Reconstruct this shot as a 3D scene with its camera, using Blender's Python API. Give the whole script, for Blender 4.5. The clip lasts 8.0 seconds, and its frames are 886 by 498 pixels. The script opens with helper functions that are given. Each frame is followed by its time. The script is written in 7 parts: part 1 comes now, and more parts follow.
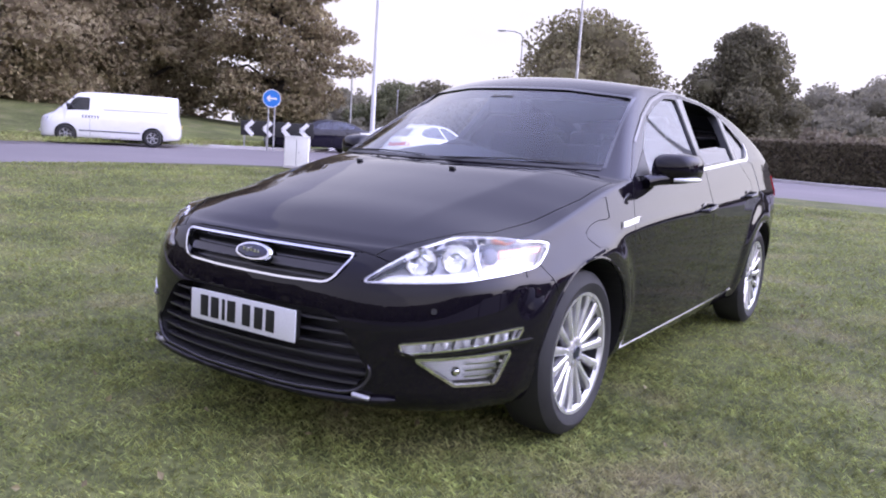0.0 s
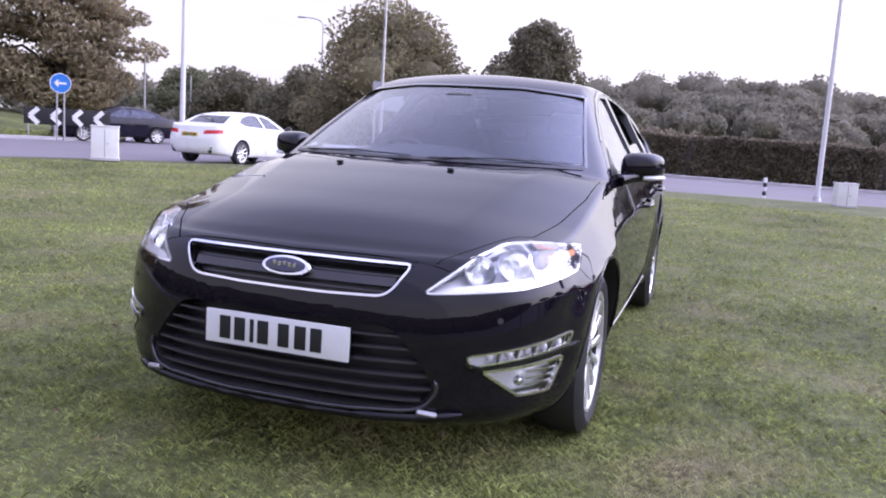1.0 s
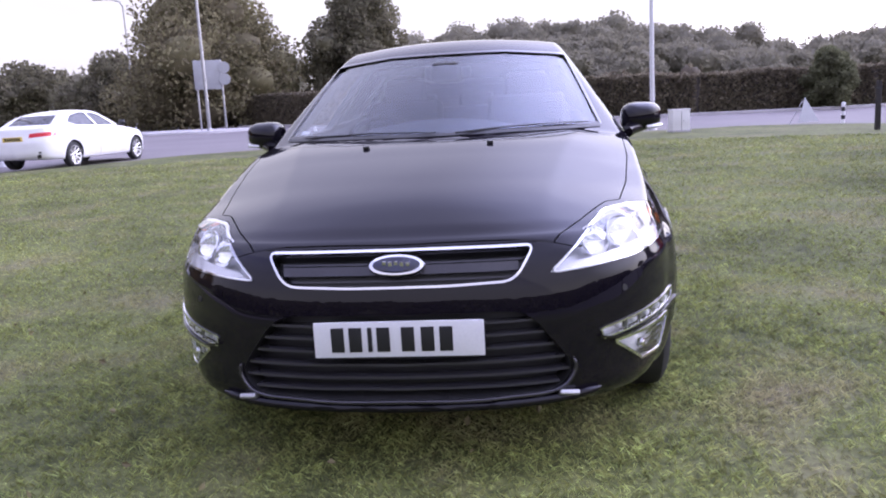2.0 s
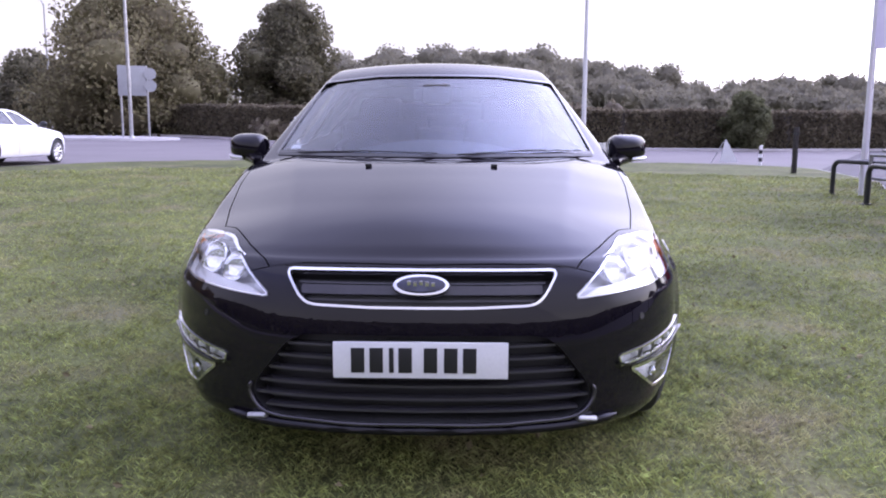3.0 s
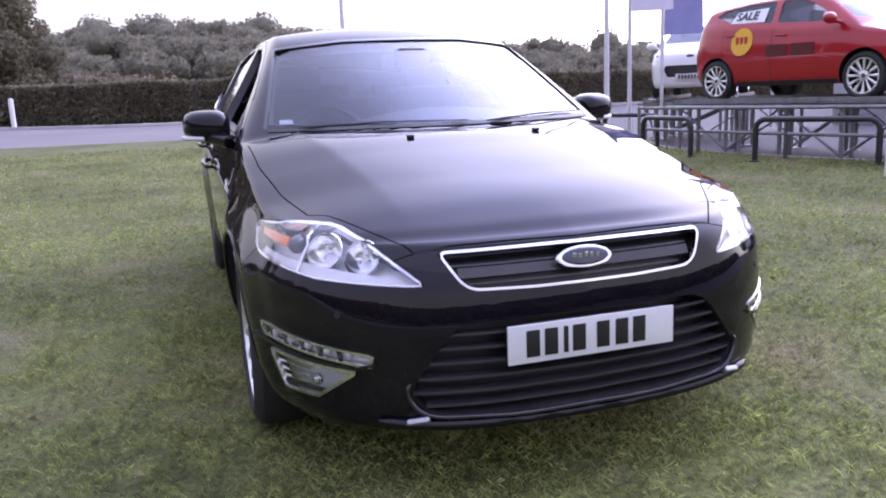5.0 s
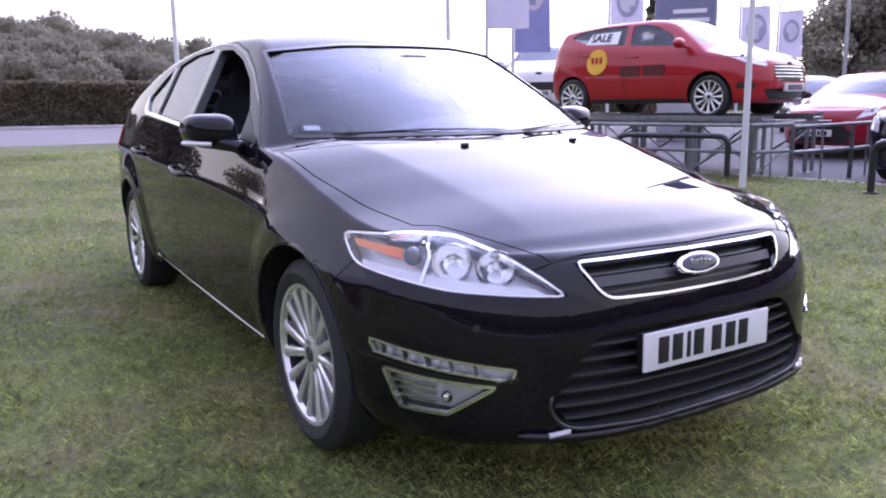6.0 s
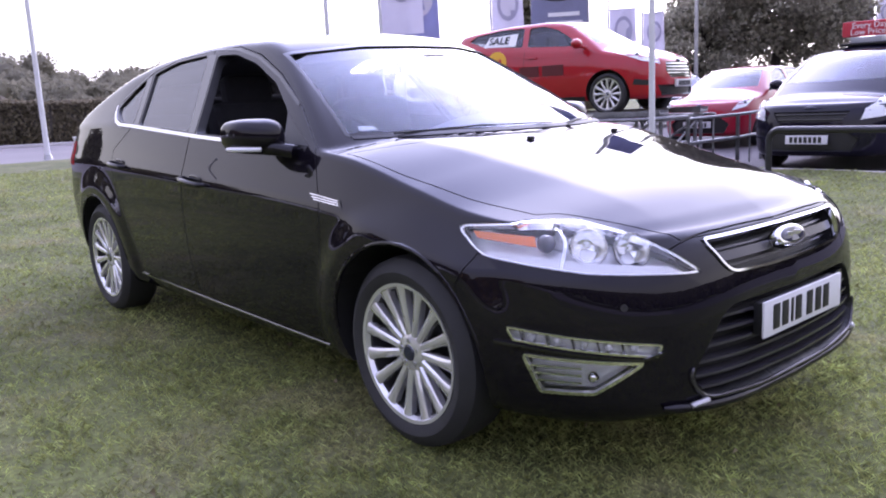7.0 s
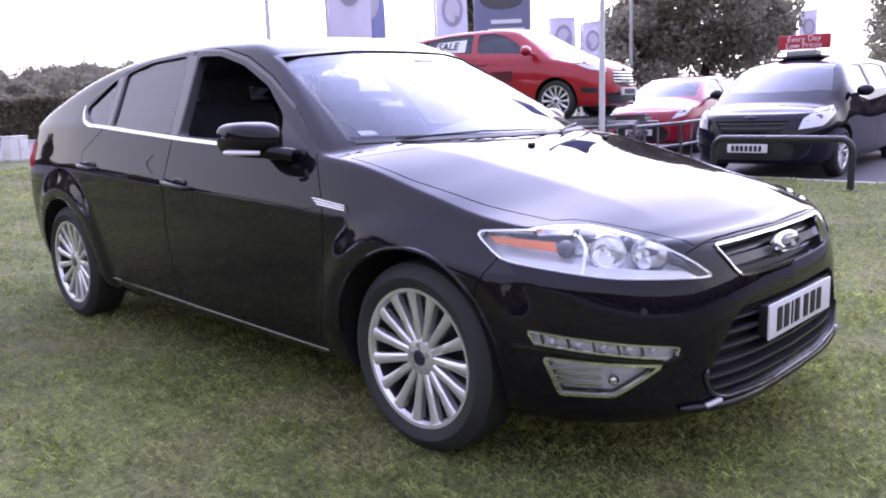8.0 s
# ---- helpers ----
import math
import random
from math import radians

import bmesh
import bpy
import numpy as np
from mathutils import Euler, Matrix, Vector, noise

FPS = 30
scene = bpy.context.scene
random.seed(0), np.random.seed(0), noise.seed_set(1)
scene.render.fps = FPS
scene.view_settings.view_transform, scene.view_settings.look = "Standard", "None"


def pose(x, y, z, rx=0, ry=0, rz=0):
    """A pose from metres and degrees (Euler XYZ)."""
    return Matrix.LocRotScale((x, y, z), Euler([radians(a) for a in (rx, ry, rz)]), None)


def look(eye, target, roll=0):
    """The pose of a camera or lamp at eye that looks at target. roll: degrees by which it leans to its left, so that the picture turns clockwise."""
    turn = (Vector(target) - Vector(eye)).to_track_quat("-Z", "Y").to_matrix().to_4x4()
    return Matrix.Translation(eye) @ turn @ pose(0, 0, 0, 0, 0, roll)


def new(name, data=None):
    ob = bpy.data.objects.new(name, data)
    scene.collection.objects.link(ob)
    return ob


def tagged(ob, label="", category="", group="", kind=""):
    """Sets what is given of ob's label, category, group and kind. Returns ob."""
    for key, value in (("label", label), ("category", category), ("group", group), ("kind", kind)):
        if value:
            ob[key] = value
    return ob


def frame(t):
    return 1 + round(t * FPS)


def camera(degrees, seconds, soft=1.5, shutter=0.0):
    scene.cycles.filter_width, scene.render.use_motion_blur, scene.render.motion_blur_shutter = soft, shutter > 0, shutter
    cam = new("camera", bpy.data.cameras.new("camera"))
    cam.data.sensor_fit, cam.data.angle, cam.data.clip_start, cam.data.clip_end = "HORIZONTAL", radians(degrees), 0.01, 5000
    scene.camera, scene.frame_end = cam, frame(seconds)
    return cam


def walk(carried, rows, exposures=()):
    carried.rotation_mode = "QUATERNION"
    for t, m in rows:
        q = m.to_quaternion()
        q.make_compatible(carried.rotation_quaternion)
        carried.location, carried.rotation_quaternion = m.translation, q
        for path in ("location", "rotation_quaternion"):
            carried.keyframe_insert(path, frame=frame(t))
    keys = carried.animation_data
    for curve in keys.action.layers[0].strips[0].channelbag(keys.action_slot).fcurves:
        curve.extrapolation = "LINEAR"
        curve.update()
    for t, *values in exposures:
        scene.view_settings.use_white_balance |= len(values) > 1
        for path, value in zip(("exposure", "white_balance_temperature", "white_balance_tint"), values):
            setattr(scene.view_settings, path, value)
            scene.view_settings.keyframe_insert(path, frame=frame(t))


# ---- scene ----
from mathutils.bvhtree import BVHTree

cam = camera(58.0, 8.0, soft=2.0)
# seconds, eye, point looked at, roll
PATH = [
    (0, (2.075, -2.81, 1.096), (0.989, -1.155, 0.83), 3.6),
    (0.5, (1.704, -2.939, 1.084), (0.761, -1.197, 0.827), 3.1),
    (1, (1.288, -3.101, 1.096), (0.654, -1.226, 0.833), 3.6),
    (1.5, (0.872, -3.205, 1.102), (0.457, -1.274, 0.804), 0.4),
    (1.7, (0.677, -3.188, 1.122), (0.345, -1.248, 0.77), -2.0),
    (2.8, (0.122, -3.214, 1.148), (0.056, -1.238, 0.82), -0.5),
    (3, (0.111, -3.196, 1.14), (0.072, -1.219, 0.839), 0.2),
    (3.5, (0.069, -3.173, 1.135), (0.108, -1.198, 0.796), 1.1),
    (4, (-0.201, -3.119, 1.118), (-0.019, -1.15, 0.795), 2.4),
    (4.5, (-0.604, -3.024, 1.143), (-0.22, -1.089, 0.785), 2.3),
    (4.7, (-0.78, -2.956, 1.149), (-0.336, -1.033, 0.774), -0.4),
    (5.8, (-1.689, -2.498, 1.123), (-0.701, -0.796, 0.756), -0.9),
    (6, (-1.811, -2.42, 1.15), (-0.795, -0.737, 0.782), -0.8),
    (6.5, (-2.182, -2.268, 1.164), (-0.914, -0.76, 0.816), -0.6),
    (7, (-2.439, -2.011, 1.133), (-1.154, -0.521, 0.772), -2.8),
    (7.5, (-2.585, -1.888, 1.14), (-1.142, -0.548, 0.786), -0.6),
    (8, (-2.632, -1.847, 1.148), (-1.225, -0.47, 0.791), -1.9),
]
walk(cam, [(t, look(eye, target, roll)) for t, eye, target, roll in PATH], [(0, 0.90), (4.5, 0.91), (6.5, 0.93), (8, 1.10)])

# ---- world and sun: bright high overcast ----
world = bpy.data.worlds.new("overcast_sky")
scene.world = world
world.use_nodes = True
wn, wl = world.node_tree.nodes, world.node_tree.links
wn.clear()
sky = wn.new("ShaderNodeTexSky")
sky.sky_type, sky.sun_disc = "NISHITA", False
sky.sun_elevation, sky.sun_rotation = radians(38), radians(58)
sky.air_density, sky.dust_density = 1.0, 3.0
sky_scale = wn.new("ShaderNodeMix")
sky_scale.data_type, sky_scale.blend_type = "RGBA", "MULTIPLY"
sky_scale.inputs[0].default_value = 1.0
sky_scale.inputs[7].default_value = (0.10, 0.10, 0.10, 1)
cloud_co = wn.new("ShaderNodeTexCoord")
cloud_map = wn.new("ShaderNodeMapping")
cloud_map.inputs["Scale"].default_value = (1.2, 1.2, 4.0)
cloud_noise = wn.new("ShaderNodeTexNoise")
cloud_noise.inputs["Scale"].default_value, cloud_noise.inputs["Detail"].default_value = 1.6, 6.0
cloud_ramp = wn.new("ShaderNodeValToRGB")
cloud_ramp.color_ramp.elements[0].position, cloud_ramp.color_ramp.elements[0].color = 0.30, (0.56, 0.52, 0.655, 1)
cloud_ramp.color_ramp.elements[1].position, cloud_ramp.color_ramp.elements[1].color = 0.72, (0.72, 0.675, 0.79, 1)
cloud_mix = wn.new("ShaderNodeMix")
cloud_mix.data_type = "RGBA"
cloud_mix.inputs[0].default_value = 0.88
wbg, wout = wn.new("ShaderNodeBackground"), wn.new("ShaderNodeOutputWorld")
wbg.inputs["Strength"].default_value = 0.97
wl.new(cloud_co.outputs["Generated"], cloud_map.inputs["Vector"])
wl.new(cloud_map.outputs["Vector"], cloud_noise.inputs["Vector"])
wl.new(cloud_noise.outputs["Fac"], cloud_ramp.inputs["Fac"])
wl.new(sky.outputs["Color"], sky_scale.inputs[6])
wl.new(sky_scale.outputs[2], cloud_mix.inputs[6])
wl.new(cloud_ramp.outputs["Color"], cloud_mix.inputs[7])
# the cloud is brightest towards the hidden sun
sun_way = wn.new("ShaderNodeVectorMath")
sun_way.operation = "DOT_PRODUCT"
sun_way.inputs[1].default_value = (math.sin(radians(58)) * math.cos(radians(28)), math.cos(radians(58)) * math.cos(radians(28)), math.sin(radians(28)))
glow = wn.new("ShaderNodeMapRange")
glow.interpolation_type = "SMOOTHSTEP"
glow.inputs["From Min"].default_value, glow.inputs["From Max"].default_value = 0.54, 1.0
glow.inputs["To Min"].default_value, glow.inputs["To Max"].default_value = 1.0, 3.9
glow_mix = wn.new("ShaderNodeMix")
glow_mix.data_type, glow_mix.blend_type = "RGBA", "MULTIPLY"
glow_mix.inputs[0].default_value = 1.0
wl.new(cloud_co.outputs["Generated"], sun_way.inputs[0])
wl.new(sun_way.outputs["Value"], glow.inputs["Value"])
wl.new(cloud_mix.outputs[2], glow_mix.inputs[6]), wl.new(glow.outputs[0], glow_mix.inputs[7])
# an overcast sky brightens towards the zenith
sky_up, zenith = wn.new("ShaderNodeSeparateXYZ"), wn.new("ShaderNodeMapRange")
zenith.inputs["From Min"].default_value, zenith.inputs["From Max"].default_value = 0.14, 0.80
zenith_tint = wn.new("ShaderNodeMix")
zenith_tint.data_type = "RGBA"
zenith_tint.inputs[6].default_value, zenith_tint.inputs[7].default_value = (1, 1, 1, 1), (0.90, 0.99, 1.52, 1)
zenith_mix = wn.new("ShaderNodeMix")
zenith_mix.data_type, zenith_mix.blend_type = "RGBA", "MULTIPLY"
zenith_mix.inputs[0].default_value = 1.0
wl.new(cloud_co.outputs["Generated"], sky_up.inputs[0]), wl.new(sky_up.outputs["Z"], zenith.inputs["Value"])
wl.new(glow_mix.outputs[2], zenith_mix.inputs[6]), wl.new(zenith.outputs[0], zenith_tint.inputs[0]), wl.new(zenith_tint.outputs[2], zenith_mix.inputs[7])
wl.new(zenith_mix.outputs[2], wbg.inputs["Color"])
wl.new(wbg.outputs[0], wout.inputs["Surface"])
sun_data = bpy.data.lights.new("sun", "SUN")
sun_data.energy, sun_data.angle, sun_data.color = 0.6, radians(176), (1.0, 0.96, 0.92)
sun = new("sun", sun_data)
sun.matrix_world = look((30 * math.sin(radians(58)), 30 * math.cos(radians(58)), 24), (0, 0, 0))


# ---- materials ----
def material(name, base, rough=0.5, metal=0.0, spread=0.0, scale=8.0, fine=60.0, bump=0.0, coat=0.0, vary=0.0, island=False, dark=None,
             stain=0.0, transmission=0.0, ior=1.5, emit=0.0, spec=0.5, coat_rough=0.03, depth=0.01, coat_ior=1.5):
    """A procedural surface: base colour with two scales of mottling, optional variation by object or by island, relief and coat."""
    m = bpy.data.materials.new(name)
    m.use_nodes = True
    n, l = m.node_tree.nodes, m.node_tree.links
    b = n["Principled BSDF"]
    b.inputs["Base Color"].default_value = (*base, 1)
    b.inputs["Roughness"].default_value = rough
    b.inputs["Metallic"].default_value = metal
    b.inputs["IOR"].default_value = ior
    b.inputs["Transmission Weight"].default_value = transmission
    b.inputs["Specular IOR Level"].default_value = spec
    b.inputs["Coat Weight"].default_value = coat
    b.inputs["Coat Roughness"].default_value = coat_rough
    b.inputs["Coat IOR"].default_value = coat_ior
    if emit:
        b.inputs["Emission Color"].default_value = (*base, 1)
        b.inputs["Emission Strength"].default_value = emit
    co = n.new("ShaderNodeTexCoord")
    colour = None
    if spread or stain:
        big, small = n.new("ShaderNodeTexNoise"), n.new("ShaderNodeTexNoise")
        big.inputs["Scale"].default_value, small.inputs["Scale"].default_value = scale, fine
        big.inputs["Detail"].default_value, small.inputs["Detail"].default_value = 5.0, 4.0
        for node in (big, small):
            l.new(co.outputs["Object"], node.inputs["Vector"])
        both = n.new("ShaderNodeMath")
        both.operation = "ADD"
        l.new(big.outputs["Fac"], both.inputs[0]), l.new(small.outputs["Fac"], both.inputs[1])
        ramp = n.new("ShaderNodeMapRange")
        ramp.inputs["From Min"].default_value, ramp.inputs["From Max"].default_value = 0.7, 1.3
        l.new(both.outputs[0], ramp.inputs["Value"])
        mix = n.new("ShaderNodeMix")
        mix.data_type = "RGBA"
        low = dark or tuple(c * (1 - spread) for c in base)
        high = tuple(min(1, c * (1 + spread)) for c in base)
        mix.inputs[6].default_value, mix.inputs[7].default_value = (*low, 1), (*high, 1)
        l.new(ramp.outputs[0], mix.inputs[0])
        colour = mix.outputs[2]
        rr = n.new("ShaderNodeMapRange")
        rr.inputs["To Min"].default_value, rr.inputs["To Max"].default_value = max(0.02, rough * (1 - 0.25)), min(1, rough * 1.2)
        l.new(small.outputs["Fac"], rr.inputs["Value"]), l.new(rr.outputs[0], b.inputs["Roughness"])
        if bump:
            bp = n.new("ShaderNodeBump")
            bp.inputs["Strength"].default_value, bp.inputs["Distance"].default_value = bump, depth
            l.new(both.outputs[0], bp.inputs["Height"]), l.new(bp.outputs[0], b.inputs["Normal"])
    if vary:
        src = n.new("ShaderNodeNewGeometry") if island else n.new("ShaderNodeObjectInfo")
        rnd = src.outputs["Random Per Island"] if island else src.outputs["Random"]
        hsv = n.new("ShaderNodeHueSaturation")
        val, hue = n.new("ShaderNodeMapRange"), n.new("ShaderNodeMapRange")
        val.inputs["To Min"].default_value, val.inputs["To Max"].default_value = 1 - vary, 1 + vary
        hue.inputs["To Min"].default_value, hue.inputs["To Max"].default_value = 0.5 - 0.05 * vary, 0.5 + 0.035 * vary
        l.new(rnd, val.inputs["Value"]), l.new(rnd, hue.inputs["Value"])
        l.new(val.outputs[0], hsv.inputs["Value"]), l.new(hue.outputs[0], hsv.inputs["Hue"])
        if colour:
            l.new(colour, hsv.inputs["Color"])
        else:
            hsv.inputs["Color"].default_value = (*base, 1)
        colour = hsv.outputs["Color"]
    if colour:
        l.new(colour, b.inputs["Base Color"])
    return m


def paint(name, base, metal=0.0, rough=0.35):
    return material(name, base, rough, metal, spread=0.06, scale=3, fine=700, coat=1.0, coat_rough=0.012, spec=0.0 if max(base) < 0.05 else 0.3, coat_ior=1.41 if max(base) < 0.05 else 1.45)


BLACK_PAINT = paint("black_car_paint", (0.0062, 0.0050, 0.0085), 0.0, 0.5)
RED_PAINT = paint("red_car_paint", (0.36, 0.004, 0.014))
CRIMSON_PAINT = paint("crimson_car_paint", (0.30, 0.008, 0.026))
WHITE_PAINT = paint("white_car_paint", (0.80, 0.80, 0.81))
INK_PAINT = paint("ink_car_paint", (0.008, 0.007, 0.016))
GREY_PAINT = paint("grey_car_paint", (0.05, 0.05, 0.06), 0.4)
GLASS = material("car_glass", (0.60, 0.65, 0.72), 0.0, transmission=1.0, ior=1.36)
TINTED = material("tinted_glass", (0.30, 0.31, 0.36), 0.0, transmission=1.0, ior=1.52)
PRIVACY = material("dark_rear_glass", (0.07, 0.07, 0.085), 0.0, transmission=1.0, ior=1.5)
LENS = material("clear_lens", (0.95, 0.96, 0.97), 0.02, transmission=1.0, ior=1.45)
CHROME = material("chrome", (0.82, 0.82, 0.84), 0.08, 1.0)
REFLECTOR = material("lamp_reflector", (0.90, 0.90, 0.92), 0.42, 0.5)
BOWL = material("reflector_chrome", (0.86, 0.86, 0.88), 0.10, 1.0)
STAND_STEEL = material("dull_stand_steel", (0.24, 0.24, 0.25), 0.5, 0.6, spread=0.35, scale=6, fine=70)
LAMP_WHITE = material("lamp_housing", (0.82, 0.82, 0.84), 0.3, 0.25)
# barrels and brake discs: the shade behind the spokes is in this colour
SHADED_METAL = material("dusty_dark_metal", (0.035, 0.035, 0.037), 0.6, 0.5, spread=0.2, scale=10, fine=80)
ALLOY = material("alloy_silver", (0.78, 0.78, 0.79), 0.25, 0.72, spread=0.03, scale=6, fine=30)
TYRE = material("tyre_rubber", (0.024, 0.024, 0.025), 0.75, spread=0.25, scale=9, fine=90, bump=0.2, depth=0.003)
BLACK_PLASTIC = material("black_plastic", (0.018, 0.018, 0.019), 0.45, spread=0.15, scale=12, fine=200)
GLOSS_BLACK = material("gloss_black", (0.006, 0.006, 0.007), 0.08, coat=0.5)
# near-black for strips that draw the shade in uncut door gaps
SEAM = material("seam_shadow_rubber", (0.004, 0.004, 0.004), 0.8)
CLOTH = material("seat_cloth", (0.014, 0.014, 0.016), 0.85, spread=0.3, scale=20, fine=300)
AMBER = material("amber_lens", (0.85, 0.22, 0.05), 0.15)
REDLENS = material("red_lens", (0.55, 0.02, 0.03), 0.12)
PLATE_WHITE = material("plate_white", (0.74, 0.74, 0.76), 0.35, spread=0.05, scale=10, fine=120)
PLATE_YELLOW = material("plate_yellow", (0.72, 0.55, 0.12), 0.35)
INK = material("plate_ink", (0.012, 0.012, 0.014), 0.5)
BADGE_BLUE = material("badge_navy", (0.012, 0.014, 0.04), 0.12, coat=0.6)
WHITE_CARD = material("white_card", (0.80, 0.80, 0.80), 0.6)
YELLOW_VINYL = material("yellow_vinyl", (0.75, 0.42, 0.03), 0.4)
STEEL = material("galvanised_steel", (0.42, 0.42, 0.44), 0.4, 0.8, spread=0.2, scale=5, fine=60)
BLACK_STEEL = material("black_painted_steel", (0.022, 0.022, 0.025), 0.35, 0.0, spread=0.25, scale=6, fine=90)
POLE_WHITE = material("white_painted_pole", (0.66, 0.66, 0.68), 0.4, spread=0.08, scale=2, fine=50)
SIGN_GREY = material("sign_back_grey", (0.36, 0.37, 0.39), 0.45, 0.2, spread=0.1, scale=3, fine=40)
SIGN_BLUE = material("sign_blue", (0.02, 0.17, 0.55), 0.35)
SIGN_WHITE = material("sign_white", (0.78, 0.78, 0.78), 0.45, spread=0.05, scale=4, fine=60)
SIGN_RED = material("sign_red", (0.48, 0.03, 0.05), 0.4)
NAVY_PANEL = material("navy_panel", (0.17, 0.18, 0.28), 0.35, spread=0.1, scale=2, fine=30)
FLAG_WHITE = material("flag_cloth_white", (0.68, 0.66, 0.74), 0.8, spread=0.05, scale=3, fine=80)
FLAG_DEVICE = material("flag_print_grey", (0.40, 0.39, 0.50), 0.8, spread=0.1, scale=3, fine=80)
FLAG_BLUE = material("flag_cloth_blue", (0.34, 0.35, 0.52), 0.8, spread=0.08, scale=3, fine=80)
TIMBER = material("dark_timber", (0.03, 0.026, 0.024), 0.8, spread=0.4, scale=8, fine=70, bump=0.3)
CONCRETE = material("pale_concrete", (0.46, 0.44, 0.44), 0.85, spread=0.15, scale=1.5, fine=40, bump=0.2)
CABINET_WHITE = material("white_cabinet_paint", (0.78, 0.77, 0.76), 0.5, spread=0.06, scale=2, fine=30)
ROAD = material("worn_asphalt", (0.165, 0.147, 0.150), 0.88, spread=0.16, scale=0.25, fine=28, bump=0.25)
FORECOURT = material("forecourt_asphalt", (0.070, 0.062, 0.070), 0.85, spread=0.3, scale=0.5, fine=25, bump=0.3)
BARK = material("bark", (0.075, 0.064, 0.056), 0.95, spread=0.4, scale=3, fine=25, bump=0.6, depth=0.05)


def translucent(m, share):
    """Lets light pass through thin leaves: part of the surface scatters to its far side."""
    n, l = m.node_tree.nodes, m.node_tree.links
    b, out = n["Principled BSDF"], n["Material Output"]
    through_leaf, mix = n.new("ShaderNodeBsdfTranslucent"), n.new("ShaderNodeMixShader")
    mix.inputs[0].default_value = share
    if b.inputs["Base Color"].links:
        l.new(b.inputs["Base Color"].links[0].from_socket, through_leaf.inputs["Color"])
    else:
        through_leaf.inputs["Color"].default_value = b.inputs["Base Color"].default_value
    l.new(b.outputs[0], mix.inputs[1]), l.new(through_leaf.outputs[0], mix.inputs[2])
    l.new(mix.outputs[0], out.inputs["Surface"])
    return m


def leaf_material(name, base, vary=0.35, spread=0.3):
    return translucent(material(name, base, 0.75, spread=spread, scale=0.35, fine=2.2, vary=vary, island=True, spec=0.2), 0.45)


LEAF_GREEN = leaf_material("leaf_green", (0.160, 0.165, 0.095))
LEAF_OLIVE = leaf_material("leaf_olive", (0.220, 0.198, 0.115))
LEAF_DARK = leaf_material("leaf_dark", (0.185, 0.172, 0.115))
LEAF_BROWN = leaf_material("leaf_autumn", (0.36, 0.275, 0.13))
LEAF_HEDGE = leaf_material("leaf_hedge", (0.190, 0.165, 0.118))
LEAF_BANK = leaf_material("leaf_bank", (0.31, 0.262, 0.165))
LEAF_PALE = leaf_material("leaf_grey_green", (0.37, 0.35, 0.27))
# distance haze is put into this paler, greyer leaf colour
LEAF_FAR_HAZED = leaf_material("leaf_far_wood", (0.255, 0.240, 0.180), 0.10, 0.14)


def grass_material(name, base, dark, dry, bump=0.0, vary=0.0, low=0.7, high=1.25):
    """Mown grass: broad mottling, dry worn patches and fine grain; the same patches on turf and blades."""
    m = material(name, base, 0.9, spread=0.35, scale=0.55, fine=9, bump=bump, dark=dark, spec=0.2, depth=0.02, vary=vary, island=True)
    n, l = m.node_tree.nodes, m.node_tree.links
    b = n["Principled BSDF"]
    src = b.inputs["Base Color"].links[0].from_socket
    co = n.new("ShaderNodeTexCoord")
    worn, grain = n.new("ShaderNodeTexNoise"), n.new("ShaderNodeTexNoise")
    worn.inputs["Scale"].default_value, worn.inputs["Detail"].default_value = 1.1, 8.0
    worn.inputs["Roughness"].default_value = 0.62
    grain.inputs["Scale"].default_value, grain.inputs["Detail"].default_value = 38.0, 4.0
    for node in (worn, grain):
        l.new(co.outputs["Object"], node.inputs["Vector"])
    mask = n.new("ShaderNodeMapRange")
    mask.inputs["From Min"].default_value, mask.inputs["From Max"].default_value = 0.51, 0.70
    l.new(worn.outputs["Fac"], mask.inputs["Value"])
    mix = n.new("ShaderNodeMix")
    mix.data_type = "RGBA"
    mix.inputs[7].default_value = (*dry, 1)
    l.new(mask.outputs[0], mix.inputs[0]), l.new(src, mix.inputs[6])
    speck = n.new("ShaderNodeMix")
    speck.data_type, speck.blend_type = "RGBA", "MULTIPLY"
    speck.inputs[0].default_value = 1.0
    lum = n.new("ShaderNodeMapRange")
    lum.inputs["From Min"].default_value, lum.inputs["From Max"].default_value = 0.3, 0.7
    lum.inputs["To Min"].default_value, lum.inputs["To Max"].default_value = low, high
    l.new(grain.outputs["Fac"], lum.inputs["Value"])
    l.new(mix.outputs[2], speck.inputs[6]), l.new(lum.outputs[0], speck.inputs[7])
    l.new(speck.outputs[2], b.inputs["Base Color"])
    return m


# turf colour holds the shade between blades; blade colour is lifted against it
TURF = grass_material("mown_turf", (0.112, 0.123, 0.042), (0.049, 0.056, 0.021), (0.146, 0.132, 0.074), bump=0.35, low=0.5, high=1.5)
BLADE = translucent(grass_material("grass_blade", (0.304, 0.334, 0.118), (0.152, 0.174, 0.068), (0.360, 0.332, 0.190), vary=0.40, low=0.45, high=1.6), 0.45)
BLADE_DRY = material("dry_grass_blade", (0.25, 0.215, 0.12), 0.7, vary=0.3, island=True, spec=0.25)


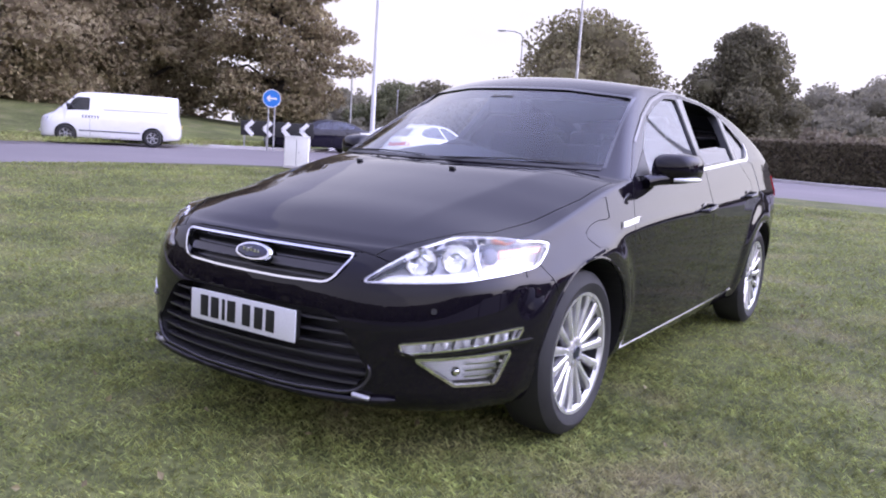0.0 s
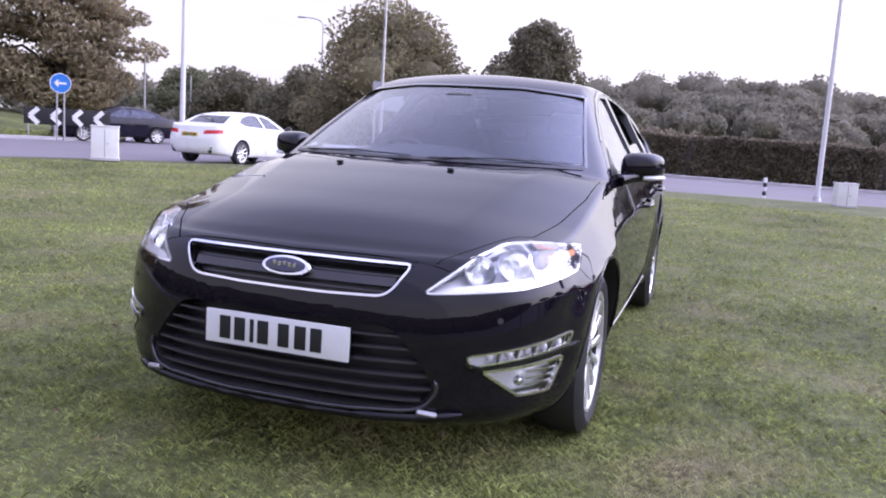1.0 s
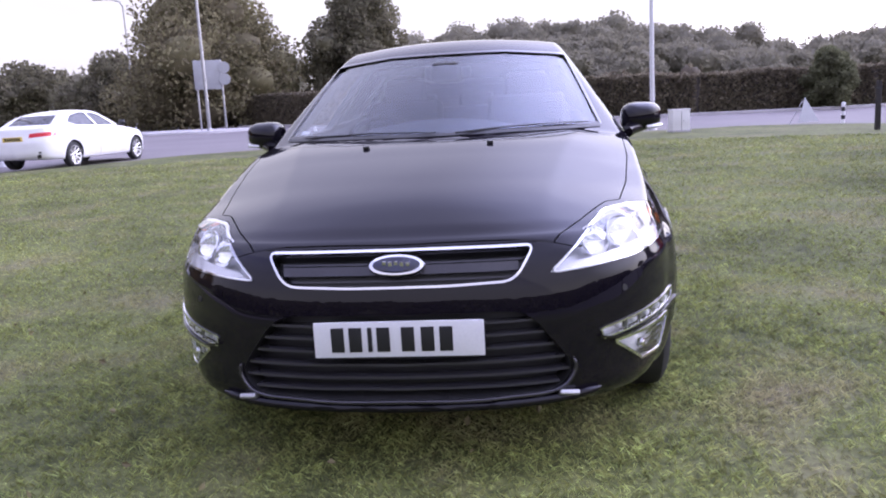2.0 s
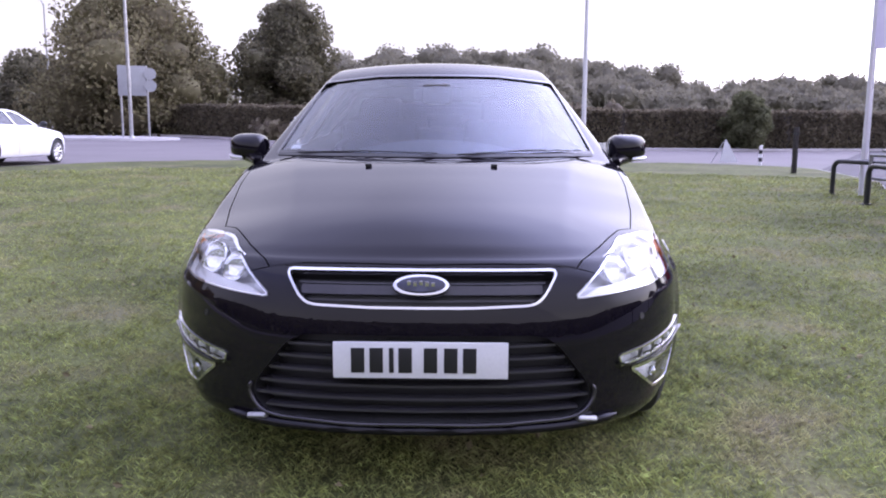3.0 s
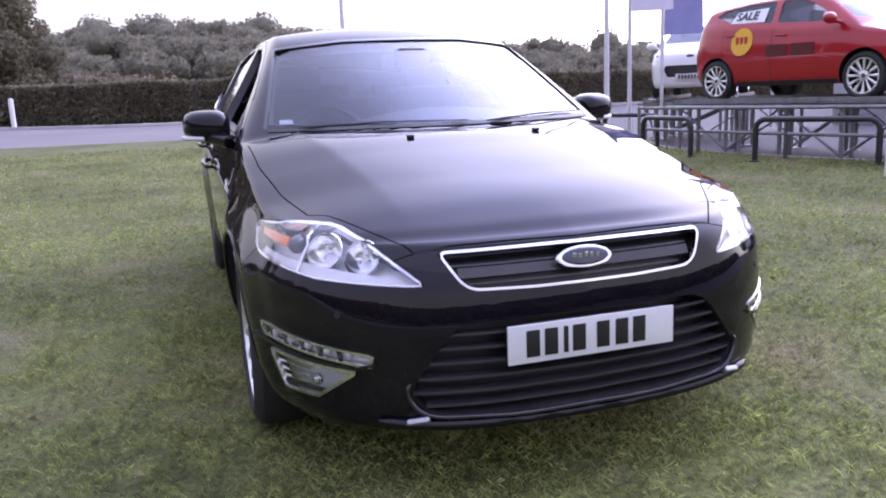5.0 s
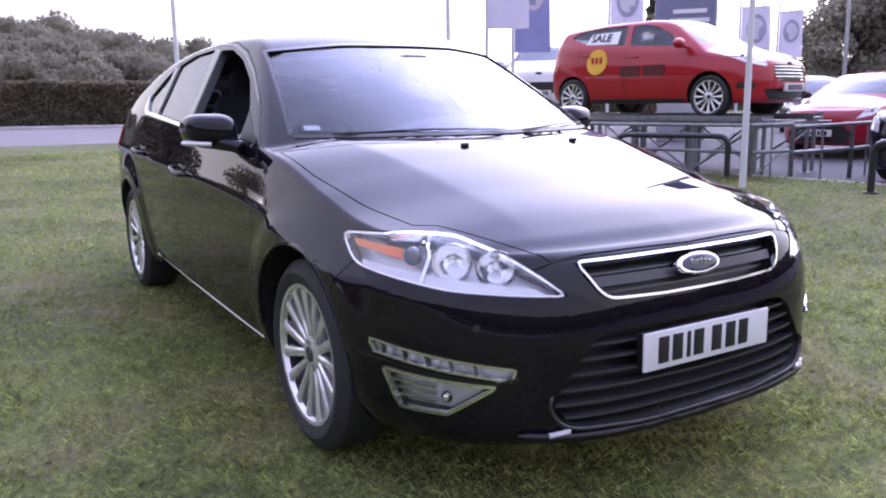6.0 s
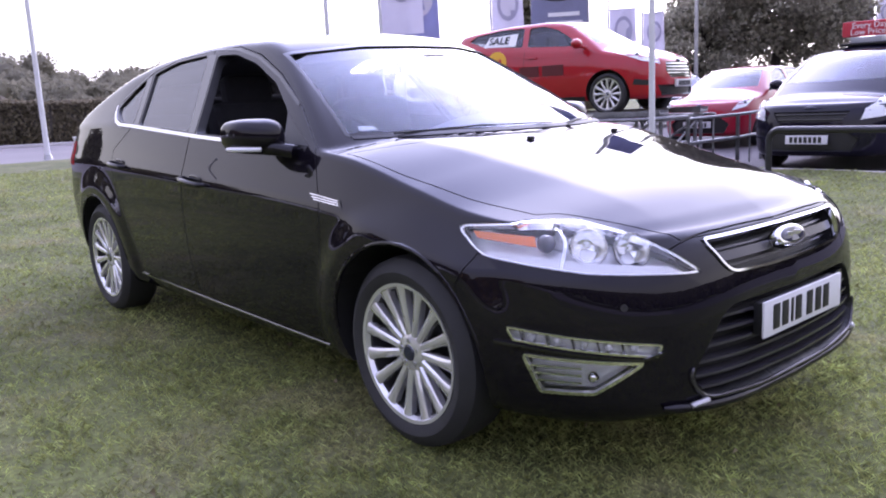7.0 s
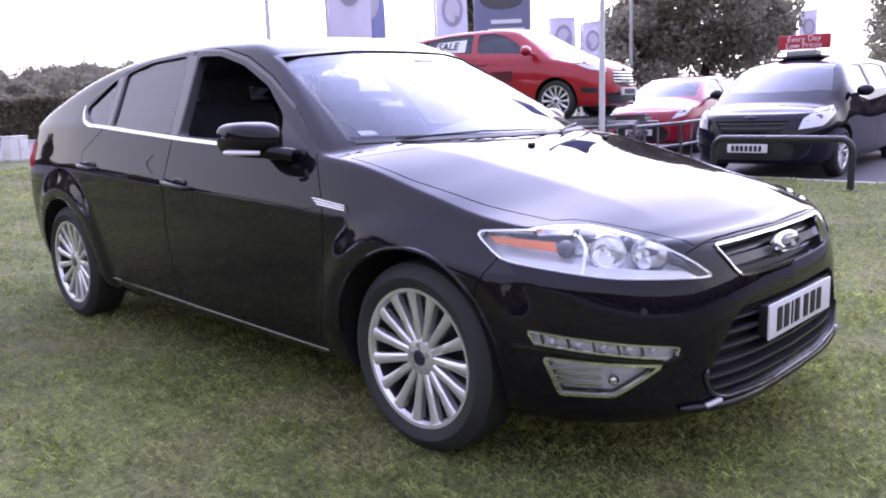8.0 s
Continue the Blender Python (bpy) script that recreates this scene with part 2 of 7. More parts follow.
# ---- building tools ----
def gz(x, y):
    """Height of the land: level round the parked car, rising gently beyond it."""
    u = np.minimum(0.8 * np.asarray(y, float) - 0.6 * np.asarray(x, float) - 8.0, 55.0)
    v = np.minimum(np.asarray(x, float) - 3.5, 30.0)
    fade = np.clip((16.0 - np.asarray(y, float)) / 8.0, 0.0, 1.0) * np.clip((np.asarray(y, float) + 30.0) / 20.0, 0.0, 1.0)
    return 0.008 * (u + np.sqrt(u * u + 9.0)) - 0.008 * (np.sqrt(73.0) - 8.0) + 0.011 * (v + np.sqrt(v * v + 1.0)) * fade


def thing(name, m, label, category, group="", kind=""):
    ob = new(name)
    ob.matrix_basis = m
    return tagged(ob, label, category, group, kind)


def link(name, mesh, mats, parent=None, label="", m=None):
    ob = new(name, mesh)
    for mat in mats if isinstance(mats, (list, tuple)) else [mats]:
        if mat.name not in [k.name for k in mesh.materials]:
            mesh.materials.append(mat)
    if parent:
        ob.parent = parent
    if m is not None:
        ob.matrix_basis = m
    if label:
        tagged(ob, label)
    return ob


def mesh_of(bm, name="mesh", smooth=30.0):
    me = bpy.data.meshes.new(name)
    bmesh.ops.recalc_face_normals(bm, faces=bm.faces)
    bm.to_mesh(me)
    bm.free()
    if smooth:
        me.polygons.foreach_set("use_smooth", [True] * len(me.polygons))
        me.set_sharp_from_angle(angle=radians(smooth))
    return me


def part(name, bm, mat, parent=None, label="", m=None, smooth=30.0):
    return link(name, mesh_of(bm, name, smooth), mat, parent, label, m)


def from_arrays(name, verts, faces, smooth=False):
    """A mesh from numpy arrays; all faces have the same count of corners."""
    me = bpy.data.meshes.new(name)
    verts, faces = np.asarray(verts, np.float32), np.asarray(faces, np.int32)
    me.vertices.add(len(verts))
    me.vertices.foreach_set("co", verts.ravel())
    k = faces.shape[1]
    me.loops.add(faces.size)
    me.loops.foreach_set("vertex_index", faces.ravel())
    me.polygons.add(len(faces))
    me.polygons.foreach_set("loop_start", np.arange(0, faces.size, k, dtype=np.int32))
    me.polygons.foreach_set("use_smooth", np.full(len(faces), smooth))
    me.update(calc_edges=True)
    return me


def box(bm, c, size, bevel=0.0, rot=None, seg=2):
    m = Matrix.Translation(c) @ (rot or Matrix()) @ Matrix.Diagonal((*size, 1))
    made = bmesh.ops.create_cube(bm, size=1.0, matrix=m)["verts"]
    if bevel:
        edges = list({e for v in made for e in v.link_edges})
        bmesh.ops.bevel(bm, geom=edges, offset=bevel, segments=seg, affect="EDGES", profile=0.6)
    return bm


def rod(bm, a, b, r, r2=None, sides=10):
    a, b = Vector(a), Vector(b)
    m = Matrix.Translation((a + b) / 2) @ (b - a).to_track_quat("Z", "Y").to_matrix().to_4x4()
    bmesh.ops.create_cone(bm, cap_ends=True, segments=sides, radius1=r, radius2=r if r2 is None else r2, depth=(b - a).length, matrix=m)
    return bm


def pipe(bm, points, r, sides=10, closed=False):
    """A tube of radius r swept along points; r may be a list."""
    pts = [Vector(p) for p in points]
    n = len(pts)
    rings, prev = [], None
    for i, p in enumerate(pts):
        d = (pts[(i + 1) % n] - pts[i - 1]) if closed else (pts[min(i + 1, n - 1)] - pts[max(i - 1, 0)])
        d.normalize()
        side = d.cross(Vector((0, 0, 1)) if abs(d.z) < 0.95 else Vector((1, 0, 0))).normalized() if prev is None else (prev - d * prev.dot(d)).normalized()
        prev = side
        up = d.cross(side)
        rad = r[i] if isinstance(r, (list, tuple)) else r
        rings.append([bm.verts.new(p + (side * math.cos(2 * math.pi * k / sides) + up * math.sin(2 * math.pi * k / sides)) * rad) for k in range(sides)])
    for i in range(n if closed else n - 1):
        one, two = rings[i], rings[(i + 1) % n]
        for k in range(sides):
            bm.faces.new((one[k], one[(k + 1) % sides], two[(k + 1) % sides], two[k]))
    if not closed:
        bm.faces.new(rings[0][::-1]), bm.faces.new(rings[-1])
    return bm


def lathe(bm, profile, axis="x", sides=40, closed=True):
    """Turns (radius, along) pairs round an axis."""
    rings = []
    for r, h in profile:
        ring = []
        for k in range(sides):
            a = 2 * math.pi * k / sides
            c, s = r * math.cos(a), r * math.sin(a)
            ring.append(bm.verts.new((h, c, s) if axis == "x" else (c, h, s) if axis == "y" else (c, s, h)))
        rings.append(ring)
    for i in range(len(rings) if closed else len(rings) - 1):
        one, two = rings[i], rings[(i + 1) % len(rings)]
        for k in range(sides):
            bm.faces.new((one[k], one[(k + 1) % sides], two[(k + 1) % sides], two[k]))
    return bm


def prism(poly, origin, right, up, lo, hi):
    """A solid with the outline poly, given along right and up, that reaches from lo to hi along their cross product."""
    bm = bmesh.new()
    o, r, u = Vector(origin), Vector(right), Vector(up)
    d = r.cross(u)
    a = [bm.verts.new(o + r * p[0] + u * p[1] + d * lo) for p in poly]
    b = [bm.verts.new(o + r * p[0] + u * p[1] + d * hi) for p in poly]
    bm.faces.new(a[::-1]), bm.faces.new(b)
    for i in range(len(poly)):
        j = (i + 1) % len(poly)
        bm.faces.new((a[i], a[j], b[j], b[i]))
    bmesh.ops.recalc_face_normals(bm, faces=bm.faces)
    return bm


def rounded(poly, r=0.03, seg=3):
    """The outline poly with its corners rounded."""
    out, n = [], len(poly)
    for i in range(n):
        p, a, b = Vector(poly[i]), Vector(poly[i - 1]), Vector(poly[(i + 1) % n])
        ra, rb = min(r, (a - p).length * 0.45), min(r, (b - p).length * 0.45)
        s, e = p + (a - p).normalized() * ra, p + (b - p).normalized() * rb
        for k in range(seg + 1):
            t = k / seg
            out.append(tuple(s * (1 - t) ** 2 + p * 2 * t * (1 - t) + e * t * t))
    return out


def boolean(mesh, cutters, how="DIFFERENCE"):
    """mesh less (or within) the solids of cutters, as a new mesh. Cutters are bmeshes or meshes."""
    ob = bpy.data.objects.new("work", mesh)
    scene.collection.objects.link(ob)
    temp = []
    for c in cutters:
        me = c
        if isinstance(c, bmesh.types.BMesh):
            me = bpy.data.meshes.new("cut")
            c.to_mesh(me)
            c.free()
        k = bpy.data.objects.new("cut", me)
        scene.collection.objects.link(k)
        temp.append(k)
        mod = ob.modifiers.new("cut", "BOOLEAN")
        mod.object, mod.operation, mod.solver = k, how, "EXACT"
    deps = bpy.context.evaluated_depsgraph_get()
    deps.update()
    out = bpy.data.meshes.new_from_object(ob.evaluated_get(deps))
    for k in temp + [ob]:
        bpy.data.objects.remove(k)
    return out


def writing(text, size, mat, parent, m, name="lettering", depth=0.004, label=""):
    """Words in the built-in font, as a mesh centred at m, facing m's z."""
    cu = bpy.data.curves.new(name, "FONT")
    cu.body, cu.size, cu.align_x, cu.align_y, cu.extrude, cu.resolution_u = text, size, "CENTER", "CENTER", depth, 3
    ob = bpy.data.objects.new(name, cu)
    scene.collection.objects.link(ob)
    deps = bpy.context.evaluated_depsgraph_get()
    me = bpy.data.meshes.new_from_object(ob.evaluated_get(deps))
    bpy.data.objects.remove(ob)
    me.materials.clear()
    return link(name, me, mat, parent, label, m)


def curve(keys):
    """A smooth monotone-ish curve through (x, value) keys, as a function of arrays."""
    kx, kv = np.array([k[0] for k in keys], float), np.array([k[1] for k in keys], float)
    h = np.diff(kx)
    s = np.diff(kv) / h
    m = np.zeros(len(kx))
    m[0], m[-1] = s[0], s[-1]
    for i in range(1, len(kx) - 1):
        m[i] = 0 if s[i - 1] * s[i] <= 0 else (h[i - 1] + h[i]) * 1.0 / (h[i] / s[i - 1] + h[i - 1] / s[i])

    def f(x):
        x = np.clip(np.asarray(x, float), kx[0], kx[-1])
        i = np.clip(np.searchsorted(kx, x, side="right") - 1, 0, len(kx) - 2)
        t = (x - kx[i]) / h[i]
        return ((2 * t**3 - 3 * t**2 + 1) * kv[i] + (t**3 - 2 * t**2 + t) * h[i] * m[i] + (-2 * t**3 + 3 * t**2) * kv[i + 1] + (t**3 - t**2) * h[i] * m[i + 1])

    return f


def smin(a, b, k):
    h = np.clip(0.5 + 0.5 * (b - a) / k, 0, 1)
    return b * (1 - h) + a * h - k * h * (1 - h)


# ---- vehicles ----
class Shell:
    """The outer skin of a car, from a few curves. The nose points to -y, z is up, y 0 is the front axle."""

    def __init__(self, spec, nx=40, ny=220, nv=22):
        self.p = spec
        plan = np.array(spec["plan"], float)
        d = np.concatenate([[0], np.cumsum(np.hypot(*np.diff(plan, axis=0).T))])
        fx, fy = curve(list(zip(d, plan[:, 0]))), curve(list(zip(d, plan[:, 1])))
        fc, rc = spec["corners"]
        s = np.concatenate([np.linspace(d[0], d[fc], nx + 1)[:-1], np.linspace(d[fc], d[rc], ny + 1), np.linspace(d[rc], d[-1], nx + 1)[1:]])
        x, y = fx(s), fy(s)
        x = np.where(s >= d[-1] - 1e-9, 0, x)
        # gentle smoothing of the outline
        for _ in range(spec.get("relax", 14)):
            xi, yi = x.copy(), y.copy()
            x[1:-1], y[1:-1] = 0.25 * xi[:-2] + 0.5 * xi[1:-1] + 0.25 * xi[2:], 0.25 * yi[:-2] + 0.5 * yi[1:-1] + 0.25 * yi[2:]
        tx, ty = np.gradient(x), np.gradient(y)
        ln = np.hypot(tx, ty)
        nxn, nyn = ty / ln, -tx / ln
        nxn[0], nyn[0], nxn[-1], nyn[-1] = 0, -1, 0, 1
        wf, wr = np.clip(-nyn, 0, 1) ** 1.5, np.clip(nyn, 0, 1) ** 1.5
        ws = 1 - wf - wr
        side, front, rear = curve(spec["side"]), curve(spec["front"]), curve(spec["rear"])
        zs_f = curve(spec["shoulder"])
        v = spec.get("levels")
        v = np.linspace(0, 1, nv) if v is None else v
        zlow = curve(spec["sill"])(y)
        grid = np.zeros((nv, len(s), 3))
        for i, t in enumerate(v):
            off = ws * side(t) + wf * front(t) + wr * rear(t)
            px, py = x - nxn * off, y - nyn * off
            px[0] = px[-1] = 0
            grid[i, :, 0], grid[i, :, 1] = px, py
            grid[i, :, 2] = zlow + t * (zs_f(y) - zlow)
        # wheel arches swell outwards
        if spec.get("flare"):
            amount, centres, height, r0, r1 = spec["flare"]
            for cy in centres:
                d = np.hypot(grid[:, :, 1] - cy, grid[:, :, 2] - height)
                k = np.clip((d - r0) / (r1 - r0), 0, 1)
                swell = amount * (1 - k * k * (3 - 2 * k)) * np.clip(ws, 0, 1)[None, :] * np.clip((0.97 - v) / 0.25, 0, 1)[:, None]
                grid[:, :, 0] += swell * nxn[None, :]
                grid[:, :, 1] += swell * nyn[None, :]
        edge = grid[-1]
        # top skin: a four-sided patch from the shoulder line to the centre line
        F, S, R = edge[: nx + 1], edge[nx : nx + ny + 1], edge[nx + ny :][::-1]
        b = np.linspace(0, 1, ny + 1)
        yy = F[0, 1] + (R[0, 1] - F[0, 1]) * ((S[:, 1] - S[0, 1]) / (S[-1, 1] - S[0, 1]))
        zc = curve(spec["centre"])(yy)
        a = np.linspace(0, 1, nx + 1)[None, :]
        g = a ** spec.get("crown", 2.4)
        bb = b[:, None]
        fade_f, fade_r = np.clip(1 - bb * 9, 0, 1) ** 2, np.clip(1 - (1 - bb) * 9, 0, 1) ** 2
        X = a * S[:, :1] + fade_f * (F[None, :, 0] - a * F[-1, 0]) + fade_r * (R[None, :, 0] - a * R[-1, 0])
        w = a * a
        Y = (1 - w) * yy[:, None] + w * S[:, 1:2] + fade_f * (F[None, :, 1] - ((1 - w) * F[0, 1] + w * F[-1, 1])) + fade_r * (R[None, :, 1] - ((1 - w) * R[0, 1] + w * R[-1, 1]))
        # bonnet: a flat middle that falls away outside a crease on each half
        if spec.get("crease"):
            share, line = spec["crease"]
            ar = np.clip(curve(line)(Y) / np.maximum(S[:, :1], 0.3), 0.3, 0.88)
            bent = share * np.minimum(a / ar, 1) ** 2.2 + (1 - share) * np.clip((a - ar) / (1 - ar), 0, 1)
            ends = np.clip((Y + 0.80) / 0.20, 0, 1) * np.clip((0.55 - Y) / 0.25, 0, 1)
            g = g * (1 - ends) + bent * ends
        B = (1 - g) * zc[:, None] + g * S[:, 2:3]
        B = B + fade_f * (F[None, :, 2] - ((1 - g) * zc[0] + g * F[-1, 2])) + fade_r * (R[None, :, 2] - ((1 - g) * zc[-1] + g * R[-1, 2]))
        self.belt_y, self.belt_x, self.belt_z = S[:, 1], S[:, 0], S[:, 2]
        G = self.cabin(X, Y)
        Z = np.maximum(B, G)
        Z[:, -1], Z[0, :], Z[-1, :] = S[:, 2], F[:, 2], R[:, 2]
        self.top = np.stack([X, Y, Z], -1)
        self.grid, self.nx, self.ny, self.nv = grid, nx, ny, nv

    def cabin(self, X, Y):
        p = self.p
        y0, z0, bow, slope, bend = p["screen"]
        u = Y - y0 - bow * X**2
        W = z0 + slope * u - bend * np.clip(u, 0, 2) ** 2
        xb, zb = np.interp(Y, self.belt_y, self.belt_x), np.interp(Y, self.belt_y, self.belt_z)
        q = np.clip(xb - np.abs(X), 0, 1)
        S = zb - 0.004 + p["lean"] * q + 0.25 * q**2
        R = curve(p["roof"])(Y) - p["roof_crown"] * X**2
        y1, z1, bow1, slope1 = p["back"]
        K = z1 + slope1 * (y1 - Y - bow1 * X**2)
        return smin(smin(smin(W, K, 0.06), R, 0.05), S, 0.045)

    def mesh(self, name):
        """The closed skin of both sides."""
        nx, ny, nv = self.nx, self.ny, self.nv
        ns = self.grid.shape[1]
        verts, index = [], {}

        def vid(key, co):
            if key not in index:
                index[key] = len(verts)
                verts.append(co)
            return index[key]

        def edge_key(j):
            return ("g", nv - 1, j)

        def gkey(i, j):
            return ("g", i, j)

        def tkey(b, a):
            if a == nx:
                return edge_key(nx + b)
            if b == 0:
                return edge_key(a)
            if b == ny:
                return edge_key(ns - 1 - a)
            return ("t", b, a)

        faces = []
        for sign in (1, -1):
            def co(key, c):
                if abs(c[0]) < 1e-6:
                    return vid((key, 0), (0.0, c[1], c[2]))
                return vid((key, sign), (sign * c[0], c[1], c[2]))
            quads = []
            for i in range(nv - 1):
                for j in range(ns - 1):
                    quads.append([co(gkey(i + di, j + dj), self.grid[i + di, j + dj]) for di, dj in ((0, 0), (0, 1), (1, 1), (1, 0))])
            for b in range(ny):
                for a in range(nx):
                    quads.append([co(tkey(b + db, a + da), self.top[b + db, a + da]) for db, da in ((0, 0), (0, 1), (1, 1), (1, 0))])
            faces += quads if sign > 0 else [q[::-1] for q in quads]
        # floor pan
        low = self.grid[0]
        for j in range(ns - 1):
            q = [index[(gkey(0, j), 1 if low[j, 0] > 1e-6 else 0)], index[(gkey(0, j), -1 if low[j, 0] > 1e-6 else 0)],
                 index[(gkey(0, j + 1), -1 if low[j + 1, 0] > 1e-6 else 0)], index[(gkey(0, j + 1), 1 if low[j + 1, 0] > 1e-6 else 0)]]
            faces.append(q)
        clean = []
        for q in faces:
            r = [k for i, k in enumerate(q) if k != q[i - 1]]
            if len(r) > 2:
                clean.append(r)
        me = bpy.data.meshes.new(name)
        me.from_pydata(verts, [], clean)
        bm = bmesh.new()
        bm.from_mesh(me)
        bmesh.ops.recalc_face_normals(bm, faces=bm.faces)
        bm.to_mesh(me)
        bm.free()
        me.polygons.foreach_set("use_smooth", [True] * len(me.polygons))
        me.update()
        return me

    def hollow(self, y0, y1, x1, floor, gap=0.045, n=24, m=44):
        """The room inside the cabin."""
        xs, ys = np.linspace(-x1, x1, n), np.linspace(y0, y1, m)
        X, Y = np.meshgrid(xs, ys)
        Z = np.maximum(self.cabin(X, Y) - gap * 1.5, floor + 0.3)
        bm = bmesh.new()
        top = [[bm.verts.new((X[j, i], Y[j, i], Z[j, i])) for i in range(n)] for j in range(m)]
        bot = [[bm.verts.new((X[j, i], Y[j, i], floor)) for i in range(n)] for j in range(m)]
        for j in range(m - 1):
            for i in range(n - 1):
                bm.faces.new((top[j][i], top[j][i + 1], top[j + 1][i + 1], top[j + 1][i]))
                bm.faces.new((bot[j][i], bot[j + 1][i], bot[j + 1][i + 1], bot[j][i + 1]))
        for j in range(m - 1):
            for i in (0, n - 1):
                bm.faces.new((top[j][i], top[j + 1][i], bot[j + 1][i], bot[j][i]))
        for i in range(n - 1):
            for j in (0, m - 1):
                bm.faces.new((top[j][i], top[j][i + 1], bot[j][i + 1], bot[j][i]))
        bmesh.ops.recalc_face_normals(bm, faces=bm.faces)
        return bm


class Skin:
    """Looks up places on a shell's mesh, to lay patches on it and to shade its pieces."""

    def __init__(self, mesh):
        self.tree = BVHTree.FromPolygons([v.co for v in mesh.vertices], [list(p.vertices) for p in mesh.polygons])
        self.mesh = mesh
        self.vn = [Vector(n.vector) for n in mesh.vertex_normals]
        self.co = [v.co.copy() for v in mesh.vertices]
        self.poly = [list(p.vertices) for p in mesh.polygons]

    def normal(self, face, p):
        total = Vector()
        for k in self.poly[face]:
            total += self.vn[k] / ((self.co[k] - p).length + 1e-4)
        return total.normalized()

    def hit(self, origin, way):
        p, n, face, dist = self.tree.ray_cast(origin, way)
        return (None, None) if p is None else (p, self.normal(face, p))

    def shade(self, mesh):
        """Gives the faces of mesh that lie on the skin the skin's own smooth normals."""
        normals = []
        for poly in mesh.polygons:
            for k in poly.vertices:
                c = mesh.vertices[k].co
                p, n, face, dist = self.tree.find_nearest(c, 0.02)
                use = poly.normal
                if p is not None and dist < 0.0015:
                    sn = self.normal(face, p)
                    if sn.dot(poly.normal) > 0.6:
                        use = sn
                normals.append(use.normalized())
        mesh.polygons.foreach_set("use_smooth", [True] * len(mesh.polygons))
        mesh.normals_split_custom_set(normals)
        return mesh

    def patch(self, poly, origin, right, up, out=0.002, thick=0.004, step=0.02, smooth=40.0):
        """A plate with the convex outline poly (counter-clockwise along right and up), laid on the skin as seen against right x up."""
        o, r, u = Vector(origin), Vector(right).normalized(), Vector(up).normalized()
        d = r.cross(u)
        bm = bmesh.new()
        us, vs = [p[0] for p in poly], [p[1] for p in poly]
        nu, nv = max(2, int((max(us) - min(us)) / step)), max(2, int((max(vs) - min(vs)) / step))
        pts = [[bm.verts.new((min(us) + (max(us) - min(us)) * i / nu, min(vs) + (max(vs) - min(vs)) * j / nv, 0)) for i in range(nu + 1)] for j in range(nv + 1)]
        for j in range(nv):
            for i in range(nu):
                bm.faces.new((pts[j][i], pts[j][i + 1], pts[j + 1][i + 1], pts[j + 1][i]))
        area = sum(poly[i - 1][0] * poly[i][1] - poly[i][0] * poly[i - 1][1] for i in range(len(poly)))
        for i in range(len(poly)):
            a, b = Vector((*poly[i - 1], 0)), Vector((*poly[i], 0))
            e = b - a
            if e.length < 1e-6:
                continue
            no = Vector((e.y, -e.x, 0)) * (1 if area > 0 else -1)
            bmesh.ops.bisect_plane(bm, geom=list(bm.verts) + list(bm.edges) + list(bm.faces), plane_co=a, plane_no=no, clear_outer=True, dist=1e-6)
        lost, low = [], {}
        for v in list(bm.verts):
            p, n = self.hit(o + r * v.co.x + u * v.co.y + d * 4.0, -d)
            if p is None:
                lost.append(v)
                continue
            v.co, low[v] = p + n * out, p + n * (out - thick)
        bmesh.ops.delete(bm, geom=lost, context="VERTS")
        if thick:
            rim = [e for e in bm.edges if len(e.link_faces) == 1]
            tops = list(bm.faces)
            twin = {v: bm.verts.new(low[v]) for v in list(low) if v.is_valid}
            for f in tops:
                bm.faces.new([twin[v] for v in reversed(f.verts)])
            for e in rim:
                a, b = e.verts
                bm.faces.new((a, b, twin[b], twin[a]))
        return bm

    def strip(self, line, origin, right, up, width, out=0.002, thick=0.004, n=30):
        """A narrow band of the given width along an open line of (right, up) points, laid on the skin."""
        o, r, u = Vector(origin), Vector(right).normalized(), Vector(up).normalized()
        d = r.cross(u)
        pts = [Vector(p) for p in line]
        lens = np.concatenate([[0], np.cumsum([(pts[i + 1] - pts[i]).length for i in range(len(pts) - 1)])])
        t = np.linspace(0, lens[-1], n)
        cx, cy = np.interp(t, lens, [p.x for p in pts]), np.interp(t, lens, [p.y for p in pts])
        bm = bmesh.new()
        rows = []
        for i in range(n):
            k, j = max(0, i - 1), min(n - 1, i + 1)
            e = Vector((cx[j] - cx[k], cy[j] - cy[k])).normalized()
            row = []
            for sgn in (-0.5, 0.5):
                q = Vector((cx[i], cy[i])) + Vector((-e.y, e.x)) * width * sgn
                p, nrm = self.hit(o + r * q.x + u * q.y + d * 4.0, -d)
                if p is None:
                    row = None
                    break
                row.append((p + nrm * out, p + nrm * (out - thick)))
            if row:
                rows.append([bm.verts.new(row[0][0]), bm.verts.new(row[1][0]), bm.verts.new(row[1][1]), bm.verts.new(row[0][1])])
        for a, b in zip(rows, rows[1:]):
            for k in range(4):
                bm.faces.new((a[k], a[(k + 1) % 4], b[(k + 1) % 4], b[k]))
        if rows:
            bm.faces.new(rows[0][::-1]), bm.faces.new(rows[-1])
        return bm


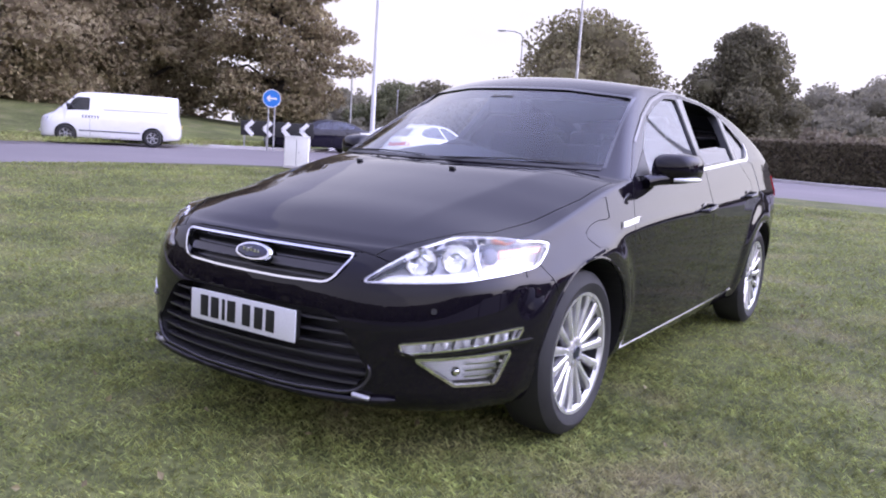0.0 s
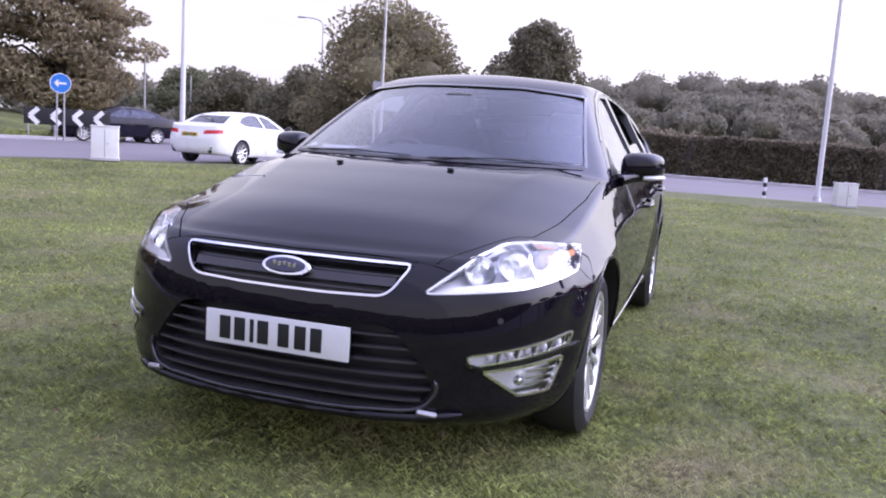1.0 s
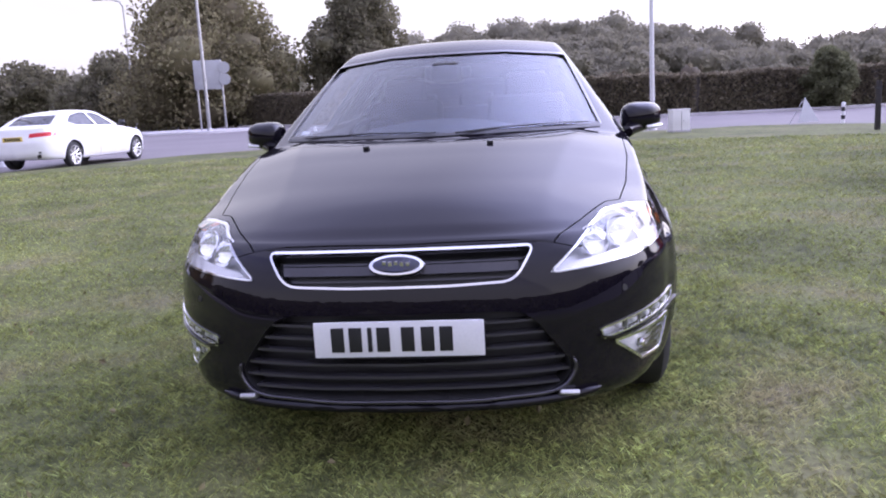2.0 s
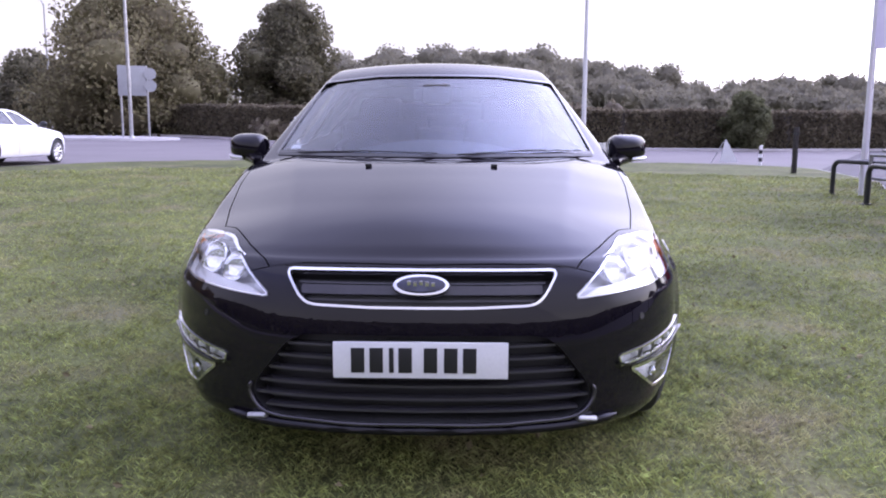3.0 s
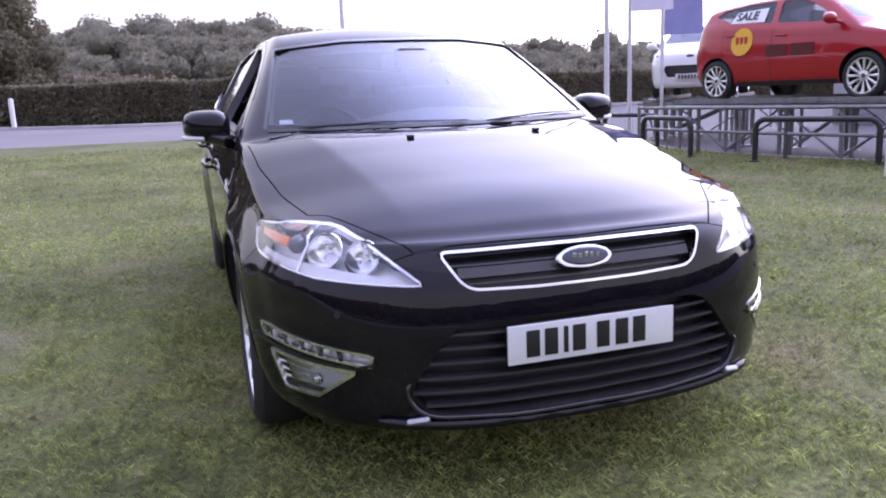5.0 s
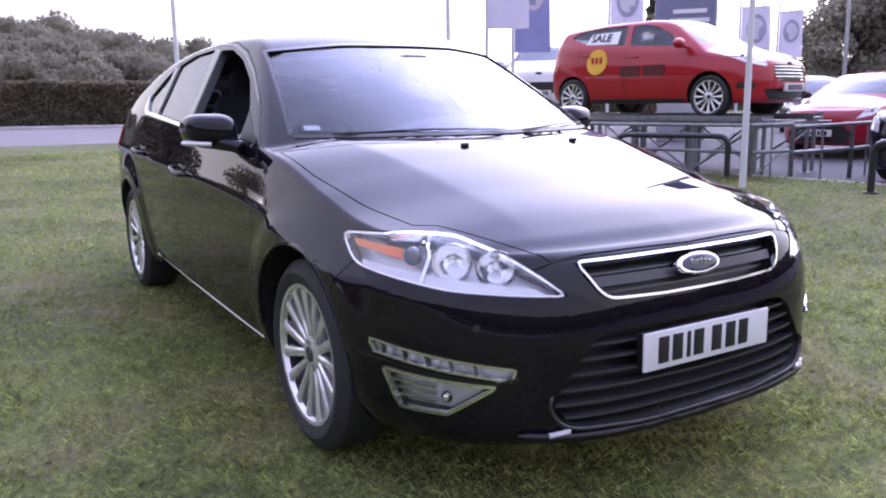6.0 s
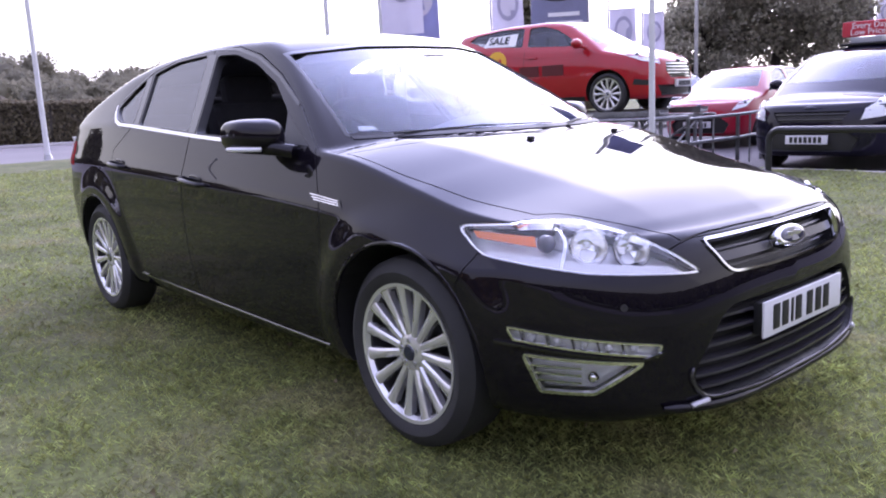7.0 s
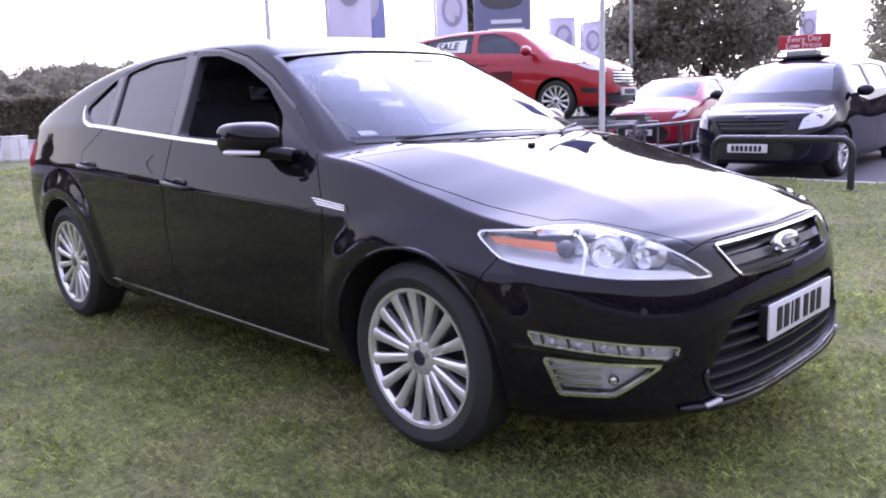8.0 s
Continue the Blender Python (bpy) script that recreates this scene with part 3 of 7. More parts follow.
def build_wheel(parent, m, r, rim, width, spokes=15, mat=ALLOY, five=False, cap=None):
    """A wheel whose outer face looks along +x of m."""
    w = new("wheel")
    w.parent, w.matrix_basis = parent, m
    key = (round(r, 3), round(rim, 3), round(width, 3), spokes, mat.name)
    if key not in WHEELS:
        h = width / 2
        bm = lathe(bmesh.new(), [(rim - 0.004, h * 0.80), (rim + 0.012, h * 0.93), (rim + (r - rim) * 0.45, h), (r - 0.026, h * 0.90), (r - 0.006, h * 0.72), (r, h * 0.35), (r, -h * 0.35),
                                 (r - 0.006, -h * 0.72), (r - 0.026, -h * 0.92), (rim + 0.02, -h), (rim - 0.004, -h * 0.8)], sides=64)
        tyre = mesh_of(bm, "tyre")
        bm = lathe(bmesh.new(), [(rim + 0.002, h * 0.80), (rim + 0.002, h * 0.90), (rim - 0.010, h * 0.88), (rim - 0.018, h * 0.72), (rim - 0.006, h * 0.68)], sides=64)
        barrel = mesh_of(bm, "rim")
        bm = lathe(bmesh.new(), [(rim - 0.008, h * 0.70), (rim - 0.022, h * 0.66), (rim - 0.028, 0.0), (rim - 0.026, -h * 0.7), (rim, -h * 0.8)], sides=48)
        well = mesh_of(bm, "barrel")
        bm = lathe(bmesh.new(), [(0.0001, h * 0.74), (0.052, h * 0.74), (0.064, h * 0.68), (0.068, h * 0.4), (0.0001, h * 0.4)], sides=30, closed=False)
        hub = mesh_of(bm, "hub")
        bm = bmesh.new()
        n0, n1 = (0.013, 0.0185) if spokes > 11 else (0.020, 0.022)
        secs = []
        for t in np.linspace(0, 1, 7):
            rad = 0.054 + (rim - 0.012 - 0.054) * t
            hw = n0 + (n1 - n0) * t + 0.006 * max(0, t - 0.8) * 5
            xo = h * (0.70 + 0.14 * t)
            secs.append([bm.verts.new(c) for c in ((xo - 0.030, rad, -hw), (xo - 0.006, rad, -hw), (xo, rad, -hw * 0.55), (xo, rad, hw * 0.55), (xo - 0.006, rad, hw), (xo - 0.030, rad, hw))])
        for a, b in zip(secs, secs[1:]):
            for k in range(6):
                bm.faces.new((a[k], a[(k + 1) % 6], b[(k + 1) % 6], b[k]))
        bm.faces.new(secs[0]), bm.faces.new(secs[-1])
        spoke = mesh_of(bm, "spoke", 40)
        bm = lathe(bmesh.new(), [(0.0001, h * 0.78), (0.024, h * 0.78), (0.028, h * 0.74), (0.028, h * 0.6), (0.0001, h * 0.6)], sides=24, closed=False)
        capm = mesh_of(bm, "centre_cap")
        bm = rod(bmesh.new(), (h * 0.66, 0, 0), (h * 0.76, 0, 0), 0.0085, sides=6)
        bolt = mesh_of(bm, "wheel_bolt", 0)
        bm = lathe(bmesh.new(), [(0.0001, 0.01), (rim * 0.72, 0.01), (rim * 0.72, -0.01), (0.0001, -0.01)], sides=30, closed=False)
        disc = mesh_of(bm, "brake_disc")
        bm = lathe(bmesh.new(), [(0.0001, -0.02), (rim * 0.97, -0.02), (rim * 0.97, -0.03), (0.0001, -0.03)], sides=30, closed=False)
        shield = mesh_of(bm, "dust_shield")
        WHEELS[key] = (tyre, barrel, hub, spoke, capm, bolt, disc, shield, well)
    tyre, barrel, hub, spoke, capm, bolt, disc, shield, well = WHEELS[key]
    link("tyre", tyre, TYRE, w, "worn black rubber tyre")
    link("rim", barrel, mat, w)
    link("hub", hub, mat, w)
    link("barrel", well, SHADED_METAL, w)
    for k in range(spokes):
        link("spoke", spoke, mat, w, m=pose(0, 0, 0, 360 * k / spokes))
    link("centre_cap", capm, cap or BADGE_BLUE, w, "small dark centre cap")
    for k in range(5):
        link("wheel_bolt", bolt, STEEL, w, m=pose(0, 0, 0, 72 * k + 20) @ pose(0, 0.042, 0))
    link("brake_disc", disc, SHADED_METAL, w)
    link("dust_shield", shield, BLACK_PLASTIC, w)
    return w


WHEELS = {}


# ---- the land: lawn, road, forecourt, verges ----
HUB = (0.0, 2.0)
LAWN_EDGE = curve([(-200, 13.9), (-159, 13.9), (-118, 14.8), (-90, 15.0), (-74, 15.4), (-65, 16.4), (-50, 17.2), (-40, 17.3), (-29, 18.7), (-20, 19.0), (-2, 18.3), (12.5, 19.6), (21.6, 21.0), (28, 20.6),
                   (34, 17.0), (37, 14.8), (40, 12.0), (45, 9.6), (52, 8.6), (62, 8.0), (80, 7.6), (94, 7.5), (128, 8.8), (160, 11.9), (200, 13.9)])
ROAD_FAR = curve([(-200, 30), (-120, 27), (-90, 28), (-67, 29.3), (-53, 29.6), (-45.5, 31), (-39, 62), (-31, 62), (-26, 50), (-20, 45), (-13, 34), (-4, 31.4), (8, 31.8), (21.8, 34.6), (30, 40), (38, 46), (60, 48), (128, 40), (160, 32), (200, 30)])
DROP = 0.10


def polar(az, r):
    a = np.radians(az)
    return HUB[0] + r * np.sin(a), HUB[1] + r * np.cos(a)


def uneven(x, y, size=0.012):
    """The small humps of the lawn."""
    return size * np.array([noise.noise((px * 0.7, py * 0.7, 3.1)) + 0.5 * noise.noise((px * 2.3, py * 2.3, 1.7)) for px, py in zip(x, y)])


def ring_mesh(name, azs, inner, outer, lift, rows=12, edge=0.0, bumps=0.0, power=1.0):
    """A draped sheet between two outlines given as radius by bearing; edge: a skirt that deep at the outer outline."""
    verts, faces = [], []
    for i in range(rows + 1):
        t = (i / rows) ** power
        x, y = polar(azs, inner(azs) * (1 - t) + outer(azs) * t)
        z = gz(x, y) + lift
        if bumps:
            z = z + uneven(x, y, bumps)
        verts.append(np.stack([x, y, z], -1))
    if edge:
        last = verts[-1].copy()
        last[:, 2] -= edge
        verts.append(last)
    n = len(azs)
    for i in range(len(verts) - 1):
        for j in range(n - 1):
            a = i * n + j
            faces.append((a, a + n, a + n + 1, a + 1))
    me = from_arrays(name, np.concatenate(verts), faces, True)
    bm = bmesh.new()
    bm.from_mesh(me)
    bmesh.ops.remove_doubles(bm, verts=bm.verts, dist=0.0005)
    bmesh.ops.recalc_face_normals(bm, faces=bm.faces)
    if sum(f.normal.z for f in bm.faces) < 0:
        bmesh.ops.reverse_faces(bm, faces=bm.faces)
    bm.to_mesh(me)
    bm.free()
    me.polygons.foreach_set("use_smooth", [True] * len(me.polygons))
    return me


FULL = np.linspace(-180, 180, 241)
zero = lambda a: np.full(len(a), 0.0)
link("ground", ring_mesh("ground", FULL, zero, lambda a: np.full(len(a), 2500.0), -DROP - 0.03, 150, power=2.3), TURF)
ground = scene.objects["ground"]
tagged(ground, "rough grass land that runs out to the horizon", "ground", kind="structure")
lawn = link("lawn", ring_mesh("lawn", FULL, zero, LAWN_EDGE, 0.0, 60, DROP, 0.012), TURF)
tagged(lawn, "mown green lawn with worn dry patches under the car", "lawn", kind="structure")
ROAD_AZ = np.concatenate([np.linspace(-180, 30, 160)])
road = link("road", ring_mesh("road", ROAD_AZ, LAWN_EDGE, ROAD_FAR, -DROP + 0.004, 16), ROAD)
tagged(road, "pale worn asphalt road round the lawn", "road", kind="structure")
yard = link("forecourt", ring_mesh("forecourt", np.linspace(30, 180, 120), LAWN_EDGE, ROAD_FAR, -DROP + 0.004, 16), FORECOURT)
tagged(yard, "dark asphalt forecourt of a car dealer", "forecourt", kind="structure")


def kerb(name, azs, radius, width, height, label, mat=CONCRETE, base=-DROP):
    bm = bmesh.new()
    rows = []
    for az in azs:
        r = float(radius(np.array([az]))[0])
        ring = []
        for dr, dz in ((0, -0.05), (0, height - 0.015), (0.015, height), (width - 0.015, height), (width, height - 0.015), (width, -0.05)):
            x, y = polar(az, r + dr)
            ring.append(bm.verts.new((x, y, float(gz(x, y)) + base + dz)))
        rows.append(ring)
    for a, b in zip(rows, rows[1:]):
        for k in range(6):
            bm.faces.new((a[k], a[(k + 1) % 6], b[(k + 1) % 6], b[k]))
    ob = part(name, bm, mat)
    return tagged(ob, label, "kerb", kind="structure")


kerb("kerb_lawn", np.linspace(-170, 30, 150), LAWN_EDGE, 0.14, 0.085, "low pale kerb between lawn and road")
kerb("kerb_far", np.linspace(-120, 38, 140), ROAD_FAR, 0.16, 0.13, "concrete kerb along the far side of the road")
kerb("kerb_forecourt", np.linspace(30.5, 150, 90), LAWN_EDGE, 0.10, 0.10, "thin pale edging round the forecourt")


def slab(name, outline, lift, depth, mat, label, category, bulge=0.0):
    """A raised patch of ground with a soft edge."""
    cx, cy = sum(p[0] for p in outline) / len(outline), sum(p[1] for p in outline) / len(outline)
    pts = rounded(outline, 3.0, 6)
    bm = bmesh.new()
    rows = []
    for t, h in ((1.0, 0), (0.985, 1.0), (0.8, 1.0), (0.55, 1.0), (0.3, 1.0), (0.1, 1.0)):
        ring = []
        for x, y in pts:
            X, Y = cx + (x - cx) * t, cy + (y - cy) * t
            ring.append(bm.verts.new((X, Y, float(gz(X, Y)) - DROP + lift + (depth * h) + bulge * (1 - t * t))))
        rows.append(ring)
    for a, b in zip(rows, rows[1:]):
        for k in range(len(a)):
            bm.faces.new((a[k], a[(k + 1) % len(a)], b[(k + 1) % len(a)], b[k]))
    bm.faces.new(rows[-1])
    return tagged(part(name, bm, mat), label, category, kind="structure")


slab("island_sign", [(-23, 37), (-15.5, 37.2), (-14.5, 41), (-22, 42.5)], 0.0, 0.12, CONCRETE, "small paved traffic island with a worn kerb", "traffic island")
slab("bank_roundabout", [(-70, -30), (-33, -14), (-30, 4), (-28.7, 13.6), (-26.2, 19.6), (-25.6, 26), (-36, 44), (-80, 60), (-110, 10)], 0.0, 0.15, TURF, "grassy bank beyond the road", "grass bank", 1.6)


# ---- woods, trees and hedge ----
def leaf_quads(rng, centres, size, squash=0.75):
    """Small tilted leaf sprays: verts and faces for quads about the given centres."""
    n = len(centres)
    a = rng.normal(size=(n, 3))
    a /= np.linalg.norm(a, axis=1)[:, None]
    t = rng.normal(size=(n, 3))
    b = np.cross(a, t)
    b /= np.linalg.norm(b, axis=1)[:, None]
    s = size * rng.uniform(0.55, 1.35, n)[:, None]
    a, b = a * s, b * s * squash
    bend = np.cross(a, b)
    bend = bend / np.linalg.norm(bend, axis=1)[:, None] * s * 0.35
    v = np.stack([centres - a, centres - b * 0.8 + bend, centres + a, centres + b + bend], 1).reshape(-1, 3)
    f = np.arange(4 * n).reshape(n, 4)
    return v, f


def crown_points(rng, lobes, n):
    """Places in the outer parts of a crown made of lobes (centre, radii)."""
    out = []
    weights = np.array([r[0] * r[1] + r[0] * r[2] for c, r in lobes])
    counts = rng.multinomial(n, weights / weights.sum())
    for (c, r), k in zip(lobes, counts):
        d = rng.normal(size=(k, 3))
        d /= np.linalg.norm(d, axis=1)[:, None]
        rad = rng.uniform(0.35, 1.0, k) ** 0.45
        out.append(np.array(c) + d * rad[:, None] * np.array(r))
    return np.concatenate(out)


def lump_template():
    bm = bmesh.new()
    bmesh.ops.create_icosphere(bm, subdivisions=2, radius=1.0)
    v = np.array([p.co[:] for p in bm.verts])
    f = np.array([[p.index for p in q.verts] for q in bm.faces])
    bm.free()
    return v, f


LUMP_V, LUMP_F = lump_template()


def lumps(lobes, shrink, seed):
    """The dense inner foliage of crowns: knobbly rounded masses, one per lobe."""
    rng = np.random.default_rng(seed)
    verts, faces = [], []
    for k, (c, r) in enumerate(lobes):
        ph = rng.uniform(0, 50, 3)
        kn = np.array([noise.noise(Vector(p) * 2.3 + Vector(ph)) + 0.6 * noise.noise(Vector(p) * 5.1 + Vector(ph)) for p in LUMP_V])
        verts.append(np.array(c) + LUMP_V * (shrink * (1 + 0.22 * kn))[:, None] * np.array(r))
        faces.append(LUMP_F + k * len(LUMP_V))
    return from_arrays("inner_foliage", np.concatenate(verts), np.concatenate(faces), True)


def make_tree(name, x, y, height, spread, mat, label, seed, trunk=0.28, base=0.25, leaves=6000, leaf=0.26, lobes=26, top=0.8, droop=0.0, core=0.50, flat=0.72):
    """A tapered trunk with limbs, and a crown of many small leaf sprays gathered in uneven lobes."""
    rng = np.random.default_rng(seed)
    z0 = float(gz(x, y)) - DROP - 0.1
    root = thing(name, pose(x, y, z0), label, "tree")
    bm = bmesh.new()
    pts = [(rng.normal() * 0.12 * i, rng.normal() * 0.12 * i, height * 0.62 * i / 4) for i in range(5)]
    pts[0] = (0, 0, 0)
    pipe(bm, pts, [trunk * (1 - 0.17 * i) for i in range(5)], 8)
    centres = []
    for k in range(lobes):
        a = 2.399963 * k + rng.normal() * 0.3
        t = (k + 0.5) / lobes
        zz = base + (1 - base) * t
        env = math.sin(math.pi * min(1, 0.12 + 0.88 * (t ** top))) ** 0.6
        rad = spread * env * rng.uniform(0.35, 0.80)
        c = np.array([math.cos(a) * rad, math.sin(a) * rad, height * (zz * 0.93) - droop * rad])
        r = spread * rng.uniform(0.24, 0.42)
        centres.append((c, (r, r, r * flat)))
    for k in range(0, lobes, 2):
        c = centres[k][0]
        s = Vector(pts[2 if c[2] < height * 0.6 else 3])
        s.z = min(s.z, c[2] * 0.8)
        mid = s.lerp(Vector(c), 0.5) + Vector((0, 0, 0.06 * height))
        pipe(bm, [s, mid, Vector(c)], [trunk * 0.36, trunk * 0.22, trunk * 0.08], 6)
    part("trunk", bm, BARK, root)
    v, f = leaf_quads(rng, crown_points(rng, centres, leaves), leaf)
    crown = link("crown", from_arrays("crown", v, f), mat, root)
    if core:
        link("inner_foliage", lumps(centres, core, seed), mat, crown)
    return root


make_tree("broad_tree", -34.3, 33.2, 14.0, 5.0, LEAF_BANK, "tall spreading dark tree beside the road", 3, 0.40, 0.16, 34000, 0.13, 74, 0.8, 0.25, 0.30, 0.34)
make_tree("broad_tree", -44, 30, 16, 7.0, LEAF_BANK, "tall tree turning brown on the grass bank", 4, 0.45, 0.10, 36000, 0.161, 52, core=0.45, flat=0.5)
make_tree("broad_tree", -42.5, 21.5, 13, 7.2, LEAF_BANK, "dense grey-brown tree on the grass bank", 5, 0.4, 0.06, 39000, 0.149, 56, core=0.45, flat=0.5)
make_tree("broad_tree", -41, 12.5, 9.5, 6.0, LEAF_BROWN, "low yellow-brown tree on the grass bank", 6, 0.35, 0.05, 36000, 0.138, 50, core=0.45, flat=0.5)
make_tree("broad_tree", -52, 16, 17, 8.0, LEAF_BANK, "tall brown tree behind the grass bank", 7, 0.45, 0.1, 30000, 0.184, 48, core=0.45, flat=0.5)
make_tree("broad_tree", -50, 3, 13, 8.0, LEAF_BROWN, "broad olive tree behind the grass bank", 8, 0.45, 0.05, 27000, 0.184, 48, core=0.45, flat=0.5)
make_tree("round_tree", -21.3, 49.5, 8.9, 7.7, LEAF_OLIVE, "full rounded olive-green tree beyond the road", 11, 0.4, 0.07, 32000, 0.14, 46, 0.62)
make_tree("round_tree", -11.6, 53.5, 9.6, 4.3, LEAF_DARK, "dark rounded tree behind the hedge", 12, 0.35, 0.10, 24000, 0.13, 38, 0.75)
make_tree("roadside_tree", -33, 60, 5.6, 5, LEAF_DARK, "dark bushy tree beyond the junction", 13, 0.3, 0.05, 12000, 0.18, 26)
make_tree("roadside_tree", -45, 66, 5.8, 5, LEAF_DARK, "dark bushy tree beyond the junction", 14, 0.3, 0.05, 12000, 0.18, 26)
make_tree("roadside_tree", -56, 74, 6, 6, LEAF_GREEN, "distant bushy tree beyond the junction", 15, 0.3, 0.05, 11000, 0.2, 26)
make_tree("dealer_tree", 33.8, 16.2, 11.0, 4.6, LEAF_PALE, "tall dark tree behind the dealer's cars", 16, 0.30, 0.30, 34000, 0.125, 40, core=0.18)
make_tree("dealer_tree", 30.1, 17.7, 6.0, 2.9, LEAF_PALE, "smaller grey-green tree behind the dealer's cars", 17, 0.22, 0.15, 16000, 0.09, 26, core=0.4)
make_tree("dealer_tree", 24, 22, 7.4, 1.6, LEAF_DARK, "slim tree behind the dealer's totem sign", 18, 0.2, 0.2, 9000, 0.12, 18, core=0.3)
make_tree("dealer_tree", 46.5, 9.0, 9.5, 4.6, LEAF_PALE, "dark tree at the far end of the forecourt", 19, 0.3, 0.2, 24000, 0.13, 30, core=0.2)
make_tree("hedge_shrub", 13.6, 35.0, 2.7, 1.5, LEAF_GREEN, "rounded shrub growing out of the hedge", 20, 0.1, 0.05, 8000, 0.075, 18)


def make_hedge(name, line, height, depth, label, seed, leaves):
    rng = np.random.default_rng(seed)
    bm = bmesh.new()
    rows = []
    for k in range(len(line)):
        p = Vector(line[k])
        d = (Vector(line[min(k + 1, len(line) - 1)]) - Vector(line[max(k - 1, 0)])).normalized()
        nrm = Vector((-d.y, d.x))
        z = float(gz(p.x, p.y)) - DROP - 0.05
        prof = ((-0.42, 0), (-0.47, 0.5), (-0.40, 0.90), (0.40, 0.90), (0.47, 0.5), (0.42, 0))
        rows.append([bm.verts.new((p.x + nrm.x * a * depth, p.y + nrm.y * a * depth, z + b * height)) for a, b in prof])
    for a, b in zip(rows, rows[1:]):
        for k in range(5):
            bm.faces.new((a[k], a[k + 1], b[k + 1], b[k]))
    root = part(name, bm, BARK)
    tagged(root, label, "hedge", kind="stuff")
    seg = np.array(line, float)
    cum = np.concatenate([[0], np.cumsum(np.hypot(*np.diff(seg, axis=0).T))])
    t = rng.uniform(0, cum[-1], leaves)
    x, y = np.interp(t, cum, seg[:, 0]), np.interp(t, cum, seg[:, 1])
    i = np.clip(np.searchsorted(cum, t) - 1, 0, len(seg) - 2)
    d = (seg[i + 1] - seg[i]) / np.hypot(*(seg[i + 1] - seg[i]).T)[:, None]
    face = rng.uniform(0, 1, leaves)
    onside = face < 0.68
    off = np.where(onside, -0.5 * np.where(rng.uniform(size=leaves) < 0.85, -1, 1), rng.uniform(-0.5, 0.5, leaves)) * depth + rng.normal(size=leaves) * 0.06
    h = np.where(onside, rng.uniform(0.02, 0.98, leaves), 0.95) * height + rng.normal(size=leaves) * 0.05
    h += np.array([0.12 * noise.noise((a * 0.4, 0.3, 0.1)) for a in t])
    c = np.stack([x + d[:, 1] * off, y - d[:, 0] * off, gz(x, y) - DROP + h], -1)
    v, f = leaf_quads(rng, c, 0.085)
    link("foliage", from_arrays("foliage", v, f), LEAF_HEDGE, root)
    return root


make_hedge("hedge", [(-27, 52), (-18, 47.5), (-8, 41), (0, 37.6), (8, 36.6), (16, 37.2), (26, 40), (40, 44), (60, 46)], 1.90, 1.6, "long trimmed dark brown-green hedge beyond the road", 31, 110000)


def make_woods(name, ridge, label, seed, per_tree, leaf, mat, shrink=0.9):
    """A wooded slope: many rounded crowns with leaf sprays below a ridge line given as (bearing, distance, height)."""
    rng = np.random.default_rng(seed)
    az = np.array([r[0] for r in ridge], float)
    pts, every = [], []
    for k in range(int((az[-1] - az[0]) * 5.5)):
        a = rng.uniform(az[0], az[-1])
        t = rng.uniform(0, 1) ** 0.55
        dist = np.interp(a, az, [r[1] for r in ridge]) * (0.62 + 0.38 * t)
        high = np.interp(a, az, [r[2] for r in ridge]) * (0.28 + 0.72 * t)
        x, y = polar(a, dist)
        rr = rng.uniform(3.0, 5.5) * dist / 180
        lobes = []
        for _ in range(3):
            lobes.append(((x + rng.normal() * rr * 0.5, y + rng.normal() * rr * 0.5, high - rr * 0.9 + rng.normal() * rr * 0.3), (rr * 0.8, rr * 0.8, rr * 0.75)))
        lobes.append(((x, y, (high - rr) * 0.5), (rr * 0.9, rr * 0.9, (high - rr) * 0.5)))
        every += lobes
        pts.append(crown_points(rng, lobes[:3], per_tree))
    v, f = leaf_quads(rng, np.concatenate(pts), leaf)
    ob = link(name, from_arrays(name, v, f), mat)
    link("inner_foliage", lumps(every, shrink, seed), mat, ob)
    return tagged(ob, label, "woods", kind="stuff")


make_woods("distant_woods", [(-13, 190, 15.5), (-8, 190, 19.2), (0, 190, 19.4), (6, 190, 18.4), (10, 190, 16.4), (14, 190, 12.6), (17, 190, 10), (19, 190, 10.6), (22, 190, 12.4), (27, 190, 11), (34, 190, 9.5), (44, 190, 9)],
           "grey-brown wooded hillside beyond the hedge", 41, 1000, 0.40, LEAF_FAR_HAZED, 0.74)
make_woods("distant_treeline", [(-48, 140, 8.5), (-40, 130, 8), (-33, 130, 8.5), (-26, 120, 9.5), (-18, 120, 9)], "far line of dark trees beyond the junction", 42, 420, 0.46, LEAF_FAR_HAZED, 0.66)
# added behind the camera, out of view, to darken what the car paint reflects
make_woods("tree_belt", [(95, 62, 8.0), (115, 58, 7.0), (140, 52, 6.0), (170, 50, 5.5), (200, 50, 6.0), (230, 48, 7.5), (262, 46, 9.0)], "dark belt of trees added out of view for the paint to reflect", 44, 90, 0.55, LEAF_DARK, 0.8)
make_woods("near_scrub", [(-18, 62, 3.6), (-12, 58, 3.2), (-4, 60, 3.2), (4, 70, 3.0), (12, 80, 3.2)], "low scrub behind the hedge", 43, 260, 0.24, LEAF_HEDGE, 0.7)


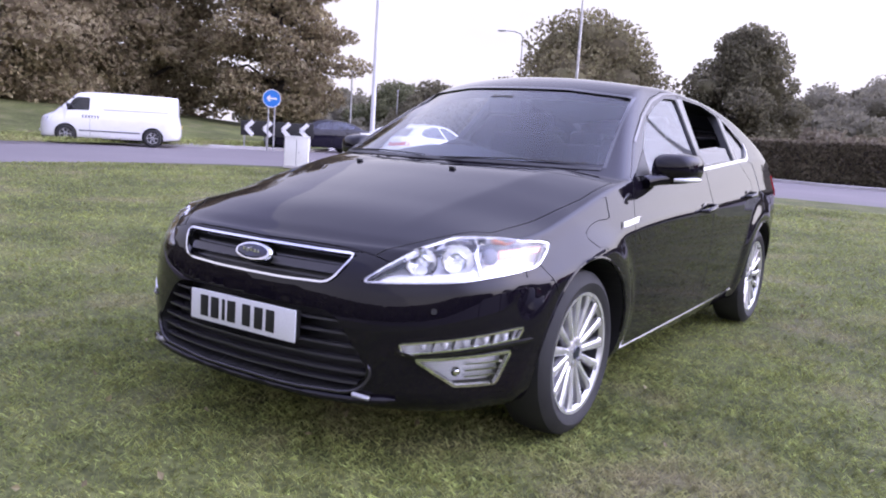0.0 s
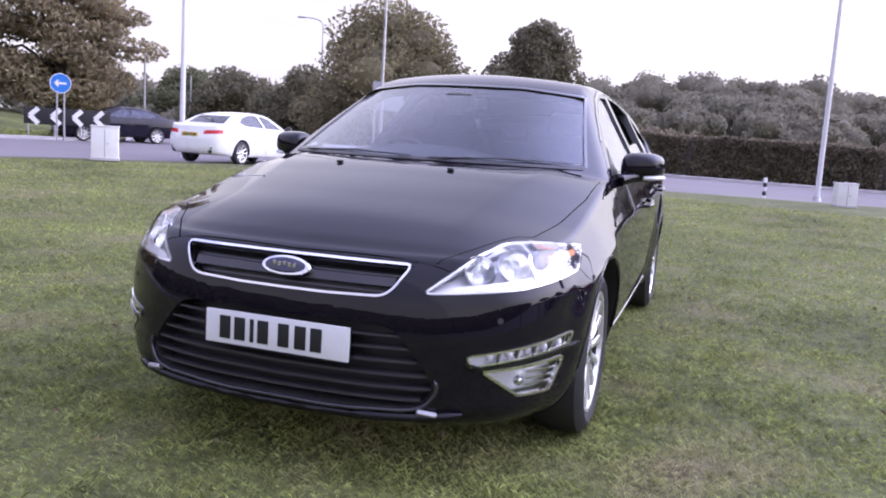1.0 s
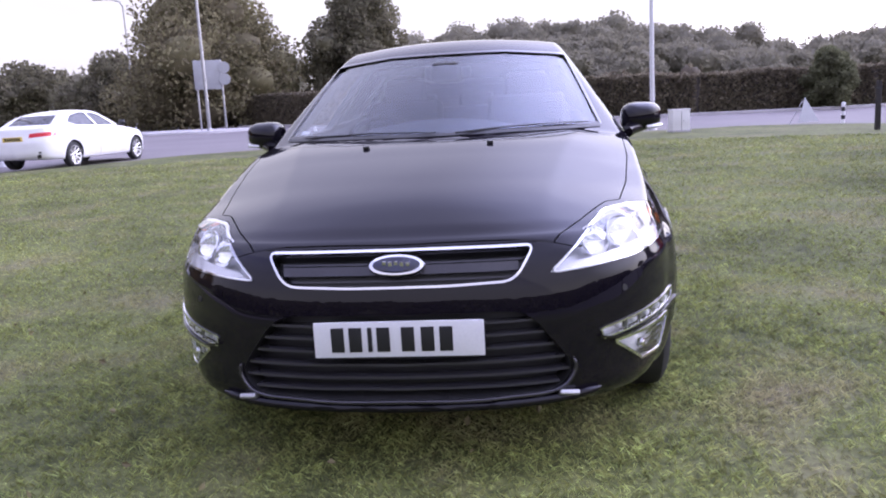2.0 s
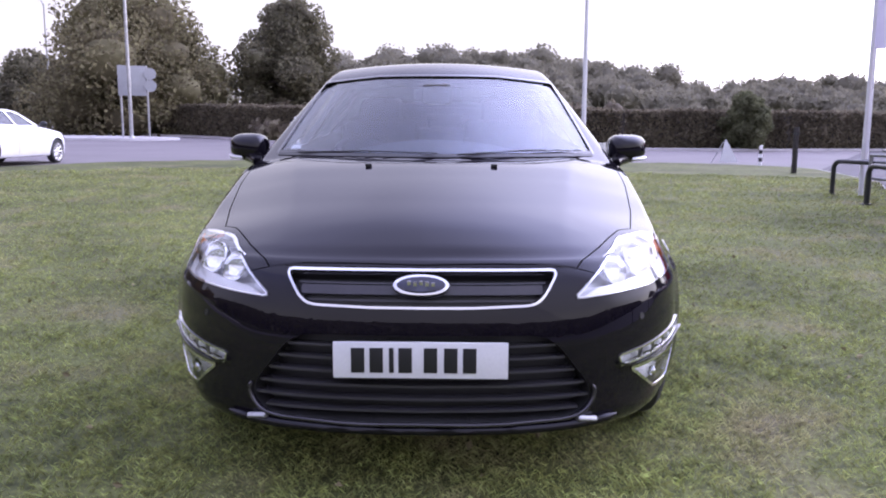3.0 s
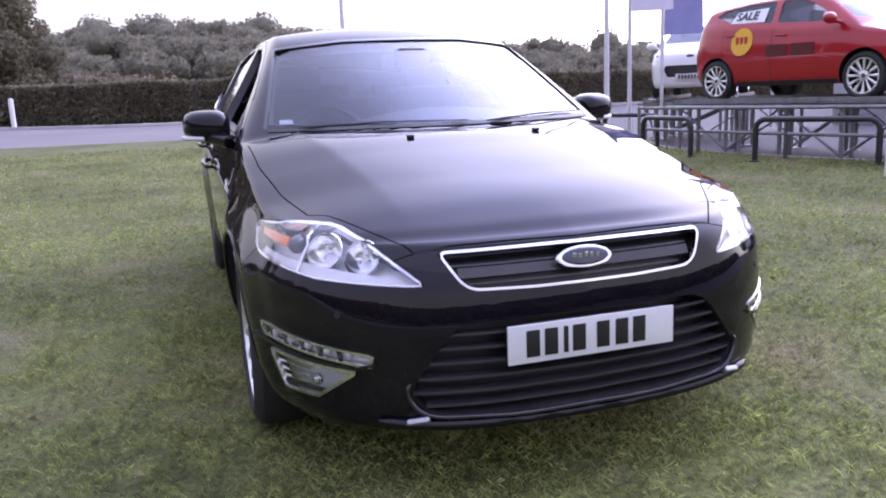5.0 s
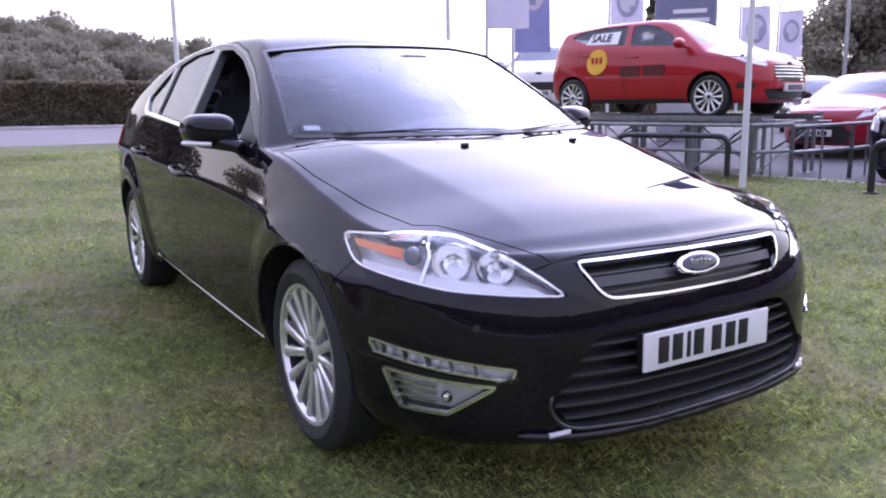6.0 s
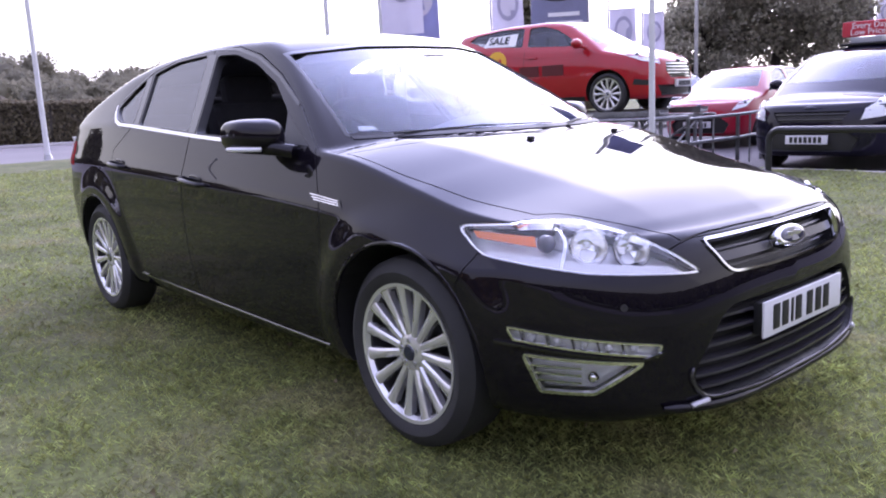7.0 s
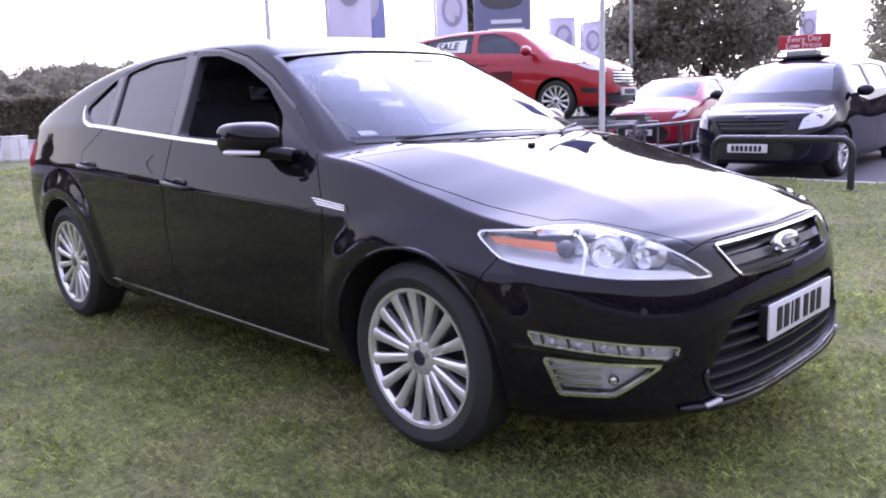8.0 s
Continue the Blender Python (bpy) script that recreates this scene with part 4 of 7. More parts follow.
# ---- the parked hatchback ----
HATCH = dict(
    plan=[(0, -0.893), (0.3, -0.882), (0.51, -0.845), (0.645, -0.775), (0.775, -0.65), (0.862, -0.48), (0.897, -0.26), (0.911, 0.1), (0.914, 0.6), (0.916, 1.4), (0.912, 2.3), (0.902, 2.9), (0.87, 3.4), (0.74, 3.68), (0.4, 3.80), (0, 3.83)],
    corners=(4, 13),
    sill=[(-0.9, 0.215), (-0.6, 0.205), (-0.3, 0.215), (0.4, 0.215), (2.4, 0.225), (3.2, 0.25), (3.85, 0.30)],
    side=[(0, 0.075), (0.06, 0.052), (0.16, 0.03), (0.35, 0.008), (0.55, 0.0), (0.70, 0.004), (0.755, 0.006), (0.785, 0.016), (0.88, 0.044), (1, 0.080)],
    front=[(0, 0.05), (0.06, 0.012), (0.14, 0.0), (0.5, 0.004), (0.66, 0.014), (0.80, 0.032), (0.92, 0.062), (1, 0.105)],
    rear=[(0, 0.06), (0.2, 0.0), (0.5, 0.0), (0.75, 0.05), (1, 0.09)],
    shoulder=[(-0.9, 0.735), (-0.79, 0.735), (-0.65, 0.755), (-0.48, 0.772), (-0.26, 0.80), (0, 0.865), (0.38, 0.958), (0.8, 1.0), (1.5, 1.035), (2.3, 1.075), (2.8, 1.10), (3.4, 1.09), (3.83, 1.04)],
    centre=[(-0.9, 0.735), (-0.79, 0.737), (-0.72, 0.775), (-0.6, 0.832), (-0.4, 0.892), (-0.15, 0.955), (0.05, 1.0), (0.3, 1.03), (1.5, 1.06), (3.2, 1.10), (3.6, 1.12), (3.74, 1.08), (3.83, 1.04)],
    crown=2.6,
    flare=(0.022, (0.0, 2.85), 0.325, 0.415, 0.535),
    crease=(0.24, [(-0.9, 0.38), (-0.72, 0.415), (-0.4, 0.475), (0.0, 0.545), (0.4, 0.62)]),
    screen=(0.10, 1.005, 0.68, 0.520, 0.050),
    lean=1.50,
    roof=[(0.6, 1.389), (0.95, 1.452), (1.3, 1.486), (1.75, 1.502), (2.3, 1.479), (2.8, 1.406), (3.3, 1.267), (3.7, 1.122)],
    roof_crown=0.13,
    back=(3.66, 1.12, 0.22, 0.34),
)
SIDE = {1: (0, 1, 0), -1: (0, -1, 0)}
DIAG = {1: (0.78, 0.626, 0), -1: (0.78, -0.626, 0)}
UP = (0, 0, 1)


def facing(poly, sx):
    """poly for the +x side, turned round for the -x side."""
    return poly if sx > 0 else [(-a, b) for a, b in reversed(poly)]


def along(line, sx):
    return line if sx > 0 else [(-a, b) for a, b in line]


def grown(poly, d):
    """poly with every corner moved outwards by d (counter-clockwise outlines)."""
    out, n = [], len(poly)
    area = sum(poly[i - 1][0] * poly[i][1] - poly[i][0] * poly[i - 1][1] for i in range(n))
    s = 1 if area > 0 else -1
    for i in range(n):
        p, a, b = Vector(poly[i]), Vector(poly[i - 1]), Vector(poly[(i + 1) % n])
        e1, e2 = (p - a).normalized(), (b - p).normalized()
        m = Vector((e1.y, -e1.x)) + Vector((e2.y, -e2.x))
        m = m / max(0.5, m.length_squared / 2) if m.length > 1e-6 else m
        out.append(tuple(p + m * (d * s)))
    return out


def joined(parts):
    """Several bmeshes as one."""
    whole = bmesh.new()
    for b in parts:
        me = bpy.data.meshes.new("piece")
        b.to_mesh(me)
        b.free()
        whole.from_mesh(me)
        bpy.data.meshes.remove(me)
    bmesh.ops.recalc_face_normals(whole, faces=whole.faces)
    return whole


def skin_materials(skin, mesh, outer, inner):
    """Outer faces take the paint, faces inside recesses the dark plastic; the skin's normals are kept."""
    mesh.materials.clear()
    mesh.materials.append(outer), mesh.materials.append(inner)
    index = []
    for poly in mesh.polygons:
        p, n, face, dist = skin.tree.find_nearest(poly.center, 0.03)
        index.append(0 if p is not None and dist < 0.004 and abs(n.dot(poly.normal)) > 0.5 else 1)
    mesh.polygons.foreach_set("material_index", index)
    return skin.shade(mesh)


HEADLAMP = [(-0.168, 0.627), (0.162, 0.646), (0.455, 0.686), (0.520, 0.768), (0.300, 0.787), (0.160, 0.782), (0.02, 0.742), (-0.085, 0.686)]
RUNLAMP = [(-0.012, 0.412), (0.378, 0.458), (0.398, 0.496), (-0.024, 0.446)]
FOGLAMP = [(0.165, 0.312), (0.305, 0.310), (0.350, 0.414), (0.032, 0.396)]
GRILLE = [(-0.335, 0.613), (-0.15, 0.606), (0.15, 0.606), (0.335, 0.613), (0.366, 0.632), (0.414, 0.709), (-0.414, 0.709), (-0.366, 0.632)]
INTAKE = [(-0.47, 0.272), (-0.2, 0.252), (0.2, 0.252), (0.47, 0.272), (0.53, 0.342), (0.39, 0.525), (-0.39, 0.525), (-0.53, 0.342)]
HEADLAMP = rounded(HEADLAMP, 0.03, 2)
GRILLE_EDGE = rounded(GRILLE, 0.022, 3)
INTAKE = rounded(INTAKE, 0.06, 4)
WIN_FRONT = [(0.79, 1.012), (1.575, 1.041), (1.74, 1.411), (1.55, 1.403), (1.309, 1.345), (1.054, 1.247), (0.86, 1.128)]
WIN_REAR = [(1.665, 1.056), (2.29, 1.088), (2.42, 1.362), (2.20, 1.408), (1.86, 1.422)]
WIN_QUARTER = [(2.375, 1.097), (2.56, 1.109), (2.68, 1.161), (2.70, 1.195), (2.50, 1.343)]
SCREEN = [(-0.722, 1.022), (-0.35, 1.026), (0.35, 1.026), (0.722, 1.022), (0.592, 1.372), (0.29, 1.398), (-0.29, 1.398), (-0.592, 1.372)]
REAR_SCREEN = [(-0.60, 3.42), (-0.54, 2.86), (0, 2.80), (0.54, 2.86), (0.60, 3.42)]
DOOR_FRONT = [(0.55, 0.262), (1.600, 0.280), (1.618, 1.03), (1.795, 1.439), (1.55, 1.436), (1.30, 1.381), (1.05, 1.285), (0.80, 1.156), (0.555, 0.985), (0.44, 0.78), (0.45, 0.5)]
DOOR_REAR = [(1.608, 0.280), (2.27, 0.293), (2.33, 0.45), (2.44, 0.66), (2.54, 0.85), (2.56, 0.96), (2.345, 1.092), (2.455, 1.381), (2.21, 1.438), (1.90, 1.45), (1.805, 1.442), (1.626, 1.03)]
BONNET = [(-0.475, -0.765), (-0.3, -0.783), (0, -0.797), (0.3, -0.783), (0.475, -0.765), (0.56, -0.645), (0.655, -0.47), (0.705, -0.425), (0.752, -0.2), (0.79, 0.1), (0.80, 0.385), (0.6, 0.225), (0.35, 0.085), (0, 0.03),
          (-0.35, 0.085), (-0.6, 0.225), (-0.80, 0.385), (-0.79, 0.1), (-0.752, -0.2), (-0.705, -0.425), (-0.655, -0.47), (-0.56, -0.645)]
BUMPER = [(-1.41, 0.093), (-0.262, 0.093), (-0.291, 0.603), (-0.336, 0.6913), (-0.503, 0.6761), (-0.7463, 0.6557), (-0.7757, 0.7163), (-1.41, 0.7163)]


def parted(body, first, doors):
    """The body with the gaps of its panels cut away, in whichever order of cuts keeps the skin whole."""
    for order in ((0, 1, 2, 3), (3, 2, 1, 0), (1, 0, 3, 2), (2, 3, 0, 1), (0, 2, 1, 3), (1, 3, 0, 2), (3, 1, 2, 0)):
        for cuts in ([*first, *[doors[k] for k in order]], [*[doors[k] for k in order], *first]):
            out = body
            for cut in cuts:
                out = boolean(out, [cut])
                if len(out.vertices) < 0.3 * len(body.vertices):
                    break
            else:
                return out
    return body


def build_hatch():
    root = thing("car", pose(0, 0, 0), "glossy black five-door hatchback parked on the lawn", "car")
    shell = Shell(HATCH, 54, 240, 42)
    raw = shell.mesh("body_skin")
    skin = Skin(raw)

    # ---- openings and recesses ----
    holes = []
    for sx in (1, -1):
        for y in (0.0, 2.85):
            holes.append(rod(bmesh.new(), (sx * 0.62, y, 0.325), (sx * 1.15, y, 0.325), 0.368, sides=56))
        holes.append(skin.patch(facing(HEADLAMP, sx), (0, 0, 0), DIAG[sx], UP, 0.03, 0.10))
        holes.append(skin.patch(facing(RUNLAMP, sx), (0, 0, 0), DIAG[sx], UP, 0.03, 0.055))
        holes.append(skin.patch(facing(FOGLAMP, sx), (0, 0, 0), DIAG[sx], UP, 0.03, 0.075))
    holes.append(skin.patch(GRILLE, (0, 0, 0), (1, 0, 0), UP, 0.03, 0.085))
    holes.append(skin.patch(INTAKE, (0, 0, 0), (1, 0, 0), UP, 0.03, 0.105))
    # the bumper is split from the skin first, then both are pierced
    split = BUMPER[1:7] + [(-1.47, BUMPER[6][1]), (-1.47, 2.7), (5.3, 2.7), (5.3, 0.093)]
    cutters = bpy.data.meshes.new("recesses")
    joined(holes).to_mesh(cutters)
    bumper = boolean(boolean(raw, [prism(split[::-1], (0, 0, 0), (0, 1, 0), UP, -1.31, 1.31)]), [cutters])
    body = boolean(raw, [prism(grown(BUMPER, 0.0038), (0, 0, 0), (0, 1, 0), UP, -1.31, 1.31)])
    body = boolean(body, [cutters, shell.hollow(0.42, 3.35, 0.80, 0.34)])
    panes = [skin.patch(SCREEN, (0, 0, 0), (1, 0, 0), UP, 0.02, 0.095, 0.03)]
    panes.append(skin.patch(REAR_SCREEN, (0, 0, 0), (1, 0, 0), (0, 1, 0), 0.03, 0.14, 0.03))
    for poly in (WIN_FRONT, WIN_REAR, WIN_QUARTER):
        panes.append(prism(rounded(poly, 0.03), (0, 0, 0), (0, 1, 0), UP, -1.2, 1.2))
    body = boolean(body, [joined(panes[2:])])
    for pane in panes[:2]:
        body = boolean(body, [joined([pane])])

    # ---- panels lifted out of the body, with shut lines between them ----
    panels = [("bonnet", BONNET, (1, 0, 0), (0, 1, 0), 0.66, 1.3)]
    for sx in (1, -1):
        lo, hi = (0.45, 1.2) if sx > 0 else (-1.2, -0.45)
        panels += [("front_door", DOOR_FRONT, (0, 1, 0), UP, lo, hi), ("rear_door", DOOR_REAR, (0, 1, 0), UP, lo, hi)]
    made = [("front_bumper", bumper)]
    for name, poly, r, u, lo, hi in panels:
        made.append((name, boolean(body, [prism(poly, (0, 0, 0), r, u, lo, hi)], "INTERSECT")))
    gaps = {}
    for name, poly, r, u, lo, hi in panels:
        gaps.setdefault("door" if "door" in name else name, []).append(prism(grown(poly, 0.0046), (0, 0, 0), r, u, lo - 0.003, hi))
    solids = {}
    for name, cuts in gaps.items():
        for k, cut in enumerate(cuts):
            solids[name, k] = bpy.data.meshes.new("gap")
            cut.to_mesh(solids[name, k])
            cut.free()
    body = parted(body, [solids["bonnet", 0]], [solids["door", k] for k in range(4)])
    link("body", skin_materials(skin, body, BLACK_PAINT, BLACK_PLASTIC), BLACK_PAINT, root)
    doors = []
    for name, me in made:
        ob = link(name, skin_materials(skin, me, BLACK_PAINT, BLACK_PLASTIC), BLACK_PAINT, root)
        if "door" in name:
            doors.append(ob)

    # ---- glass ----
    part("windscreen", skin.patch(grown(SCREEN, 0.006), (0, 0, 0), (1, 0, 0), UP, -0.004, 0.004, 0.10), GLASS, root, "raked windscreen full of pale sky").visible_shadow = False
    part("rear_window", skin.patch(grown(REAR_SCREEN, 0.006), (0, 0, 0), (1, 0, 0), (0, 1, 0), -0.004, 0.004, 0.10), PRIVACY, root).visible_shadow = False
    for sx in (1, -1):
        for name, poly, mat in (("front_window", WIN_FRONT, GLASS), ("rear_side_window", WIN_REAR, TINTED), ("quarter_window", WIN_QUARTER, TINTED)):
            label = ""
            if name == "front_window" and sx < 0:
                continue
            if name == "rear_side_window" and sx > 0:
                poly, label = [(1.665, 1.056), (2.29, 1.088), (2.335, 1.16), (2.1, 1.165), (1.72, 1.14)], "half-lowered tinted side window"
            pane = part(name, skin.patch(facing(grown(poly, 0.005), sx), (0, 0, 0), SIDE[sx], UP, -0.010, 0.004, 0.12), mat, root, label)
            pane.visible_shadow = False
    # dark band round the windscreen
    border = [SCREEN[i] for i in (0, 7, 6, 5, 4, 3)]
    part("windscreen_seal", skin.strip(border, (0, 0, 0), (1, 0, 0), UP, 0.011, 0.002, 0.008, 90), GLOSS_BLACK, root)
    part("screen_cowl", skin.strip([(-0.715, 1.018), (-0.35, 1.022), (0.35, 1.022), (0.715, 1.018)], (0, 0, 0), (1, 0, 0), UP, 0.012, 0.003, 0.010, 60), BLACK_PLASTIC, root, "matt black cowl below the windscreen")

    for sx in (1, -1):
        org = (0, 0, 0)
        # pillars, waist strip, sill strip, vent
        part("door_pillar", skin.patch(facing([(1.588, 1.046), (1.655, 1.050), (1.848, 1.421), (1.756, 1.415)], sx), org, SIDE[sx], UP, 0.0015, 0.006), GLOSS_BLACK, root, "glossy black pillar between the doors")
        part("quarter_pillar", skin.patch(facing([(2.305, 1.092), (2.362, 1.096), (2.487, 1.343), (2.438, 1.358)], sx), org, SIDE[sx], UP, 0.0015, 0.006), GLOSS_BLACK, root)
        part("mirror_sail", skin.patch(facing([(0.600, 0.994), (0.775, 1.006), (0.848, 1.118)], sx), org, SIDE[sx], UP, 0.002, 0.006), BLACK_PLASTIC, root)
        part("waist_strip", skin.strip(along([(0.62, 0.986), (0.85, 0.998), (1.2, 1.012), (1.5, 1.028), (1.94, 1.057), (2.4, 1.088), (2.56, 1.096), (2.66, 1.122), (2.72, 1.170), (2.735, 1.20)], sx), org, SIDE[sx], UP, 0.015, 0.004, 0.008, 70), CHROME, root, "thin chrome strip under the side windows")
        part("window_seal", skin.strip(along([(0.80, 1.15), (1.054, 1.276), (1.309, 1.371), (1.55, 1.426), (1.80, 1.446), (2.2, 1.432), (2.45, 1.376), (2.70, 1.228)], sx), org, SIDE[sx], UP, 0.012, 0.002, 0.006, 60), GLOSS_BLACK, root)
        part("sill_strip", skin.strip(along([(0.52, 0.238), (1.4, 0.262), (2.36, 0.288)], sx), org, SIDE[sx], UP, 0.007, 0.003, 0.006, 40), CHROME, root, "thin bright strip along the sill")
        vent = part("side_vent", skin.patch(facing([(0.305, 0.788), (0.475, 0.803), (0.525, 0.834), (0.325, 0.813)], sx), org, SIDE[sx], UP, 0.004, 0.008, 0.02), GLOSS_BLACK, root, "slim chrome-barred vent behind the front wheel")
        for k, (a, b) in enumerate((((0.322, 0.794), (0.478, 0.8085)), ((0.327, 0.8015), (0.493, 0.8175)), ((0.330, 0.809), (0.508, 0.8275)))):
            part("vent_slot", skin.strip(along([a, b], sx), org, SIDE[sx], UP, 0.0030, 0.006, 0.003, 12), CHROME, vent)
        # rolled wheel-arch edges
        for cy in (0.0, 2.85):
            arc = []
            for a in np.linspace(0.06, math.pi - 0.06, 25):
                q, qn = skin.hit(Vector((sx * 3, cy + 0.374 * math.cos(a), 0.325 + 0.374 * math.sin(a))), Vector((-sx, 0, 0)))
                if q is not None:
                    arc.append(q - qn * 0.004)
            part("arch_edge", pipe(bmesh.new(), arc, 0.008, 8), BLACK_PAINT, root)
        # door handles
        for y0, y1, za, zb, door in ((1.36, 1.585, 0.822, 0.846, "front_door"), (2.33, 2.535, 0.876, 0.894, "rear_door")):
            pa, na = skin.hit(Vector((sx * 3, y0, za)), Vector((-sx, 0, 0)))
            pb, nb = skin.hit(Vector((sx * 3, y1, zb)), Vector((-sx, 0, 0)))
            bm = bmesh.new()
            pts = [pa, pa + Vector((sx * 0.028, 0.02, 0.002)), pa.lerp(pb, 0.35) + Vector((sx * 0.040, 0, 0)), pa.lerp(pb, 0.7) + Vector((sx * 0.040, 0, 0)), pb + Vector((sx * 0.030, -0.02, -0.002)), pb]
            pipe(bm, pts, [0.009, 0.012, 0.013, 0.013, 0.012, 0.010], 10)
            owner = next(d for d in doors if d.name.startswith(door) and d.data.vertices[0].co.x * sx > 0)
            part("door_handle", bm, BLACK_PAINT, owner)
            bm = bmesh.new()
            mid = pa.lerp(pb, 0.5)
            bmesh.ops.create_uvsphere(bm, u_segments=20, v_segments=10, radius=1.0, matrix=Matrix.Translation(mid + Vector((sx * 0.001, 0, 0))) @ Matrix.Diagonal((0.004, 0.075, 0.030, 1)))
            part("handle_cup", bm, GLOSS_BLACK, owner)
        # wing mirror
        arm = bmesh.new()
        pipe(arm, [(sx * 0.855, 0.66, 0.975), (sx * 0.885, 0.70, 0.985), (sx * 0.92, 0.755, 0.995)], [0.030, 0.026, 0.030], 12)
        mirror = part("wing_mirror", arm, BLACK_PAINT, root, "rounded black wing mirror with a clear repeater")
        bm = bmesh.new()
        bmesh.ops.create_uvsphere(bm, u_segments=36, v_segments=20, radius=1.0)
        for v in bm.verts:
            x, y, z = v.co
            k = (abs(x) ** 3.2 + abs(z) ** 3.0 + abs(y) ** 2.6) ** (-1 / 3.0)
            x, y, z = x * k, y * k, z * k
            y = min(y, 0.42)
            v.co = (sx * (0.938 + 0.098 * x), 0.83 + 0.115 * y + 0.03 * x * 1.0, 1.038 + 0.070 * z * (1 - 0.10 * x) + 0.006 * x)
        part("mirror_shell", bm, BLACK_PAINT, mirror, smooth=50)
        bm = box(bmesh.new(), (sx * 0.94, 0.882, 1.038), (0.155, 0.006, 0.105), 0.02)
        part("mirror_glass", bm, CHROME, mirror)
        bm = bmesh.new()
        pts = [(sx * (0.938 + 0.101 * math.sin(a)), 0.845 - 0.118 * math.cos(a) + 0.012, 0.990 + 0.004 * math.sin(a)) for a in np.linspace(0.15, 1.45, 9)]
        pipe(bm, pts, [0.010] * 8 + [0.008], 8)
        part("repeater", bm, LAMP_WHITE, mirror, "clear indicator repeater")

        # ---- lamps ----
        o, dg = (0, 0, 0), DIAG[sx]
        lamp = part("headlamp", skin.patch(facing(HEADLAMP, sx), o, dg, UP, -0.064, 0.004), REFLECTOR, root, "large swept-back clear headlamp")
        part("lens", skin.patch(facing(grown(HEADLAMP, -0.002), sx), o, dg, UP, 0.003, 0.004, 0.02), LENS, lamp).visible_shadow = False
        part("lamp_bezel", skin.strip(along(grown(HEADLAMP, -0.004) + [grown(HEADLAMP, -0.004)[0]], sx), o, dg, UP, 0.005, -0.003, 0.02, 110), CHROME, lamp)
        r = Vector(dg).normalized()
        d = r.cross(Vector(UP))

        def on_lamp(u, z, depth):
            p, n = skin.hit(r * (u * sx) + Vector((0, 0, z)) + d * 4, -d)
            return p - d * depth

        for u, z, rad, dep in ((0.038, 0.700, 0.052, 0.024), (0.158, 0.714, 0.054, 0.024)):
            c = on_lamp(u, z, dep)
            bm = bmesh.new()
            turn = (d + Vector((0, 0, 0.5))).normalized().to_track_quat("Z", "Y").to_matrix().to_4x4()
            lathe(bm, [(rad, 0.0), (rad * 0.985, -0.006), (rad * 0.86, -0.022), (rad * 0.55, -0.042), (rad * 0.18, -0.050), (rad * 0.18, -0.054), (rad * 0.9, -0.030), (rad * 1.04, -0.004)], "z", 36)
            bmesh.ops.transform(bm, matrix=Matrix.Translation(c) @ turn, verts=bm.verts)
            bowl = part("reflector_bowl", bm, BOWL, lamp)
            bm = bmesh.new()
            bmesh.ops.create_uvsphere(bm, u_segments=16, v_segments=10, radius=rad * 0.22, matrix=Matrix.Translation(c - d * 0.030))
            part("bulb", bm, LENS, lamp)
        c = on_lamp(0.270, 0.722, 0.020)
        bm = bmesh.new()
        bmesh.ops.create_uvsphere(bm, u_segments=20, v_segments=12, radius=0.027, matrix=Matrix.Translation(c - d * 0.014))
        part("side_bulb", bm, SMOKED, lamp)
        part("lamp_divider", skin.strip(along([(0.232, 0.778), (0.222, 0.735), (0.245, 0.664)], sx), o, dg, UP, 0.010, -0.014, 0.03, 16), CHROME, lamp)
        part("lamp_floor", skin.patch(facing([(-0.12, 0.634), (0.16, 0.652), (0.44, 0.692), (0.45, 0.712), (0.23, 0.690), (-0.05, 0.668)], sx), o, dg, UP, -0.022, 0.006), LAMP_WHITE, lamp)
        part("indicator", skin.patch(facing([(0.305, 0.722), (0.462, 0.738), (0.474, 0.757), (0.305, 0.749)], sx), o, dg, UP, -0.012, 0.006), AMBER, lamp, "orange indicator strip")
        run = part("daytime_lamp", skin.patch(facing(RUNLAMP, sx), o, dg, UP, -0.020, 0.004), REFLECTOR, root, "slim clear daytime running lamp")
        part("lens", skin.patch(facing(grown(RUNLAMP, -0.002), sx), o, dg, UP, 0.003, 0.004), LENS, run).visible_shadow = False
        part("lamp_frame", skin.strip(along(grown(RUNLAMP, -0.001) + [grown(RUNLAMP, -0.001)[0]], sx), o, dg, UP, 0.006, 0.004, 0.012, 60), CHROME, run)
        for k in range(5):
            u = 0.055 + 0.068 * k
            c = on_lamp(u, 0.4335 + 0.1 * (u - 0.03) + 0.006, 0.012)
            bm = bmesh.new()
            bmesh.ops.create_uvsphere(bm, u_segments=12, v_segments=8, radius=0.013, matrix=Matrix.Translation(c))
            part("diode", bm, LAMP_WHITE, run)
            e0, e1 = (u + 0.028, 0.418 + 0.118 * (u + 0.03)), (u + 0.036, 0.450 + 0.118 * (u + 0.03))
            part("diode_wall", skin.strip(along([e0, e1], sx), o, dg, UP, 0.006, -0.004, 0.02, 4), SMOKED, run)
        part("lamp_blade", skin.strip(along([(-0.03, 0.424), (0.03, 0.408), (0.38, 0.446), (0.43, 0.452)], sx), o, dg, UP, 0.008, 0.010, 0.012, 30), GLOSS_BLACK, run)
        fog = part("fog_lamp", skin.patch(facing(FOGLAMP, sx), o, dg, UP, -0.040, 0.004), REFLECTOR, root, "clear fog lamp set low in the bumper")
